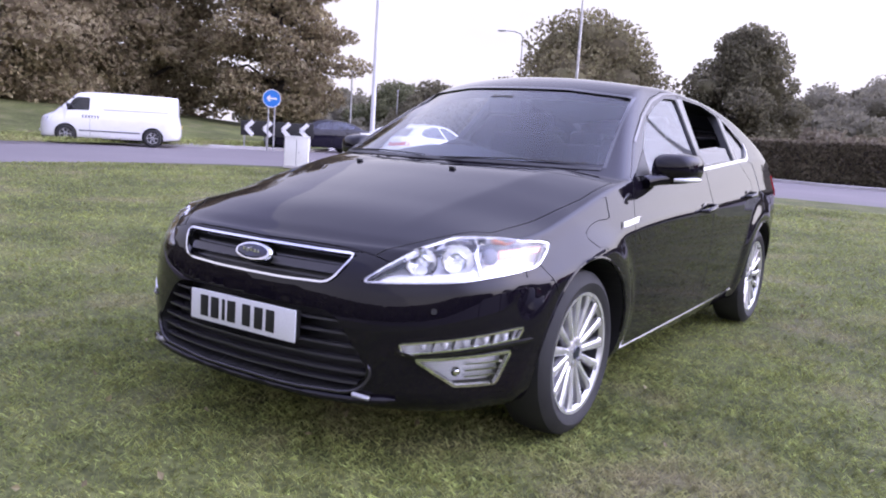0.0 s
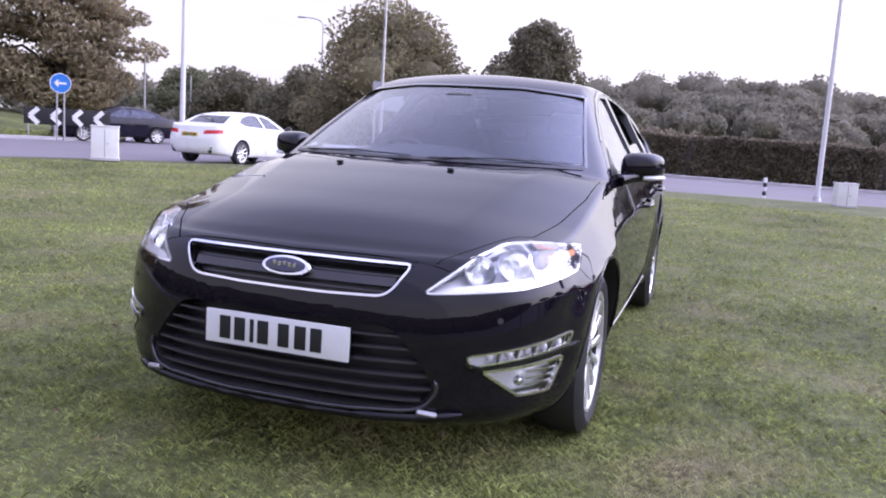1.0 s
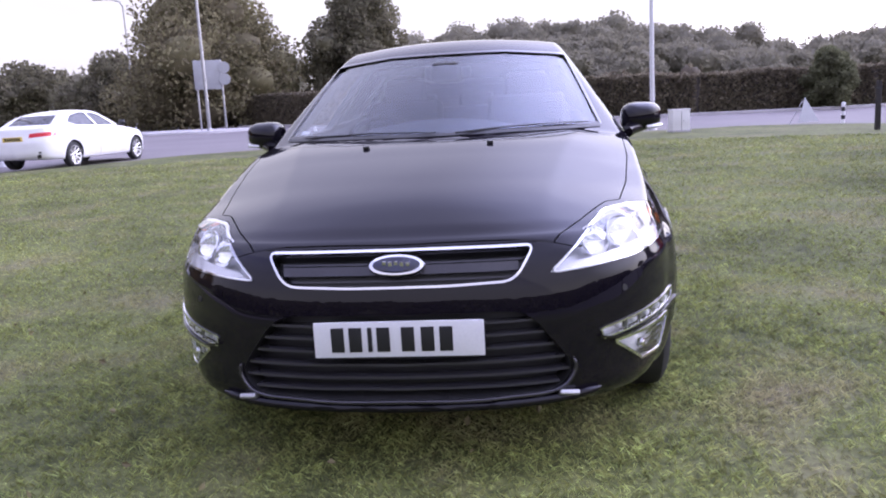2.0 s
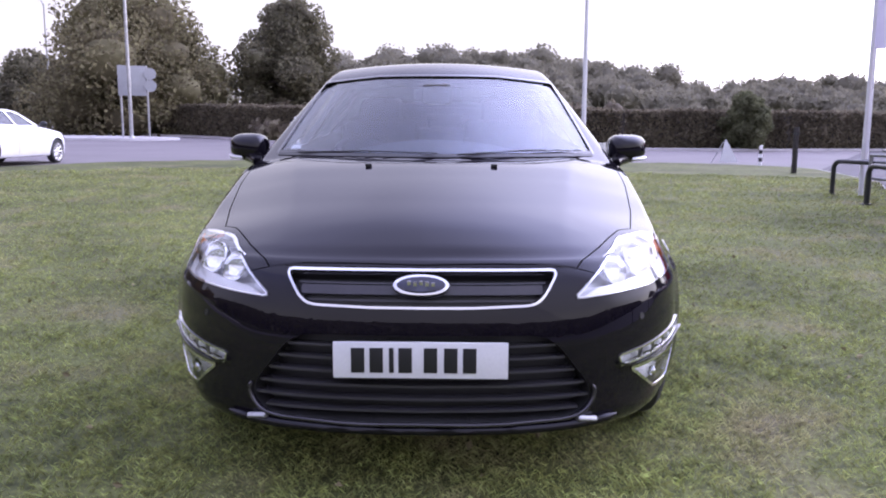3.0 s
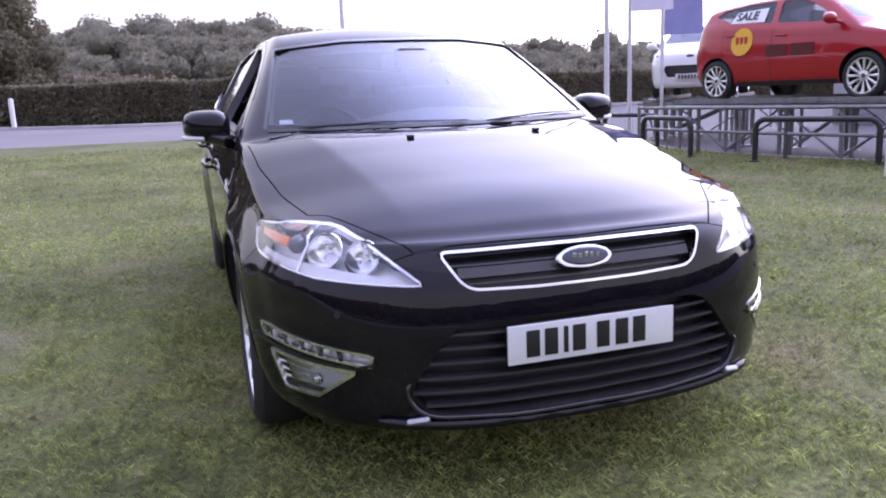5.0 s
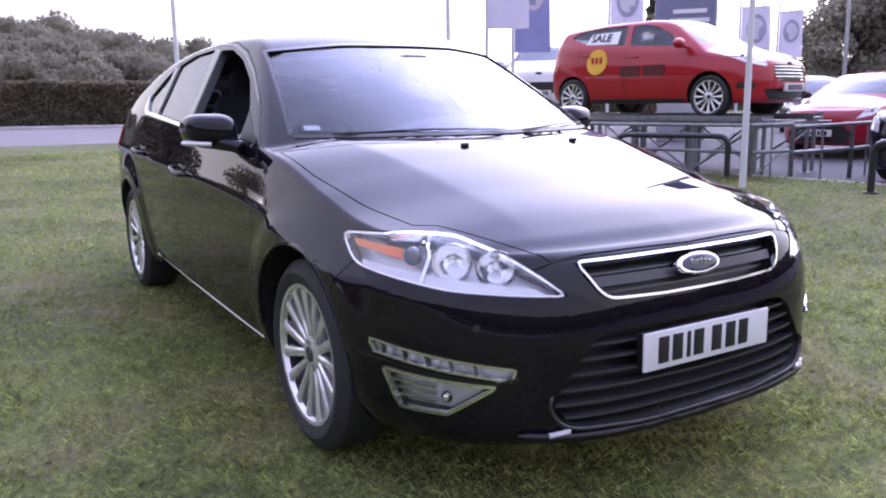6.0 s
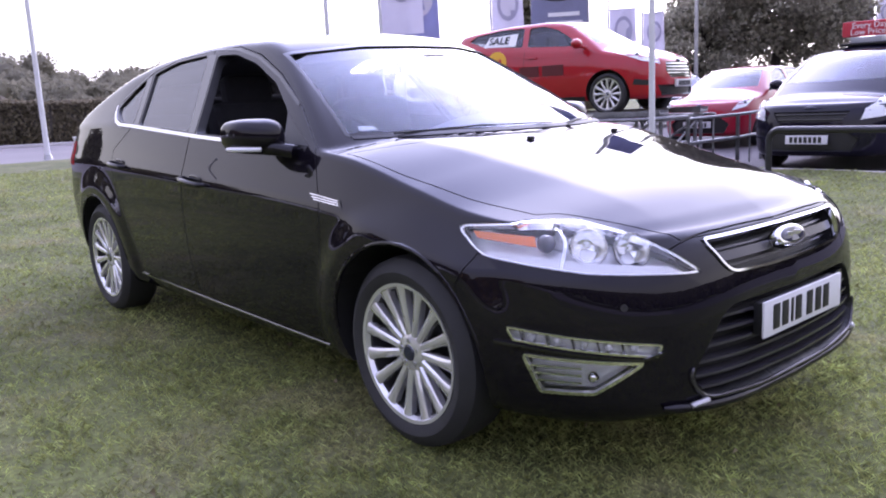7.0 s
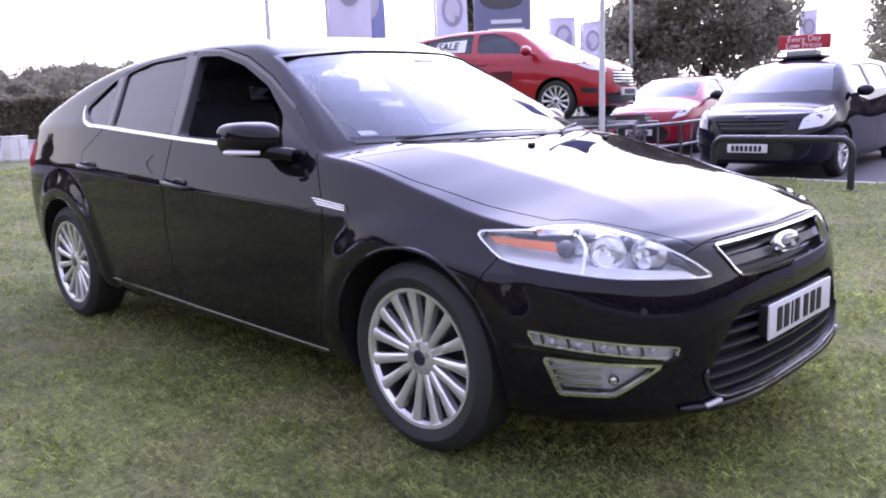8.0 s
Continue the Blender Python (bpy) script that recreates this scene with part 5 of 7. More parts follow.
        part("lens", skin.patch(facing(grown(FOGLAMP, -0.002), sx), o, dg, UP, 0.002, 0.004), LENS, fog).visible_shadow = False
        part("lamp_frame", skin.strip(along(grown(FOGLAMP, 0.002) + [grown(FOGLAMP, 0.002)[0]], sx), o, dg, UP, 0.009, 0.004, 0.016, 60), CHROME, fog)
        c = on_lamp(0.165, 0.358, 0.012)
        bm = bmesh.new()
        bmesh.ops.create_uvsphere(bm, u_segments=18, v_segments=10, radius=0.017, matrix=Matrix.Translation(c))
        part("fog_bulb", bm, BOWL, fog)
        for k in range(3):
            z = 0.335 + 0.022 * k
            part("fog_rib", skin.strip(along([(0.20, z), (0.318 + 0.01 * k, z + 0.002)], sx), o, dg, UP, 0.006, -0.012, 0.02, 8), CHROME, fog)
        # bumper corner blade and sensor
        c, cn = skin.hit(Vector((sx * 0.505, -3, 0.262)), Vector((0, 1, 0)))
        turn = Matrix((Vector((-cn.y, cn.x, 0)).normalized() * -1, Vector((cn.x, cn.y, 0)).normalized() * -1, Vector(UP))).transposed().to_4x4()
        # black lip end that catches the sky: its glint is put into pale steel
        part("corner_blade", box(bmesh.new(), (0, 0, 0), (0.065, 0.030, 0.018), 0.008, seg=3), STEEL, root, "small flap under the bumper corner, pale steel for its sky glint", Matrix.Translation(c + Vector((0, -0.010, -0.002))) @ turn @ pose(0, 0, 0, -30, -8 * sx, 0))
        c = skin.hit(Vector((sx * 0.689, -3, 0.556)), Vector((0, 1, 0)))
        bm = rod(bmesh.new(), c[0] - c[1] * 0.01, c[0] + c[1] * 0.002, 0.010, sides=18)
        part("parking_sensor", bm, BLACK_PLASTIC, root)
        # rear lamps
        part("tail_lamp", skin.patch(facing([(3.30, 0.86), (3.62, 0.86), (3.62, 0.98), (3.34, 1.0)], sx), o, SIDE[sx], UP, 0.004, 0.008, 0.03), REDLENS, root, "red tail lamp")

    # ---- grille and badge ----
    front = ((0, 0, 0), (1, 0, 0), UP)
    grille = part("grille", skin.patch(GRILLE, *front, -0.050, 0.004), BLACK_PLASTIC, root, "black upper grille in a chrome frame")
    part("grille_frame", skin.strip(GRILLE_EDGE + GRILLE_EDGE[:1], *front, 0.007, 0.007, 0.022, 180), CHROME, grille, "thin chrome frame")
    for z, h in ((0.690, 0.007), (0.661, 0.028), (0.631, 0.007)):
        w = 0.345 + (z - 0.62) * 0.55
        part("grille_bar", skin.strip([(-w, z), (0, z - 0.002), (w, z)], *front, h, -0.014 if h > 0.02 else -0.036, 0.03, 40), SLAT, grille)
    p, n = skin.hit(Vector((0, -3, 0.668)), Vector((0, 1, 0)))
    turn = n.to_track_quat("Z", "Y").to_matrix().to_4x4()
    for name, rx, rz, h, mat in (("badge", 0.088, 0.035, 0.014, CHROME), ("badge_field", 0.076, 0.027, 0.018, BADGE_BLUE)):
        bm = bmesh.new()
        lathe(bm, [(0.0001, h), (0.8, h), (0.95, h * 0.85), (1.0, h * 0.4), (1.0, -0.02), (0.0001, -0.02)], "z", 48, False)
        bmesh.ops.transform(bm, matrix=Matrix.Translation(p + n * 0.004) @ turn @ Matrix.Diagonal((rx, rz, 1, 1)), verts=bm.verts)
        part(name, bm, mat, grille, "plain oval badge, navy with a chrome rim" if name == "badge" else "")
    bm = bmesh.new()
    for k in range(5):
        box(bm, p + n * 0.0235 + Vector((-0.036 + 0.018 * k, 0, 0.004 * (1 if k in (0, 2) else 0))), (0.011, 0.002, 0.012 + 0.004 * (k % 2)), 0.001)
    part("badge_mark", bm, CHROME, grille)
    # ---- lower intake ----
    intake = part("intake", skin.patch(INTAKE, *front, -0.070, 0.004), BLACK_PLASTIC, root, "wide black slatted lower intake")
    for z in (0.495, 0.456, 0.416, 0.374, 0.334, 0.296):
        w = 0.385 + (0.525 - z) * 0.76 if z > 0.342 else 0.522 - (0.342 - z) * 0.86
        part("slat", skin.strip([(-w, z), (-w * 0.5, z - 0.006), (0, z - 0.008), (w * 0.5, z - 0.006), (w, z)], *front, 0.0075, -0.010, 0.050, 60), SLAT, intake)
    edge = rounded([(-0.50, 0.40), (-0.537, 0.342), (-0.49, 0.270), (-0.2, 0.249), (0.2, 0.249), (0.49, 0.270), (0.537, 0.342), (0.50, 0.40)], 0.07, 6)
    lip = []
    for ex, ez in edge[7:-7]:
        q, qn = skin.hit(Vector((ex, -3, ez)), Vector((0, 1, 0)))
        lip.append(q + qn * 0.004)
    part("intake_lip", pipe(bmesh.new(), lip, [0.002] + [0.007] * (len(lip) - 2) + [0.002], 12), LIP, intake, "satin dark lip under the intake")
    lip = []
    for k in np.linspace(-0.60, 0.60, 41):
        q, qn = skin.hit(Vector((k, -3, 0.232 + 0.030 * (k / 0.6) ** 2)), Vector((0, 1, 0)))
        lip.append(q + qn * 0.010)
    part("bumper_lip", pipe(bmesh.new(), lip, [0.006] + [0.014] * 39 + [0.006], 12), BLACK_PAINT, root, "glossy rounded lip along the foot of the bumper")
    # ---- number plate, its characters as plain bars ----
    bm = box(bmesh.new(), (0, -0.905, 0.457), (0.52, 0.008, 0.111), 0.0035)
    plate = part("number_plate", bm, PLATE_WHITE, root, "white number plate with dark bars")
    part("plate_backing", box(bmesh.new(), (0, -0.886, 0.457), (0.50, 0.034, 0.10), 0.004), BLACK_PLASTIC, plate)
    for x in (-0.186, -0.131, -0.086, -0.045, 0.030, 0.090, 0.146, 0.193):
        if x == 0.193:
            continue
        part("plate_bar", box(bmesh.new(), (x, -0.9098, 0.457), (0.040 if x != -0.086 else 0.014, 0.003, 0.076), 0.001), INK, plate)
    # ---- wheels ----
    for sx in (1, -1):
        for y in (0.0, 2.85):
            build_wheel(root, pose(sx * 0.797, y, 0.322, 0, 0, 0 if sx > 0 else 180), 0.324, 0.236, 0.210)
    # ---- washer jets, wipers, aerial, ticket ----
    for x in (-0.25, 0.25):
        p, n = skin.hit(Vector((x, 0.005, 4)), Vector((0, 0, -1)))
        part("washer_jet", box(bmesh.new(), p + n * 0.005, (0.026, 0.02, 0.012), 0.004), BLACK_PLASTIC, root)
    for x0, x1, z1 in ((-0.60, 0.02, 1.024), (0.10, 0.66, 1.030)):
        a, na = skin.hit(Vector((x0, -3, 1.018)), Vector((0, 1, 0)))
        b, nb = skin.hit(Vector((x1, -3, z1)), Vector((0, 1, 0)))
        bm = bmesh.new()
        pipe(bm, [a + na * 0.012, a.lerp(b, 0.5) + (na + nb) * 0.011 - Vector((0, 0.03, 0)), b + nb * 0.012], [0.0042, 0.0038, 0.0025], 6)
        part("wiper", bm, BLACK_PLASTIC, root)
    p, n = skin.hit(Vector((0, 2.45, 4)), Vector((0, 0, -1)))
    part("roof_aerial", rod(bmesh.new(), p, p + Vector((0, 0.06, 0.05)), 0.012, 0.004), BLACK_PLASTIC, root)
    part("screen_ticket", skin.patch([(-0.665, 1.050), (-0.615, 1.052), (-0.615, 1.066), (-0.662, 1.066)], *front, -0.012, 0.001), WHITE_CARD, root, "small white ticket inside the windscreen")
    part("sensor_pod", box(bmesh.new(), (0.0, 0.84, 1.300), (0.15, 0.08, 0.10), 0.025), BLACK_PLASTIC, root)

    # ---- inside ----
    for sx in (1, -1):
        seat = new("front_seat")
        seat.parent = root
        part("cushion", box(bmesh.new(), (sx * 0.38, 1.45, 0.56), (0.50, 0.52, 0.16), 0.06, seg=3), CLOTH, seat)
        part("backrest", box(bmesh.new(), (sx * 0.38, 1.78, 0.88), (0.48, 0.16, 0.62), 0.06, pose(0, 0, 0, -16), 3), CLOTH, seat)
        part("headrest", box(bmesh.new(), (sx * 0.38, 1.90, 1.235), (0.27, 0.10, 0.17), 0.045, pose(0, 0, 0, -10), 3), CLOTH, seat)
        for k in (-0.07, 0.07):
            part("headrest_post", rod(bmesh.new(), (sx * 0.38 + k, 1.875, 1.05), (sx * 0.38 + k, 1.895, 1.19), 0.007), CHROME, seat)
    bench = new("rear_bench")
    bench.parent = root
    part("cushion", box(bmesh.new(), (0, 2.45, 0.56), (1.36, 0.5, 0.16), 0.06, seg=3), CLOTH, bench)
    part("backrest", box(bmesh.new(), (0, 2.78, 0.86), (1.36, 0.16, 0.56), 0.06, pose(0, 0, 0, -18), 3), CLOTH, bench)
    for x in (-0.42, 0, 0.42):
        part("headrest", box(bmesh.new(), (x, 2.88, 1.17), (0.26, 0.09, 0.13), 0.04, seg=3), CLOTH, bench)
    part("dashboard", box(bmesh.new(), (0, 0.62, 0.86), (1.50, 0.50, 0.22), 0.07, seg=3), BLACK_PLASTIC, root, "dark dashboard behind the windscreen")
    wheel = bmesh.new()
    ring = [Vector((0.185 * math.cos(a), 0, 0.185 * math.sin(a))) for a in np.linspace(0, 2 * math.pi, 29)[:-1]]
    tilt = Matrix.Translation((-0.38, 0.97, 0.93)) @ pose(0, 0, 0, -24)
    pipe(wheel, [tilt @ q for q in ring], 0.016, 8, True)
    box(wheel, tilt @ Vector((0, -0.02, 0)), (0.16, 0.05, 0.11), 0.02)
    box(wheel, tilt @ Vector((0, -0.01, 0)), (0.34, 0.02, 0.035), 0.008)
    part("steering_wheel", wheel, BLACK_PLASTIC, root)
    part("inside_mirror", box(bmesh.new(), (0, 0.92, 1.30), (0.24, 0.03, 0.065), 0.015), BLACK_PLASTIC, root)
    return root, shell, skin


SMOKED = material("smoked_lens", (0.10, 0.095, 0.11), 0.12, coat=0.6)
LIP = material("dark_chrome_trim", (0.075, 0.072, 0.08), 0.25, 0.7)
SLAT = material("satin_black_trim", (0.045, 0.043, 0.050), 0.25, spread=0.1, scale=10, fine=120)
hatch, hatch_shell, hatch_skin = build_hatch()


# ---- the other vehicles ----
MAROON = material("maroon_vinyl", (0.10, 0.01, 0.015), 0.4)
GREY_TRIM = material("grey_trim", (0.16, 0.16, 0.17), 0.6)


CAR_SIDE = [(0, 0.075), (0.06, 0.052), (0.16, 0.03), (0.35, 0.008), (0.55, 0.0), (0.70, 0.004), (0.755, 0.008), (0.79, 0.020), (0.88, 0.036), (1, 0.062)]


def car_spec(L, W, H, wb, fo, nose, fender, cowl, belt, roof, back, slope=0.58, lean=1.35, bow=0.5, deck=None, crown=2.6, roof_crown=0.12, bend=0.06):
    """Curves for a car of these sizes. cowl: (y, z) at the foot of the windscreen; belt: heights of the waist over both axles; deck: height of the tail."""
    h, yr = W / 2, L - fo
    plan = []
    for x, y in HATCH["plan"]:
        plan.append((x * h / 0.916, y * fo / 0.893 if y < 0.1 else 0.1 + (y - 0.1) * (yr - 0.1) / 3.73))
    tail = deck or belt[1]
    return dict(plan=plan, corners=(4, 13), sill=[(-fo, 0.21), (0.4, 0.215), (wb, 0.225), (yr, 0.30)], side=CAR_SIDE, front=HATCH["front"], rear=HATCH["rear"],
                shoulder=[(-fo, nose), (-fo * 0.88, nose), (-fo * 0.45, (nose + fender) / 2), (0, fender), (cowl[0] + 0.35, belt[0] - 0.03), (wb * 0.4, belt[0]), (wb, belt[1]), (yr - 0.25, tail), (yr, tail - 0.05)],
                centre=[(-fo, nose), (-fo * 0.88, nose + 0.004), (-fo * 0.72, nose + (cowl[1] - nose) * 0.33), (-fo * 0.3, nose + (cowl[1] - nose) * 0.68), (cowl[0], cowl[1]), (cowl[0] + 0.3, cowl[1] + 0.02), (wb, belt[1] + 0.02), (yr - 0.2, tail + 0.02), (yr, tail - 0.05)],
                crown=crown, screen=(cowl[0], cowl[1], bow, slope, bend), lean=lean, roof=roof, roof_crown=roof_crown, back=back, relax=6)


def build_car(name, spec, m, paint_mat, label, wb, tyre, rim, windows, screen, rear, lamp, grille, intake, tail=None, spokes=9, wheel_mat=ALLOY, plate=True, category="car", group="", glass=GLASS, cabin=(0.55, 2.9), floor=0.34, mirror=None, track=0.72, grille_bars=4, mirror_mat=None):
    """A car in the background: skin with wheel wells, cabin, glazed openings, lamps, grille, mirrors and wheels."""
    root = thing(name, m, label, category, group)
    shell = Shell(spec, 18, 110, 15)
    raw = shell.mesh("body_skin")
    skin = Skin(raw)
    half = max(p[0] for p in spec["plan"])
    wells = []
    for sx in (1, -1):
        for y in (0.0, wb):
            wells.append(rod(bmesh.new(), (sx * (half - 0.30), y, tyre + 0.005), (sx * (half + 0.2), y, tyre + 0.005), tyre + 0.045, sides=36))
    if grille:
        wells.append(skin.patch(grille, (0, 0, 0), (1, 0, 0), UP, 0.03, 0.07, 0.05))
    if intake:
        wells.append(skin.patch(intake, (0, 0, 0), (1, 0, 0), UP, 0.03, 0.08, 0.05))
    body = boolean(raw, [joined(wells), shell.hollow(cabin[0], cabin[1], half - 0.12, floor, 0.045, 16, 26)])
    cuts = [prism(rounded(w, 0.04, 2), (0, 0, 0), (0, 1, 0), UP, -half - 0.2, half + 0.2) for w in windows]
    body = boolean(body, [joined(cuts)])
    body = boolean(body, [joined([skin.patch(screen, (0, 0, 0), (1, 0, 0), UP, 0.03, 0.13, 0.06)])])
    if rear:
        body = boolean(body, [joined([skin.patch([(-a, b) for a, b in rear], (0, 0, 0), (-1, 0, 0), UP, 0.03, 0.13, 0.06)])])
    link("body", skin_materials(skin, body, paint_mat, BLACK_PLASTIC), paint_mat, root)
    part("windscreen", skin.patch(grown(screen, 0.006), (0, 0, 0), (1, 0, 0), UP, -0.004, 0.005, 0.06), glass, root).visible_shadow = False
    if rear:
        part("rear_window", skin.patch([(-a, b) for a, b in grown(rear, 0.006)], (0, 0, 0), (-1, 0, 0), UP, -0.004, 0.005, 0.06), TINTED, root).visible_shadow = False
    for sx in (1, -1):
        for w in windows:
            part("side_window", skin.patch(facing(grown(w, 0.005), sx), (0, 0, 0), SIDE[sx], UP, -0.010, 0.005, 0.08), TINTED, root).visible_shadow = False
        for w in windows[:2]:
            y = max(p[0] for p in w if p[1] < min(q[1] for q in w) + 0.1) + 0.03
            part("door_seam", skin.strip(along([(y, 0.30), (y, w[0][1] - 0.02)], sx), (0, 0, 0), SIDE[sx], UP, 0.008, 0.001, 0.003, 14), SEAM, root)
            part("door_handle", skin.strip(along([(y - 0.24, w[0][1] - 0.13), (y - 0.06, w[0][1] - 0.12)], sx), (0, 0, 0), SIDE[sx], UP, 0.024, 0.03, 0.03, 6), paint_mat, root)
        head = part("headlamp", skin.patch(facing(lamp, sx), (0, 0, 0), DIAG[sx], UP, 0.001, 0.006, 0.03), REFLECTOR, root, "clear headlamp")
        part("lens", skin.patch(facing(grown(lamp, 0.004), sx), (0, 0, 0), DIAG[sx], UP, 0.012, 0.004, 0.03), LENS, head).visible_shadow = False
        c = [sum(p[k] for p in lamp) / len(lamp) for k in (0, 1)]
        r = Vector(DIAG[sx]).normalized()
        d = r.cross(Vector(UP))
        p, n = skin.hit(r * (c[0] * sx) + Vector((0, 0, c[1])) + d * 4, -d)
        bm = bmesh.new()
        bmesh.ops.create_uvsphere(bm, u_segments=14, v_segments=8, radius=0.045, matrix=Matrix.Translation(p - d * 0.035))
        part("bulb", bm, SMOKED, head)
        if tail:
            part("tail_lamp", skin.patch(facing(tail, sx), (0, 0, 0), (0.78, -0.626, 0) if sx < 0 else (-0.0, 1, 0), UP, 0.004, 0.01, 0.04), REDLENS, root)
        if mirror:
            mx, my, mz = mirror
            bm = bmesh.new()
            bmesh.ops.create_uvsphere(bm, u_segments=18, v_segments=10, radius=1.0, matrix=Matrix.Translation((sx * (mx + 0.10), my, mz)) @ Matrix.Diagonal((0.11, 0.075, 0.075, 1)))
            pipe(bm, [(sx * (mx - 0.06), my - 0.06, mz - 0.06), (sx * (mx + 0.06), my, mz - 0.03)], 0.025, 8)
            part("wing_mirror", bm, mirror_mat or paint_mat, root)
        for y in (0.0, wb):
            build_wheel(root, pose(sx * (half - 0.115), y, tyre, 0, 0, 0 if sx > 0 else 180), tyre, rim, 0.20, spokes, wheel_mat)
    front = ((0, 0, 0), (1, 0, 0), UP)
    if grille:
        g = part("grille", skin.patch(grille, *front, -0.03, 0.004, 0.05), BLACK_PLASTIC, root)
        z0, z1 = min(p[1] for p in grille), max(p[1] for p in grille)
        for k in range(grille_bars):
            z = z0 + (z1 - z0) * (k + 0.5) / grille_bars
            w = np.interp(z, [z0, z1], [sum(sorted([abs(p[0]) for p in grille if p[1] < (z0 + z1) / 2])[-2:]) / 2, sum(sorted([abs(p[0]) for p in grille if p[1] > (z0 + z1) / 2])[-2:]) / 2]) * 0.98
            part("grille_bar", skin.strip([(-w, z), (0, z), (w, z)], *front, 0.014, -0.004, 0.02, 16), CHROME if grille_bars > 3 else GLOSS_BLACK, g)
    if intake:
        part("intake", skin.patch(intake, *front, -0.045, 0.004, 0.05), BLACK_PLASTIC, root)
    p, n = skin.hit(Vector((0, -4, spec["shoulder"][0][1] - 0.05)), Vector((0, 1, 0)))
    bm = bmesh.new()
    bmesh.ops.create_uvsphere(bm, u_segments=24, v_segments=8, radius=1.0, matrix=Matrix.Translation(p) @ Matrix.Diagonal((0.075, 0.016, 0.03, 1)))
    part("badge", bm, BADGE_BLUE, root, "plain oval badge")
    if plate:
        p, n = skin.hit(Vector((0, -4, 0.42)), Vector((0, 1, 0)))
        pl = part("number_plate", box(bmesh.new(), (0, p.y - 0.02, 0.42), (0.52, 0.04, 0.11), 0.004), PLATE_WHITE, root)
        for k in range(7):
            part("plate_bar", box(bmesh.new(), (-0.185 + 0.06 * k, p.y - 0.0425, 0.42), (0.04, 0.004, 0.075)), INK, pl)
        p, n = skin.hit(Vector((0, 9, 0.78)), Vector((0, -1, 0)))
        pl = part("rear_plate", box(bmesh.new(), (0, p.y + 0.006, 0.78), (0.52, 0.02, 0.11), 0.004), PLATE_YELLOW, root, "yellow rear plate with dark bars")
        for k in range(7):
            part("plate_bar", box(bmesh.new(), (-0.185 + 0.06 * k, p.y + 0.0175, 0.78), (0.04, 0.004, 0.075)), INK, pl)
    for sx in (1, -1):
        seat = new("front_seat")
        seat.parent = root
        yy = windows[0][1][0] + 0.15
        part("backrest", box(bmesh.new(), (sx * 0.36, yy, 0.85), (0.46, 0.15, 0.62), 0.05, pose(0, 0, 0, -14)), CLOTH, seat)
        part("headrest", box(bmesh.new(), (sx * 0.36, yy + 0.1, 1.22), (0.26, 0.09, 0.15), 0.04), CLOTH, seat)
    return root, skin


def at_land(x, y, turn, lift=0.0, base=-DROP + 0.004):
    return pose(x, y, float(gz(x, y)) + base + lift, 0, 0, turn)


STAGE = 0.83
SUPERMINI = car_spec(3.97, 1.72, 1.49, 2.49, 0.80, 0.80, 0.90, (-0.02, 1.03), (1.0, 1.10), [(0.4, 1.36), (0.85, 1.445), (1.3, 1.485), (1.9, 1.48), (2.5, 1.44), (3.1, 1.365)], (3.12, 0.98, 0.12, 1.7), 0.58, 1.6)
MINI_WINDOWS = [[(0.50, 1.035), (1.42, 1.085), (1.48, 1.39), (1.22, 1.395), (0.97, 1.325), (0.72, 1.20)], [(1.52, 1.09), (2.34, 1.165), (2.64, 1.265), (2.52, 1.345), (2.05, 1.40), (1.58, 1.40)]]
MINI_SCREEN = [(-0.66, 1.05), (0, 1.06), (0.66, 1.05), (0.53, 1.37), (0, 1.39), (-0.53, 1.37)]
red_mini, red_mini_skin = build_car("display_car", SUPERMINI, pose(8.14, 5.56, STAGE, 0, 0, 9), RED_PAINT, "bright red hatchback raised on a steel display stand", 2.49, 0.305, 0.228, MINI_WINDOWS, MINI_SCREEN,
    [(-0.5, 1.06), (0.5, 1.06), (0.44, 1.30), (-0.44, 1.30)], [(-0.02, 0.70), (0.26, 0.755), (0.50, 0.875), (0.60, 0.955), (0.48, 0.945), (0.18, 0.86), (-0.02, 0.775)], [(-0.34, 0.50), (0.34, 0.50), (0.44, 0.60), (0.40, 0.73), (-0.40, 0.73), (-0.44, 0.60)], [(-0.52, 0.25), (0.52, 0.25), (0.60, 0.40), (-0.60, 0.40)], spokes=12, mirror=(0.86, 0.42, 1.06), grille_bars=5)
for sx in (1, -1):
    # the dark shade under the sill, laid on as a black strip
    part("sill_trim", red_mini_skin.strip(along([(0.38, 0.255), (2.10, 0.255)], sx), (0, 0, 0), SIDE[sx], UP, 0.06, 0.006, 0.012, 20), BLACK_PLASTIC, red_mini, "black strip for the shade along the sill")
    part("fog_recess", red_mini_skin.patch(facing([(0.16, 0.40), (0.38, 0.42), (0.36, 0.50), (0.14, 0.47)], sx), (0, 0, 0), DIAG[sx], UP, 0.003, 0.006, 0.03), BLACK_PLASTIC, red_mini)
    part("side_crease", red_mini_skin.strip(along([(0.50, 0.86), (1.5, 0.93), (2.9, 1.03)], sx), (0, 0, 0), SIDE[sx], UP, 0.012, 0.004, 0.008, 30), RED_PAINT, red_mini)
sp, sn = red_mini_skin.hit(Vector((-4, 1.98, 0.86)), Vector((1, 0, 0)))
bm = rod(bmesh.new(), sp - sn * 0.01, sp + sn * 0.006, 0.20, sides=40)
dot = part("price_sticker", bm, YELLOW_VINYL, red_mini, "round yellow sticker with red bars")
for k in range(3):
    part("sticker_bar", box(bmesh.new(), sp + sn * 0.008 + Vector((0, -0.08 + 0.08 * k, 0)), (0.008, 0.045, 0.14)), SIGN_RED, dot)
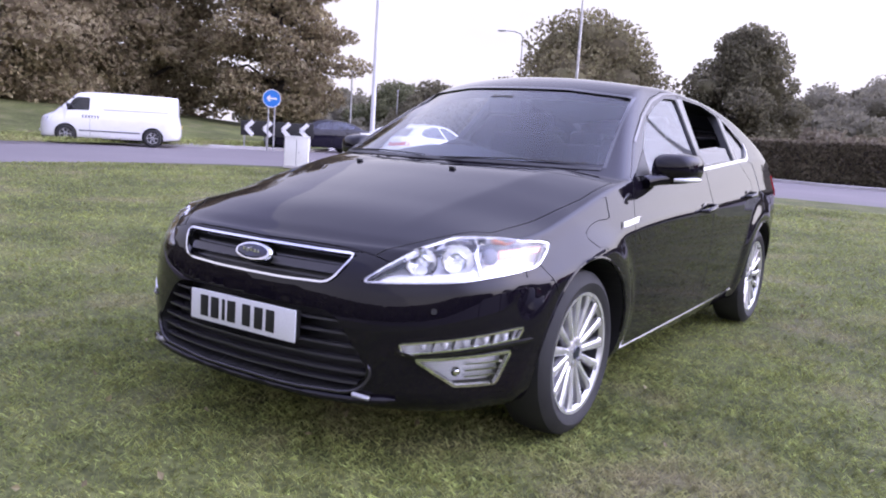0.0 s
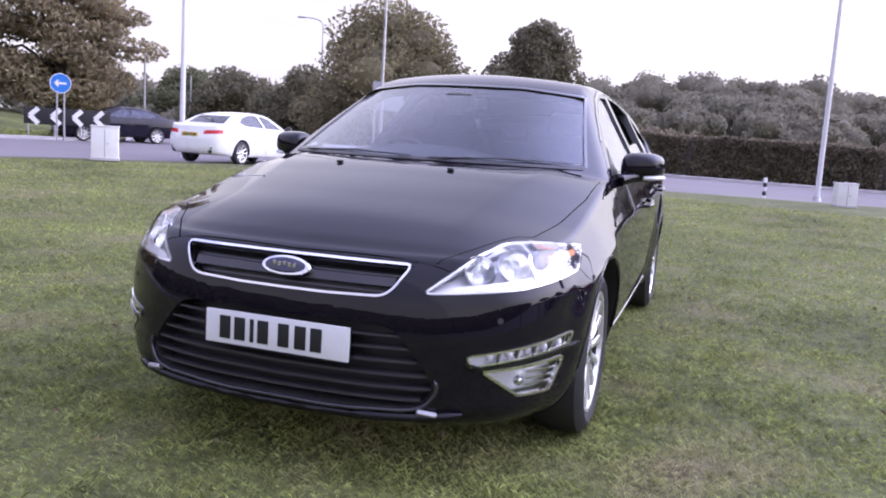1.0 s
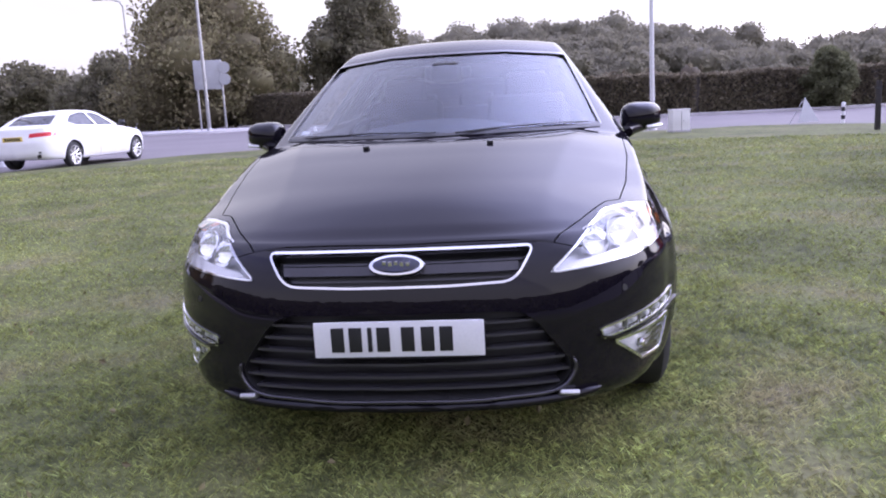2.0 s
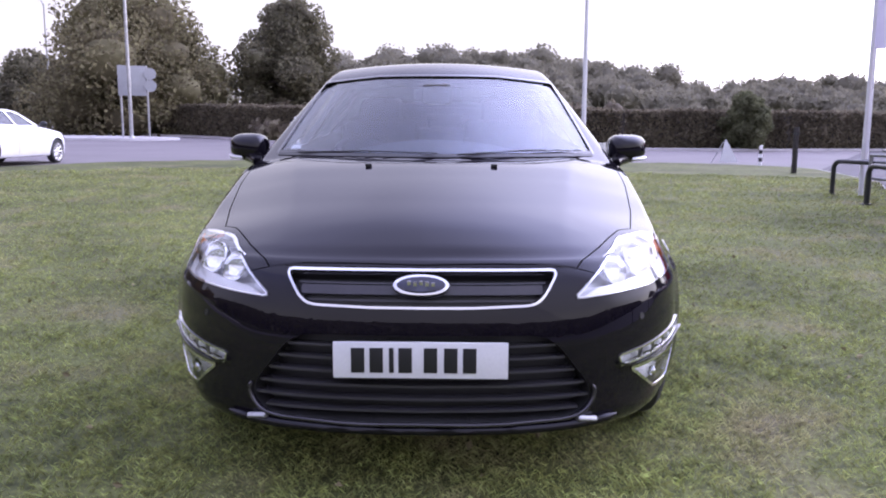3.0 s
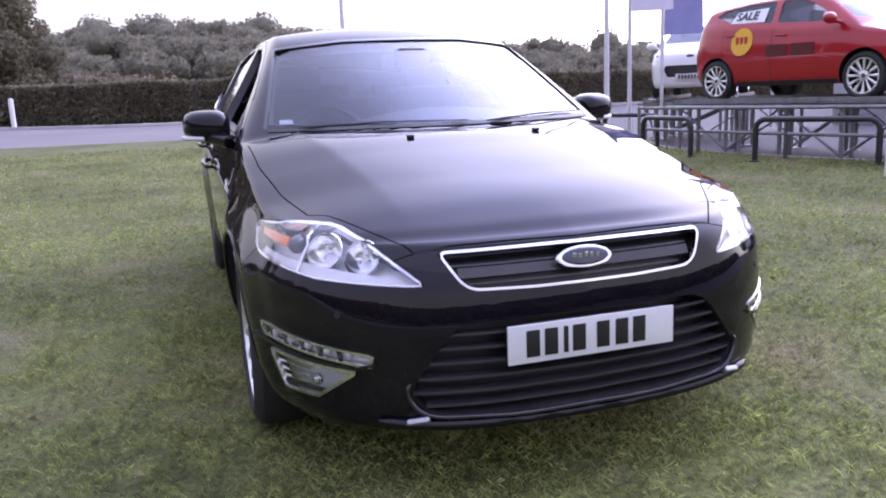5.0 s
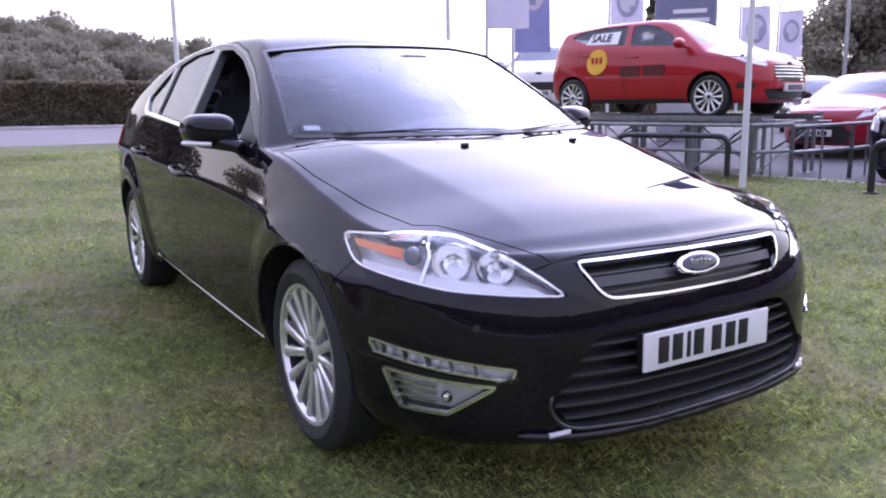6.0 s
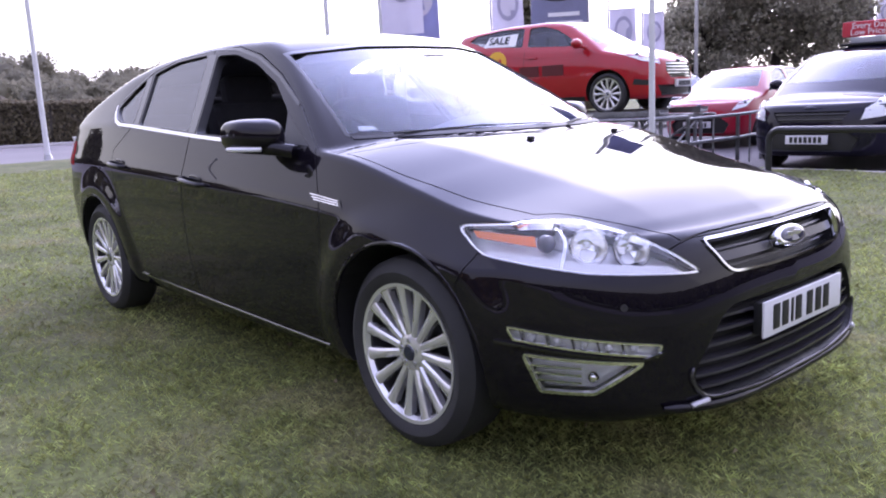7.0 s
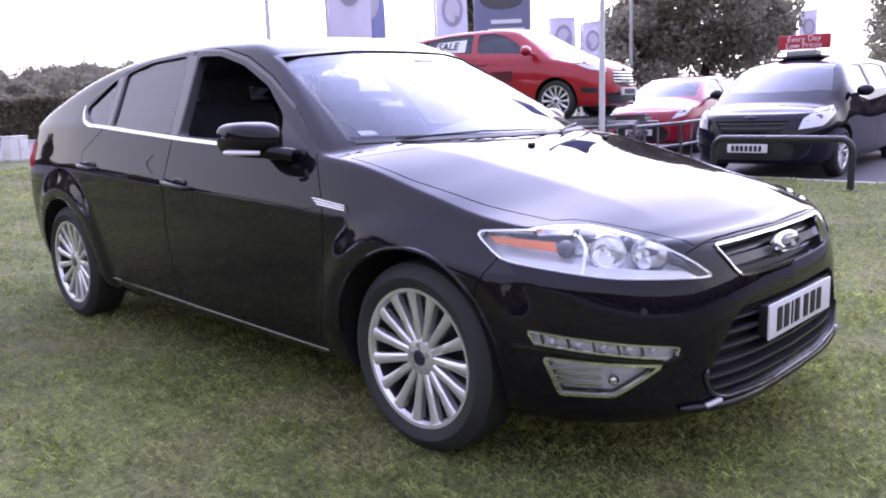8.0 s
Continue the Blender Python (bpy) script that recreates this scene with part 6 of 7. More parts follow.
for y0, y1 in ((0.72, 1.10), (1.16, 1.52)):
    q, qn = red_mini_skin.hit(Vector((-4, (y0 + y1) / 2, 0.70)), Vector((1, 0, 0)))
    part("side_lettering", box(bmesh.new(), q + qn * 0.003, (0.008, y1 - y0, 0.16)), MAROON, red_mini, "dark bars of lettering on the door")
q, qn = red_mini_skin.hit(Vector((-4, 2.0, 1.22)), Vector((1, 0, 0)))
card = part("sale_card", red_mini_skin.patch([(-2.28, 1.14), (-1.66, 1.12), (-1.68, 1.32), (-2.22, 1.30)], (0, 0, 0), SIDE[-1], UP, 0.004, 0.006, 0.08), WHITE_CARD, red_mini, "white card in the side window")
tilt = Matrix.Translation(q + qn * 0.012) @ Matrix((Vector((0, -1, 0)), qn.cross(Vector((0, -1, 0))), qn)).transposed().to_4x4()
writing("SALE", 0.19, INK, card, tilt, depth=0.006)

CITY = car_spec(3.62, 1.66, 1.50, 2.30, 0.70, 0.86, 0.92, (-0.10, 1.05), (1.0, 1.08), [(0.3, 1.36), (0.7, 1.46), (1.2, 1.50), (1.9, 1.48), (2.5, 1.40), (2.9, 1.28)], (2.88, 0.98, 0.12, 1.8), 0.66, 1.6)
build_car("display_car", CITY, pose(8.9, 11.2, STAGE, 0, 0, -44), WHITE_PAINT, "small white city car on the display stand", 2.30, 0.285, 0.19, [[(0.42, 1.03), (1.32, 1.05), (1.40, 1.38), (1.15, 1.38), (0.85, 1.30), (0.6, 1.17)], [(1.42, 1.06), (2.2, 1.12), (2.35, 1.28), (1.9, 1.38), (1.49, 1.39)]],
    [(-0.63, 1.08), (0, 1.09), (0.63, 1.08), (0.50, 1.38), (0, 1.40), (-0.50, 1.38)], None, [(0.14, 0.74), (0.34, 0.80), (0.38, 0.90), (0.20, 0.88), (0.10, 0.80)], None, [(-0.42, 0.42), (0.42, 0.42), (0.50, 0.56), (0.46, 0.64), (-0.46, 0.64), (-0.50, 0.56)], spokes=9, mirror=(0.83, 0.30, 1.06))

MPV = car_spec(4.77, 1.88, 1.66, 2.85, 0.95, 0.86, 0.96, (-0.32, 1.07), (1.04, 1.14), [(0.1, 1.42), (0.6, 1.56), (1.1, 1.63), (2.0, 1.655), (2.9, 1.62), (3.5, 1.54)], (3.72, 1.0, 0.1, 2.0), 0.64, 1.75, 0.45)
mpv, mpv_skin = build_car("dealer_car", MPV, at_land(8.75, 2.70, -88), INK_PAINT, "dark people carrier with a sale sign on its roof", 2.85, 0.325, 0.225,
    [[(0.50, 1.10), (1.50, 1.13), (1.56, 1.50), (1.25, 1.50), (0.95, 1.42), (0.70, 1.28)], [(1.60, 1.13), (2.55, 1.17), (2.60, 1.50), (2.1, 1.53), (1.66, 1.51)], [(2.65, 1.18), (3.45, 1.25), (3.40, 1.42), (2.70, 1.50)]],
    [(-0.72, 1.13), (0, 1.14), (0.72, 1.13), (0.58, 1.52), (0, 1.545), (-0.58, 1.52)], None, [(-0.06, 0.66), (0.26, 0.70), (0.48, 0.84), (0.50, 0.94), (0.22, 0.90), (0.0, 0.79)], [(-0.40, 0.64), (0.40, 0.64), (0.48, 0.77), (-0.48, 0.77)], [(-0.52, 0.27), (0.52, 0.27), (0.60, 0.42), (0.45, 0.52), (-0.45, 0.52), (-0.60, 0.42)], spokes=10, glass=TINTED, mirror=(0.93, 0.42, 1.13), grille_bars=2)
RED_HATCH = car_spec(4.03, 1.75, 1.47, 2.54, 0.85, 0.80, 0.90, (-0.05, 1.03), (1.0, 1.08), [(0.4, 1.34), (0.85, 1.43), (1.3, 1.47), (1.9, 1.46), (2.5, 1.40), (3.1, 1.28)], (3.12, 0.98, 0.12, 1.5), 0.58, 1.5)
build_car("dealer_car", RED_HATCH, at_land(11.6, 6.1, -85), CRIMSON_PAINT, "crimson hatchback parked on the forecourt", 2.54, 0.305, 0.205, MINI_WINDOWS, MINI_SCREEN, None, [(0.0, 0.66), (0.26, 0.72), (0.43, 0.85), (0.40, 0.88), (0.14, 0.80)],
    None, [(-0.48, 0.26), (0.48, 0.26), (0.56, 0.42), (0.42, 0.54), (-0.42, 0.54), (-0.56, 0.42)], spokes=8, glass=TINTED, mirror=(0.87, 0.42, 1.06), mirror_mat=BLACK_PLASTIC)
build_car("dealer_car", MPV, at_land(19.5, 12.0, -50), GREY_PAINT, "dark grey people carrier far back on the forecourt", 2.85, 0.325, 0.225, [[(0.50, 1.10), (1.50, 1.13), (1.56, 1.50), (1.25, 1.50), (0.95, 1.42), (0.70, 1.28)], [(1.60, 1.13), (2.55, 1.17), (2.60, 1.50), (2.1, 1.53), (1.66, 1.51)]],
    [(-0.72, 1.13), (0, 1.14), (0.72, 1.13), (0.58, 1.52), (0, 1.545), (-0.58, 1.52)], None, [(-0.06, 0.66), (0.26, 0.70), (0.48, 0.84), (0.50, 0.94), (0.22, 0.90), (0.0, 0.79)], [(-0.40, 0.64), (0.40, 0.64), (0.48, 0.77), (-0.48, 0.77)], None, spokes=10, glass=TINTED, mirror=(0.93, 0.42, 1.13), grille_bars=2)

SALOON = car_spec(4.90, 1.86, 1.46, 2.97, 0.83, 0.78, 0.88, (0.36, 1.0), (1.0, 1.06), [(0.9, 1.32), (1.3, 1.42), (1.8, 1.462), (2.4, 1.44), (3.0, 1.34), (3.5, 1.2)], (3.52, 1.06, 0.2, 0.52), 0.52, 1.3, deck=1.06)
SALOON_WINDOWS = [[(0.98, 1.02), (1.80, 1.03), (1.88, 1.36), (1.65, 1.365), (1.35, 1.28)], [(1.88, 1.035), (2.72, 1.06), (2.98, 1.15), (2.70, 1.30), (2.3, 1.37), (1.96, 1.37)]]
SALOON_SCREEN = [(-0.68, 1.03), (0, 1.04), (0.68, 1.03), (0.55, 1.35), (0, 1.37), (-0.55, 1.35)]
SALOON_ARGS = (2.97, 0.325, 0.235, SALOON_WINDOWS, SALOON_SCREEN, [(-0.58, 1.10), (0.58, 1.10), (0.50, 1.32), (-0.50, 1.32)], [(0.02, 0.62), (0.30, 0.66), (0.44, 0.74), (0.10, 0.72)], [(-0.30, 0.52), (0.30, 0.52), (0.32, 0.68), (-0.32, 0.68)], [(-0.45, 0.26), (0.45, 0.26), (0.5, 0.38), (-0.5, 0.38)])
white_saloon, white_skin = build_car("road_car", SALOON, at_land(-11.9, 18.9, 178), WHITE_PAINT, "white saloon waiting at the roundabout", *SALOON_ARGS, spokes=10, mirror=(0.92, 0.85, 1.06), cabin=(0.75, 3.35), mirror_mat=BLACK_PLASTIC)
for sx in (1, -1):
    poly = [(0.40, 0.80), (0.88, 0.83), (0.90, 0.93), (0.42, 0.90)]
    rr = (-1, 0, 0)
    part("tail_lamp", white_skin.patch(poly if sx < 0 else [(-a, b) for a, b in reversed(poly)], (0, 0, 0), rr, UP, 0.003, 0.012, 0.04), REDLENS, white_saloon, "red tail lamp")
part("rear_diffuser", white_skin.patch([(-0.62, 0.30), (0.62, 0.30), (0.66, 0.46), (-0.66, 0.46)], (0, 0, 0), (-1, 0, 0), UP, 0.004, 0.01, 0.06), BLACK_PLASTIC, white_saloon)
build_car("road_car", SALOON, at_land(-23.2, 22.6, -27), INK_PAINT, "dark saloon passing on the roundabout", *SALOON_ARGS, spokes=8, mirror=(0.92, 0.85, 1.06), cabin=(0.75, 3.35))

VAN = car_spec(4.86, 1.97, 2.0, 2.93, 0.93, 0.95, 1.05, (-0.38, 1.22), (1.20, 1.25), [(0.0, 1.72), (0.4, 1.83), (0.8, 1.87), (2.0, 1.89), (3.6, 1.87), (3.95, 1.85)], (3.90, 1.0, 0.02, 8.0), 0.92, 4.2, 0.25, deck=1.25, roof_crown=0.04)
van, van_skin = build_car("road_van", VAN, at_land(-25.9, 14.3, -40), WHITE_PAINT, "white panel van driving round the roundabout", 2.93, 0.33, 0.20, [[(0.02, 1.18), (0.78, 1.21), (0.80, 1.66), (0.40, 1.67), (0.22, 1.55)]],
    [(-0.80, 1.27), (0, 1.28), (0.80, 1.27), (0.70, 1.65), (0, 1.68), (-0.70, 1.65)], None, [(0.10, 0.72), (0.38, 0.78), (0.44, 0.98), (0.16, 0.93)], [(-0.40, 0.66), (0.40, 0.66), (0.44, 0.80), (-0.44, 0.80)], [(-0.5, 0.30), (0.5, 0.30), (0.55, 0.45), (-0.55, 0.45)], spokes=6, wheel_mat=STEEL, category="van", mirror=(0.98, 0.12, 1.35), cabin=(0.0, 1.0), mirror_mat=BLACK_PLASTIC, grille_bars=2)
for sx in (1, -1):
    part("lower_trim", van_skin.strip(along([(0.45, 0.48), (2.5, 0.48)], sx), (0, 0, 0), SIDE[sx], UP, 0.05, 0.006, 0.012, 20), GREY_TRIM, van)
    part("side_panel_line", van_skin.strip(along([(1.25, 1.25), (3.6, 1.28)], sx), (0, 0, 0), SIDE[sx], UP, 0.02, 0.002, 0.004, 20), GREY_TRIM, van)
    for k in range(6):
        part("van_lettering", van_skin.strip(along([(0.55 + 0.10 * k, 0.98), (0.60 + 0.10 * k, 0.98)], sx), (0, 0, 0), SIDE[sx], UP, 0.10, 0.003, 0.006, 4), GREY_TRIM, van)

# sale sign on the people carrier's roof
p, n = mpv_skin.hit(Vector((0.0, 0.95, 5)), Vector((0, 0, -1)))
sign = thing("roof_sign", mpv.matrix_basis @ pose(p.x, p.y, p.z + 0.002), "red roof sign with white words on a black base", "roof sign")
part("base", box(bmesh.new(), (0, 0.10, 0.018), (0.62, 0.46, 0.036), 0.012), BLACK_PLASTIC, sign)
part("foot", box(bmesh.new(), (0, 0.10, 0.075), (0.42, 0.30, 0.08), 0.02), SIGN_GREY, sign)
part("board", box(bmesh.new(), (0, 0.10, 0.235), (0.74, 0.05, 0.21), 0.02, seg=3), SIGN_RED, sign)
writing("Every Day", 0.115, SIGN_WHITE, sign, pose(0, 0.072, 0.278, 90, 0, 0), depth=0.003)
writing("Low Prices", 0.115, SIGN_WHITE, sign, pose(0, 0.072, 0.186, 90, 0, 0), depth=0.003)


# ---- poles, signs, flags and street furniture ----
def ground_at(x, y, base=0.0):
    return float(gz(x, y)) + base


def make_pole(name, x, y, height, r0, r1, label, category="flagpole", mat=POLE_WHITE, base=0.0, lamp=None, m=None):
    z = ground_at(x, y, base)
    root = thing(name, pose(x, y, z), label, category)
    bm = bmesh.new()
    n = 7
    pipe(bm, [(0, 0, height * i / (n - 1)) for i in range(n)], [r0 + (r1 - r0) * i / (n - 1) for i in range(n)], 14)
    part("shaft", bm, mat, root)
    part("foot", rod(bmesh.new(), (0, 0, -0.02), (0, 0, 0.12), r0 * 1.7, r0 * 1.25, 14), STEEL, root)
    if lamp:
        dx, dy, reach = lamp
        bm = bmesh.new()
        pipe(bm, [(0, 0, height - 0.1), (dx * reach * 0.12, dy * reach * 0.12, height + 0.25), (dx * reach * 0.5, dy * reach * 0.5, height + 0.42), (dx * reach, dy * reach, height + 0.45)], [r1, r1 * 0.9, r1 * 0.7, r1 * 0.6], 8)
        part("bracket", bm, mat, root)
        a = math.degrees(math.atan2(dy, dx))
        bm = box(bmesh.new(), (0, 0, 0), (0.7, 0.26, 0.12), 0.05, seg=3)
        part("lantern", bm, SIGN_GREY, root, m=pose(dx * (reach + 0.2), dy * (reach + 0.2), height + 0.45, 0, 0, a))
    else:
        bm = bmesh.new()
        bmesh.ops.create_uvsphere(bm, u_segments=12, v_segments=8, radius=r1 * 1.6, matrix=Matrix.Translation((0, 0, height)))
        part("cap", bm, mat, root)
    return root


make_pole("flagpole", -14.5, 17.8, 8.5, 0.085, 0.05, "tall white pole at the edge of the lawn", base=-DROP)
make_pole("flagpole", 3.95, 21.9, 9.0, 0.075, 0.045, "tall white flagpole at the far edge of the lawn")
make_pole("flagpole", 10.3, 17.2, 10.0, 0.075, 0.045, "tall white flagpole beside the display cars", base=-DROP)
make_pole("lamp_post", -16.9, 38.4, 10.5, 0.10, 0.06, "tall grey lighting column on the traffic island", "lamp post", STEEL, 0.02)
make_pole("lamp_post", -29.5, 55.0, 9.0, 0.10, 0.06, "distant street lamp with a curved arm", "lamp post", STEEL, -DROP, (-0.9, -0.3, 1.6))
make_pole("lamp_post", -30.5, 35.5, 4.5, 0.07, 0.05, "distant lighting column beyond the junction", "lamp post", STEEL, -DROP)
make_pole("lamp_post", -47, 62, 5.0, 0.10, 0.06, "distant lighting column beyond the junction", "lamp post", STEEL, -DROP)
make_pole("lamp_post", 27.0, 16.0, 9.0, 0.09, 0.06, "grey lighting column on the forecourt", "lamp post", STEEL, -DROP)
for px, py in ((-52, 70), (-50, 73), (-41, 63), (-57, 75)):
    make_pole("sign_post", px, py, 3.2, 0.05, 0.05, "thin post at the far junction", "post", STEEL, -DROP)


def cloth(width, height, wave, seed, skew=0.0, n=14, k=20):
    """A hanging flag: a thin double sheet with folds, from its hoist along +x, its foot at z 0."""
    rng = np.random.default_rng(seed)
    ph = rng.uniform(0, 6.28, 3)
    bm = bmesh.new()
    rows = []
    for j in range(k + 1):
        v = j / k
        row = []
        for i in range(n + 1):
            u = i / n
            y = wave * u * (math.sin(5.2 * u + 2.4 * v + ph[0]) + 0.5 * math.sin(9 * u - 3 * v + ph[1]))
            row.append(bm.verts.new((width * u * (1 - 0.06 * v) + skew * v, y, height * v - 0.05 * width * u * math.sin(3 * v + ph[2]))))
        rows.append(row)
    faces = [bm.faces.new((rows[j][i], rows[j][i + 1], rows[j + 1][i + 1], rows[j + 1][i])) for j in range(k) for i in range(n)]
    bmesh.ops.solidify(bm, geom=faces, thickness=0.006)
    return bm, (lambda u, v: wave * u * (math.sin(5.2 * u + 2.4 * v + ph[0]) + 0.5 * math.sin(9 * u - 3 * v + ph[1])))


def make_flag(x, y, foot, height, width, turn, mat, device, seed, label, pole_top, wave=0.06, pole=True, mark=None):
    """A banner on its own slim pole with a plain device on it."""
    z = ground_at(x, y)
    root = thing("banner_flag", pose(x, y, z, 0, 0, turn), label, "flag", "dealer flags")
    if pole:
        part("pole", rod(bmesh.new(), (0, 0, 0), (0, 0, pole_top), 0.04, 0.028, 12), POLE_WHITE, root)
    bm, fold = cloth(width, height, wave, seed)
    bmesh.ops.translate(bm, verts=bm.verts, vec=(0.035, 0, foot))
    part("cloth", bm, mat, root)
    part("spar", rod(bmesh.new(), (0, 0, foot + height), (width, 0, foot + height), 0.012, sides=8), POLE_WHITE, root)
    if device:
        for size, dm, lift in ((1.0, device, 0.012), (0.72, mark or mat, 0.016)):
            bm = bmesh.new()
            for sgn in (1, -1):
                ring = []
                u0, v0 = 0.5, 0.56
                c = bm.verts.new((0.035 + width * u0, fold(u0, v0) - sgn * lift, foot + height * v0))
                for a in range(28):
                    uu = u0 + 0.33 * size * math.cos(2 * math.pi * a / 28)
                    vv = v0 + (0.40 * width / height * 1.25) * size * math.sin(2 * math.pi * a / 28)
                    ring.append(bm.verts.new((0.035 + width * uu, fold(uu, vv) - sgn * lift, foot + height * vv)))
                for a in range(28):
                    bm.faces.new((c, ring[a], ring[(a + 1) % 28]))
            part("device", bm, dm, root, "plain oval device")
    return root


make_flag(6.68, 10.0, 2.34, 1.7, 0.85, -62, FLAG_WHITE, FLAG_DEVICE, 51, "pale banner with a shield-like oval hanging from a white pole", 4.0, mark=FLAG_WHITE)
make_flag(8.0, 11.0, 1.98, 2.1, 0.72, -40, FLAG_BLUE, FLAG_WHITE, 52, "blue banner with a pale oval hanging from a white pole", 4.2, mark=FLAG_BLUE)
make_flag(11.3, 11.8, 2.15, 1.9, 0.75, -45, FLAG_WHITE, FLAG_DEVICE, 53, "pale banner behind the display cars", 4.3, mark=FLAG_WHITE)
make_flag(16.3, 12.2, 2.0, 1.3, 0.75, -52, FLAG_WHITE, FLAG_DEVICE, 54, "pale banner at the back of the forecourt", 3.6, mark=FLAG_WHITE)
make_flag(17.6, 12.0, 2.0, 1.2, 0.6, -54, FLAG_WHITE, FLAG_DEVICE, 55, "pale banner at the back of the forecourt", 3.4, mark=FLAG_WHITE)
make_flag(6.15, 3.85, 2.85, 0.9, 0.42, -57, FLAG_BLUE, None, 56, "small blue pennant high on a white pole", 4.4)
make_flag(37.0, 14.0, 3.0, 1.8, 0.8, -70, FLAG_WHITE, FLAG_DEVICE, 57, "pale banner at the far end of the forecourt", 5.0, mark=FLAG_WHITE)
make_flag(38.2, 13.5, 3.0, 1.8, 0.8, -70, FLAG_WHITE, FLAG_DEVICE, 58, "pale banner at the far end of the forecourt", 5.0, mark=FLAG_WHITE)

# dealer's totem
tz = ground_at(14.1, 12.1, -DROP)
totem = thing("totem_sign", pose(14.1, 12.1, tz, 0, 0, -50), "tall navy totem sign of the dealer", "totem sign")
part("panel", box(bmesh.new(), (0, 0, 2.65), (1.45, 0.24, 3.1), 0.03), NAVY_PANEL, totem)
part("plinth", box(bmesh.new(), (0, 0, 0.55), (1.2, 0.2, 1.1), 0.02), SIGN_GREY, totem)
part("edge_trim", box(bmesh.new(), (0.745, 0, 2.65), (0.05, 0.26, 3.14), 0.01), SIGN_GREY, totem)
bm = bmesh.new()
lathe(bm, [(0.0001, 0.02), (1.0, 0.02), (1.0, -0.02), (0.0001, -0.02)], "y", 40, False)
bmesh.ops.transform(bm, matrix=Matrix.Translation((0, -0.125, 3.75)) @ Matrix.Diagonal((0.55, 1, 0.22, 1)), verts=bm.verts)
part("oval", bm, BADGE_BLUE, totem, "plain blue oval")
for k, (w, zz) in enumerate(((0.8, 3.2), (0.95, 2.98), (0.6, 2.7))):
    part("lettering_bar", box(bmesh.new(), (0.12, -0.128, zz), (w, 0.014, 0.10)), SIGN_WHITE, totem)


# direction sign seen from behind, on two posts
sz = ground_at(-17.6, 39.2, 0.02)
dsign = thing("direction_sign", pose(-17.2, 39.4, sz, 0, 0, 24), "grey back of a road sign on two posts", "road sign")
for dx in (-0.52, 0.80):
    part("post", rod(bmesh.new(), (dx, 0, 0), (dx, 0, 3.75), 0.055, sides=12), STEEL, dsign)
part("board", box(bmesh.new(), (0.05, -0.08, 2.95), (1.40, 0.05, 1.55), 0.02), SIGN_GREY, dsign)
for zz in (2.5, 3.4):
    part("rail", box(bmesh.new(), (0.05, -0.045, zz), (1.3, 0.03, 0.06)), STEEL, dsign)
for zz in (3.32, 2.70):
    part("round_sign", rod(bmesh.new(), (0.95, -0.12, zz), (0.95, -0.16, zz), 0.31, sides=32), SIGN_GREY, dsign)

# blue keep-left roundel
rz = ground_at(-21.8, 20.4, 0.05)
rsign = thing("arrow_sign", pose(-21.8, 20.4, rz - 0.12, 0, 0, 46), "round blue arrow sign on a grey post", "road sign")
for dx in (-0.12, 0.12):
    part("post", rod(bmesh.new(), (dx, 0, 0), (dx, 0, 2.2), 0.035, sides=10), STEEL, rsign)
part("disc", rod(bmesh.new(), (0, -0.07, 2.1), (0, -0.04, 2.1), 0.36, sides=40), SIGN_BLUE, rsign)
part("border", lathe(bmesh.new(), [(0.36, -0.072), (0.36, -0.085), (0.335, -0.085), (0.335, -0.072)], "y", 40), SIGN_WHITE, rsign, m=pose(0, 0, 2.1))
bm = bmesh.new()
box(bm, (0.03, -0.08, 2.1), (0.34, 0.012, 0.07))
box(bm, (-0.13, -0.08, 2.15), (0.17, 0.012, 0.06), rot=pose(0, 0, 0, 0, -45, 0))
box(bm, (-0.13, -0.08, 2.05), (0.17, 0.012, 0.06), rot=pose(0, 0, 0, 0, 45, 0))
part("arrow", bm, SIGN_WHITE, rsign)

# black and white chevron board
cz = ground_at(-22.0, 21.2, 0.05)
chev = thing("chevron_board", pose(-23.4, 20.6, cz, 0, 0, 44), "black and white chevron board on short posts", "chevron board")
part("board", box(bmesh.new(), (1.25, 0, 0.75), (3.0, 0.05, 0.62), 0.01), INK, chev)
for k in range(4):
    bm = bmesh.new()
    box(bm, (0.1 + 0.75 * k, -0.03, 0.89), (0.42, 0.012, 0.17), rot=pose(0, 0, 0, 0, -45, 0))
    box(bm, (0.1 + 0.75 * k, -0.03, 0.61), (0.42, 0.012, 0.17), rot=pose(0, 0, 0, 0, 45, 0))
    part("chevron", bm, SIGN_WHITE, chev)
for dx in (-0.1, 0.8, 1.7, 2.6):
    part("post", rod(bmesh.new(), (dx, 0.04, 0), (dx, 0.04, 0.9), 0.035, sides=10), STEEL, chev)


def make_cabinet(x, y, w, d, h, turn, label, base=0.0):
    root = thing("utility_cabinet", pose(x, y, ground_at(x, y, base), 0, 0, turn), label, "cabinet")
    part("body", box(bmesh.new(), (0, 0, h / 2), (w, d, h), 0.015), CABINET_WHITE, root)
    part("lid", box(bmesh.new(), (0, 0, h + 0.012), (w + 0.03, d + 0.03, 0.03), 0.01), CABINET_WHITE, root)
    part("plinth", box(bmesh.new(), (0, 0, 0.02), (w + 0.04, d + 0.04, 0.06), 0.008), CONCRETE, root)
    part("door_line", box(bmesh.new(), (0, -d / 2 - 0.001, h / 2), (0.012, 0.004, h * 0.84)), GREY_TRIM, root)
    part("lock", rod(bmesh.new(), (0.06, -d / 2 - 0.012, h * 0.5), (0.06, -d / 2, h * 0.5), 0.018, sides=12), STEEL, root)
    return root


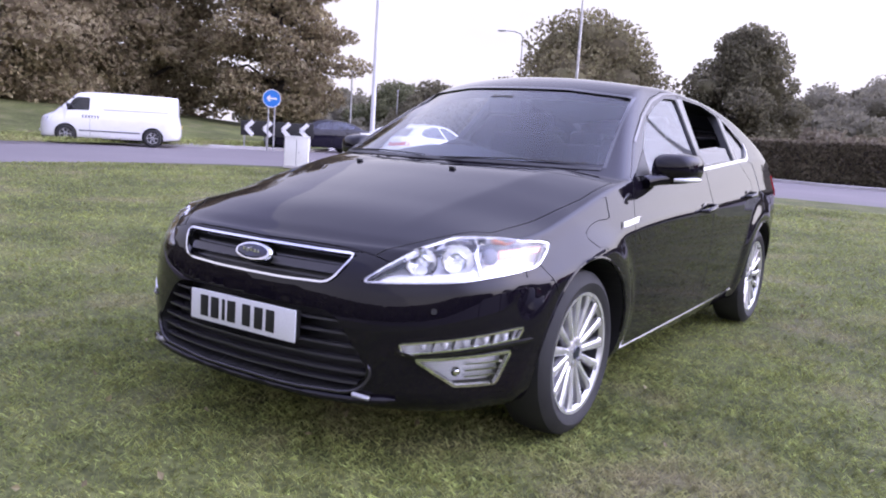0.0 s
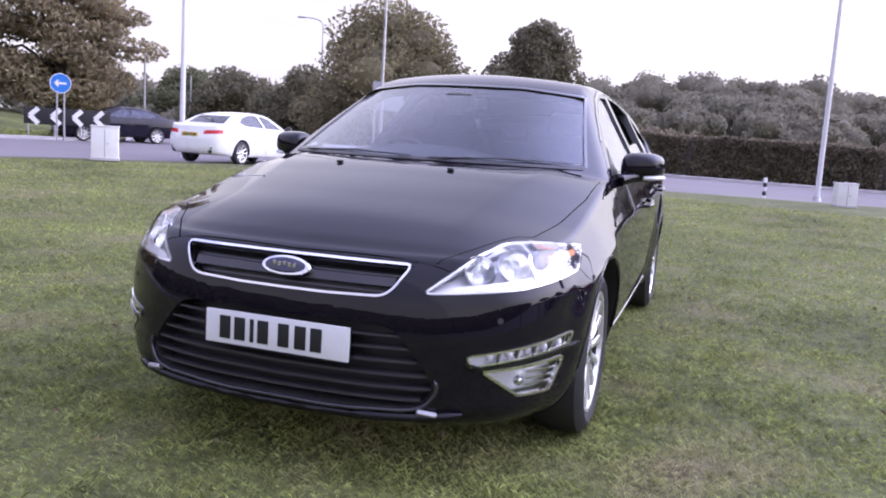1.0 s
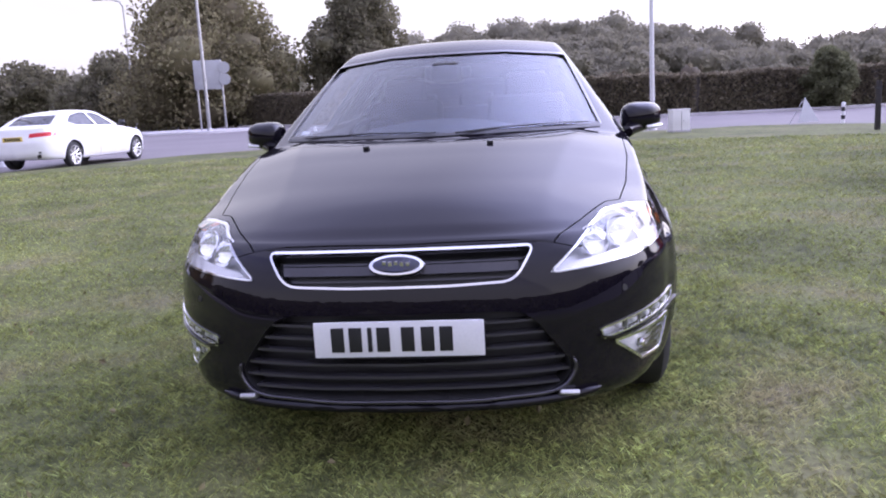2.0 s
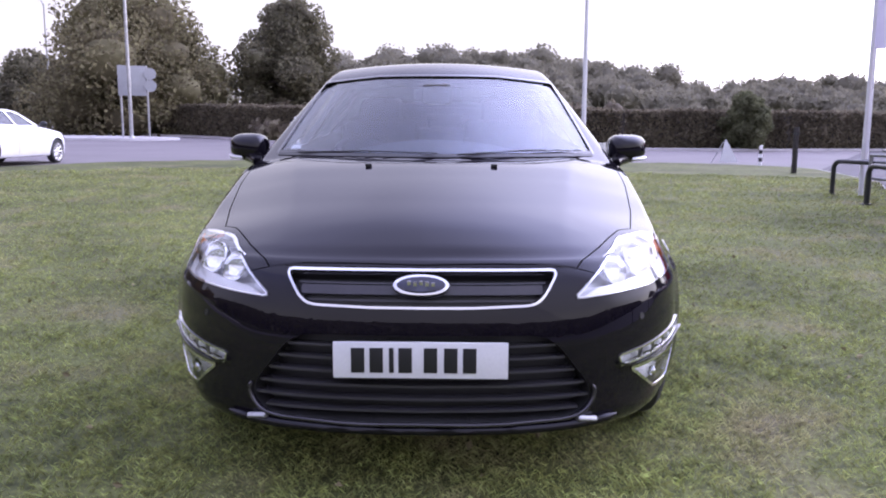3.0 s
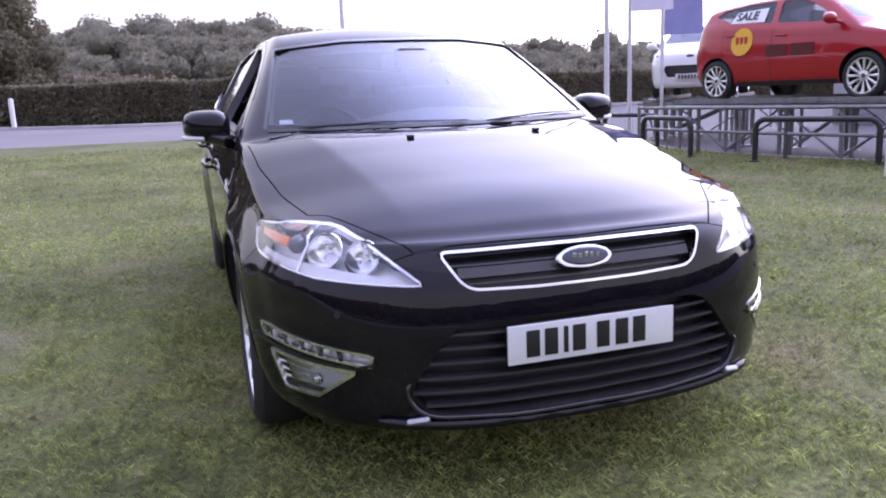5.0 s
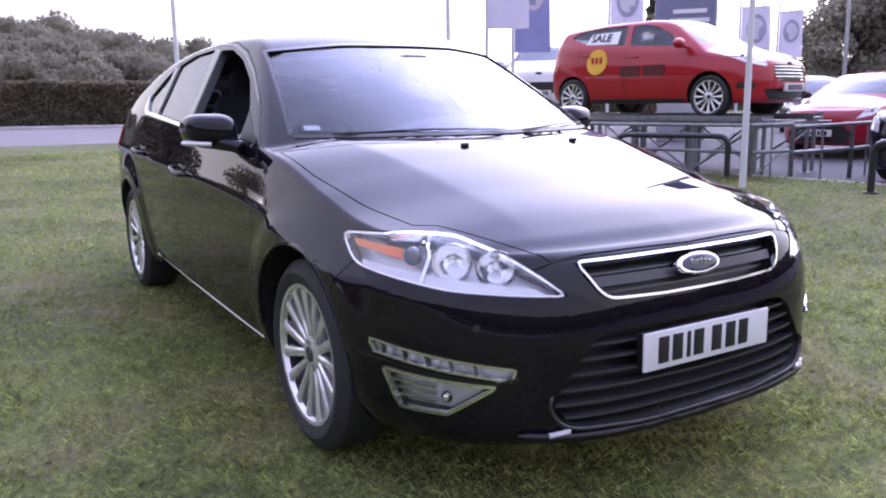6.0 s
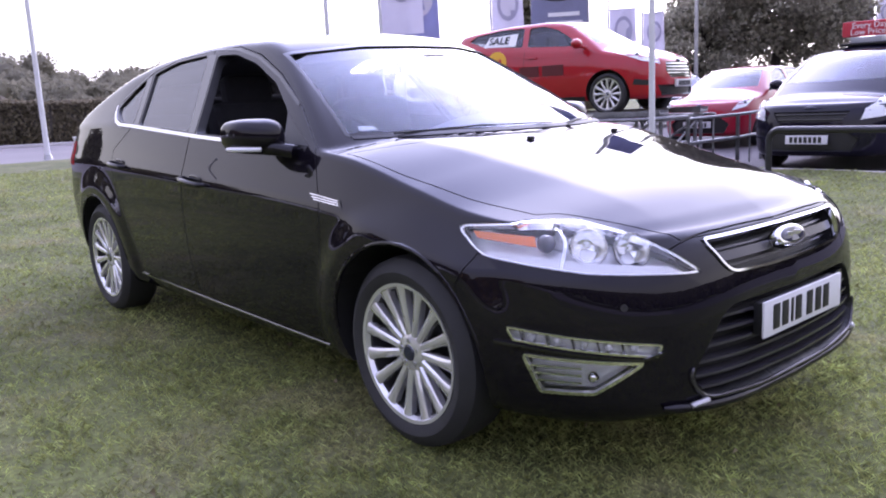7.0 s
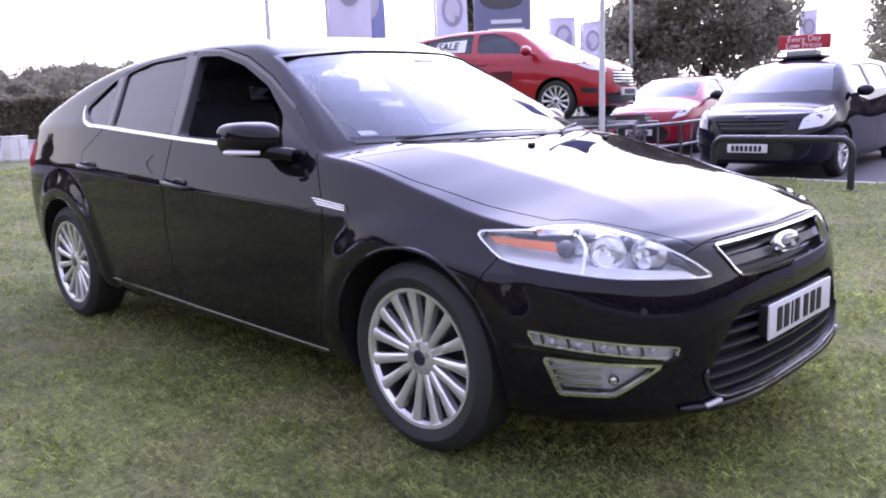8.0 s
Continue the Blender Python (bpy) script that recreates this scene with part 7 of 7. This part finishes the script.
make_cabinet(-12.55, 12.35, 0.60, 0.36, 0.78, 38, "white roadside utility cabinet at the lawn's edge", 0.04)
make_cabinet(4.39, 19.9, 0.5, 0.34, 0.60, 14, "pale utility cabinet at the lawn's far edge")


def make_bollard(x, y, h, r, label, bands, base=0.0, square=False):
    root = thing("bollard", pose(x, y, ground_at(x, y, base), 0, 0, 12), label, "bollard")
    if square:
        part("post", box(bmesh.new(), (0, 0, h / 2 - 0.05), (2 * r, 2 * r, h + 0.1), 0.015), TIMBER, root)
        part("band", box(bmesh.new(), (0, 0, h * 0.86), (2 * r + 0.006, 2 * r + 0.006, 0.05)), BLACK_STEEL, root)
        return root
    for k in range(bands):
        z0, z1 = h * k / bands, h * (k + 1) / bands
        part("band", rod(bmesh.new(), (0, 0, z0), (0, 0, z1), r, sides=16), SIGN_WHITE if k % 2 == 0 else INK, root)
    bm = bmesh.new()
    bmesh.ops.create_uvsphere(bm, u_segments=14, v_segments=8, radius=r, matrix=Matrix.Translation((0, 0, h)) @ Matrix.Diagonal((1, 1, 0.4, 1)))
    part("cap", bm, SIGN_WHITE, root)
    return root


make_bollard(8.55, 17.2, 1.15, 0.05, "dark square timber bollard on the lawn", 1, square=True)
make_bollard(9.7, 22.6, 0.62, 0.055, "black and white banded marker post by the road", 5, -DROP)
make_bollard(2.55, 22.0, 0.62, 0.055, "black and white banded marker post by the road", 5, -DROP)
make_bollard(-6.25, 20.9, 0.62, 0.055, "black and white banded marker post by the road", 5, -DROP)
make_bollard(-7.6, 34.9, 1.15, 0.10, "pale marker post on the far kerb", 1, 0.03)

# folding warning sign on the far verge
az_ = ground_at(8.75, 23.0, -DROP)
warn = thing("folding_sign", pose(8.75, 23.0, az_, 0, 0, 30), "grey triangular folding sign beside the road", "road sign")
part("panel", prism([(-0.42, 0.08), (0.42, 0.08), (0, 0.82)], (0, -0.12, 0), (1, 0, 0), (0, 0.22, 1), -0.012, 0.012), SIGN_GREY, warn)
for dx in (-0.36, 0.36):
    part("leg", rod(bmesh.new(), (dx, 0.32, 0), (dx * 0.15, 0.08, 0.75), 0.014, sides=8), STEEL, warn)


def make_hoop(a, b, h, label, mat=BLACK_STEEL, r=0.038, base=0.0):
    """A steel hoop barrier between two feet."""
    a, b = Vector(a), Vector(b)
    za, zb = ground_at(a.x, a.y, base), ground_at(b.x, b.y, base)
    d = (b - a).normalized()
    c = 0.13
    root = thing("hoop_barrier", pose(a.x, a.y, za), label, "barrier", "hoop barriers")
    L = (b - a).length
    pts = [(0, 0, -0.05), (0, 0, h - c)]
    pts += [(c * (1 - math.cos(t)), 0, h - c + c * math.sin(t)) for t in np.linspace(0.25, math.pi / 2, 5)]
    pts += [(L - c * (1 - math.sin(t)), 0, h - c + c * math.cos(t)) for t in np.linspace(0, math.pi / 2 - 0.25, 5)]
    pts += [(L, 0, h - c), (L, 0, zb - za - 0.05)]
    world_pts = [(d.x * p[0], d.y * p[0], p[2]) for p in pts]
    part("hoop", pipe(bmesh.new(), world_pts, r, 12), mat, root)
    for p in (world_pts[0], world_pts[-1]):
        part("foot_plate", rod(bmesh.new(), (p[0], p[1], p[2] + 0.045), (p[0], p[1], p[2] + 0.065), r * 2.0, sides=14), mat, root)
    return root


for ha, hb in (((6.0, 8.45), (6.05, 7.25)), ((6.25, 6.1), (6.9, 4.7)), ((6.72, 2.62), (6.66, 1.02)), ((6.75, 0.2), (6.9, -1.6)), ((6.35, 10.3), (6.75, 9.2))):
    make_hoop(ha, hb, 0.56, "black tubular steel hoop barrier at the forecourt's edge")


# ---- steel stands that carry the display cars ----
def make_stand(x, y, turn, wb, track, label, top=STAGE, seed=1):
    rng = random.Random(seed)
    zg = ground_at(x, y, -DROP)
    h = top - zg
    root = thing("display_stand", pose(x, y, zg, 0, 0, turn), label, "display stand", "display stands")
    for sx in (1, -1):
        bm = box(bmesh.new(), (sx * track / 2, wb / 2, h - 0.02), (0.30, wb + 1.7, 0.04), 0.006)
        for e in (-0.14, 0.14):
            box(bm, (sx * track / 2 + e, wb / 2, h + 0.012), (0.02, wb + 1.7, 0.06))
        part("wheel_track", bm, STAND_STEEL, root)
        for k in range(5):
            yy = -0.75 + (wb + 1.5) * k / 4
            part("leg", rod(bmesh.new(), (sx * (track / 2 + 0.11), yy, 0), (sx * (track / 2 + 0.11), yy, h - 0.03), 0.03, sides=10), STAND_STEEL, root)
            part("leg", rod(bmesh.new(), (sx * (track / 2 - 0.11), yy, 0), (sx * (track / 2 - 0.11), yy, h - 0.03), 0.03, sides=10), STAND_STEEL, root)
            part("foot_plate", box(bmesh.new(), (sx * track / 2, yy, 0.012), (0.36, 0.14, 0.02)), STAND_STEEL, root)
            if k < 4:
                y2 = -0.75 + (wb + 1.5) * (k + 1) / 4
                part("brace", rod(bmesh.new(), (sx * (track / 2 + 0.11), yy, 0.08 if k % 2 else h - 0.1), (sx * (track / 2 + 0.11), y2, h - 0.1 if k % 2 else 0.08), 0.018, sides=8), STAND_STEEL, root)
        part("side_rail", rod(bmesh.new(), (sx * (track / 2 + 0.20), -0.95, h - 0.08), (sx * (track / 2 + 0.20), wb + 0.95, h - 0.08), 0.025, sides=10), STAND_STEEL, root)
    for k in range(5):
        yy = -0.75 + (wb + 1.5) * k / 4
        part("cross_beam", box(bmesh.new(), (0, yy, h - 0.09), (track + 0.3, 0.07, 0.08), 0.006), STAND_STEEL, root)
        part("cross_brace", rod(bmesh.new(), (-track / 2, yy, 0.1), (track / 2, yy, h - 0.14), 0.018, sides=8), STAND_STEEL, root)
    return root


make_stand(8.14, 5.56, 9, 2.49, 1.46, "galvanised steel stand under the red display car", seed=2)
make_stand(8.9, 11.2, -44, 2.30, 1.42, "galvanised steel stand under the white display car", seed=3)


def make_rail(points, h, label, seed):
    """A run of galvanised guard rail: posts, two rails and thin uprights."""
    x0, y0 = points[0]
    zg = ground_at(x0, y0, -DROP)
    root = thing("guard_rail", pose(x0, y0, zg), label, "railing", "forecourt railings")
    for (ax, ay), (bx, by) in zip(points, points[1:]):
        A, B = Vector((ax - x0, ay - y0, ground_at(ax, ay, -DROP) - zg)), Vector((bx - x0, by - y0, ground_at(bx, by, -DROP) - zg))
        for zz in (h, h * 0.55):
            part("rail", rod(bmesh.new(), A + Vector((0, 0, zz)), B + Vector((0, 0, zz)), 0.024, sides=10), STAND_STEEL, root)
        n = max(2, int((B - A).length / 0.6))
        for k in range(n + 1):
            p = A.lerp(B, k / n)
            part("post" if k in (0, n) else "upright", rod(bmesh.new(), p, p + Vector((0, 0, h)), 0.03 if k in (0, n) else 0.014, sides=8), STAND_STEEL, root)
    return root


make_rail([(6.45, 9.3), (6.5, 7.7), (6.75, 6.1), (7.1, 4.5), (7.6, 4.25)], 0.78, "galvanised guard rail round the display stands", 4)
make_rail([(7.6, 4.25), (8.6, 4.05), (9.4, 4.1)], 0.74, "galvanised guard rail beside the people carrier", 5)

# ---- grass ----
def on_lawn(x, y):
    az = np.degrees(np.arctan2(x - HUB[0], y - HUB[1]))
    return np.hypot(x - HUB[0], y - HUB[1]) < LAWN_EDGE(az) - 0.05


def grass_mesh(rng, x, y, h, w):
    """Loose narrow bent blades, one quad each."""
    n = len(x)
    clump = np.array([noise.noise((a * 5.0, b * 5.0, 4.4)) for a, b in zip(x, y)])
    z = gz(x, y) + uneven(x, y) - 0.003
    a = rng.uniform(0, 2 * math.pi, n)
    hh = h * rng.uniform(0.45, 1.3, n) * (1 + 0.55 * clump)
    ww = w * rng.uniform(0.7, 1.3, n)
    lean = hh * rng.uniform(0.5, 1.8, n)
    b = a + rng.normal(size=n) * 0.7 + 1.57
    dx, dy, lx, ly = np.cos(a) * ww, np.sin(a) * ww, np.cos(b) * lean, np.sin(b) * lean
    v = np.stack([np.stack([x - dx, y - dy, z], -1), np.stack([x + dx, y + dy, z], -1), np.stack([x + dx * 0.5 + lx * 0.4, y + dy * 0.5 + ly * 0.4, z + hh * 0.65], -1), np.stack([x + lx, y + ly, z + hh], -1)], 1).reshape(-1, 3)
    return v, np.arange(4 * n).reshape(n, 4)


rng = np.random.default_rng(61)
n = 660000
r = 17 * rng.uniform(size=n) ** 1.25
a = rng.uniform(0, 2 * math.pi, n)
x, y = r * np.cos(a), r * np.sin(a) + 0.2
near = on_lawn(x, y) & (y > -4.2)
x, y, r = x[near], y[near], r[near]
v, f = grass_mesh(rng, x, y, 0.019 + 0.0013 * r, 0.0013 + 0.0003 * r)
tagged(link("lawn_grass", from_arrays("lawn_grass", v, f), BLADE), "short mown grass blades over the lawn", "grass", kind="stuff")
x, y = rng.uniform(-32, -24, 30000), rng.uniform(2, 26, 30000)
v, f = grass_mesh(rng, x, y, 0.14, 0.016)
tagged(link("bank_grass", from_arrays("bank_grass", v, f), BLADE), "longer grass on the bank beyond the road", "grass", kind="stuff")
rng = np.random.default_rng(65)
n = 240
c = np.stack([rng.uniform(-4, 4, n), rng.uniform(-3, 4.5, n), np.zeros(n)], -1)
c[:, 2] = gz(c[:, 0], c[:, 1]) + 0.022
v, f = leaf_quads(rng, c, 0.016)
v[:, 2] = np.maximum(v[:, 2], 0.006)
tagged(link("fallen_leaves", from_arrays("fallen_leaves", v, f), BLADE_DRY), "small dry leaves lying on the lawn", "leaves", kind="stuff")
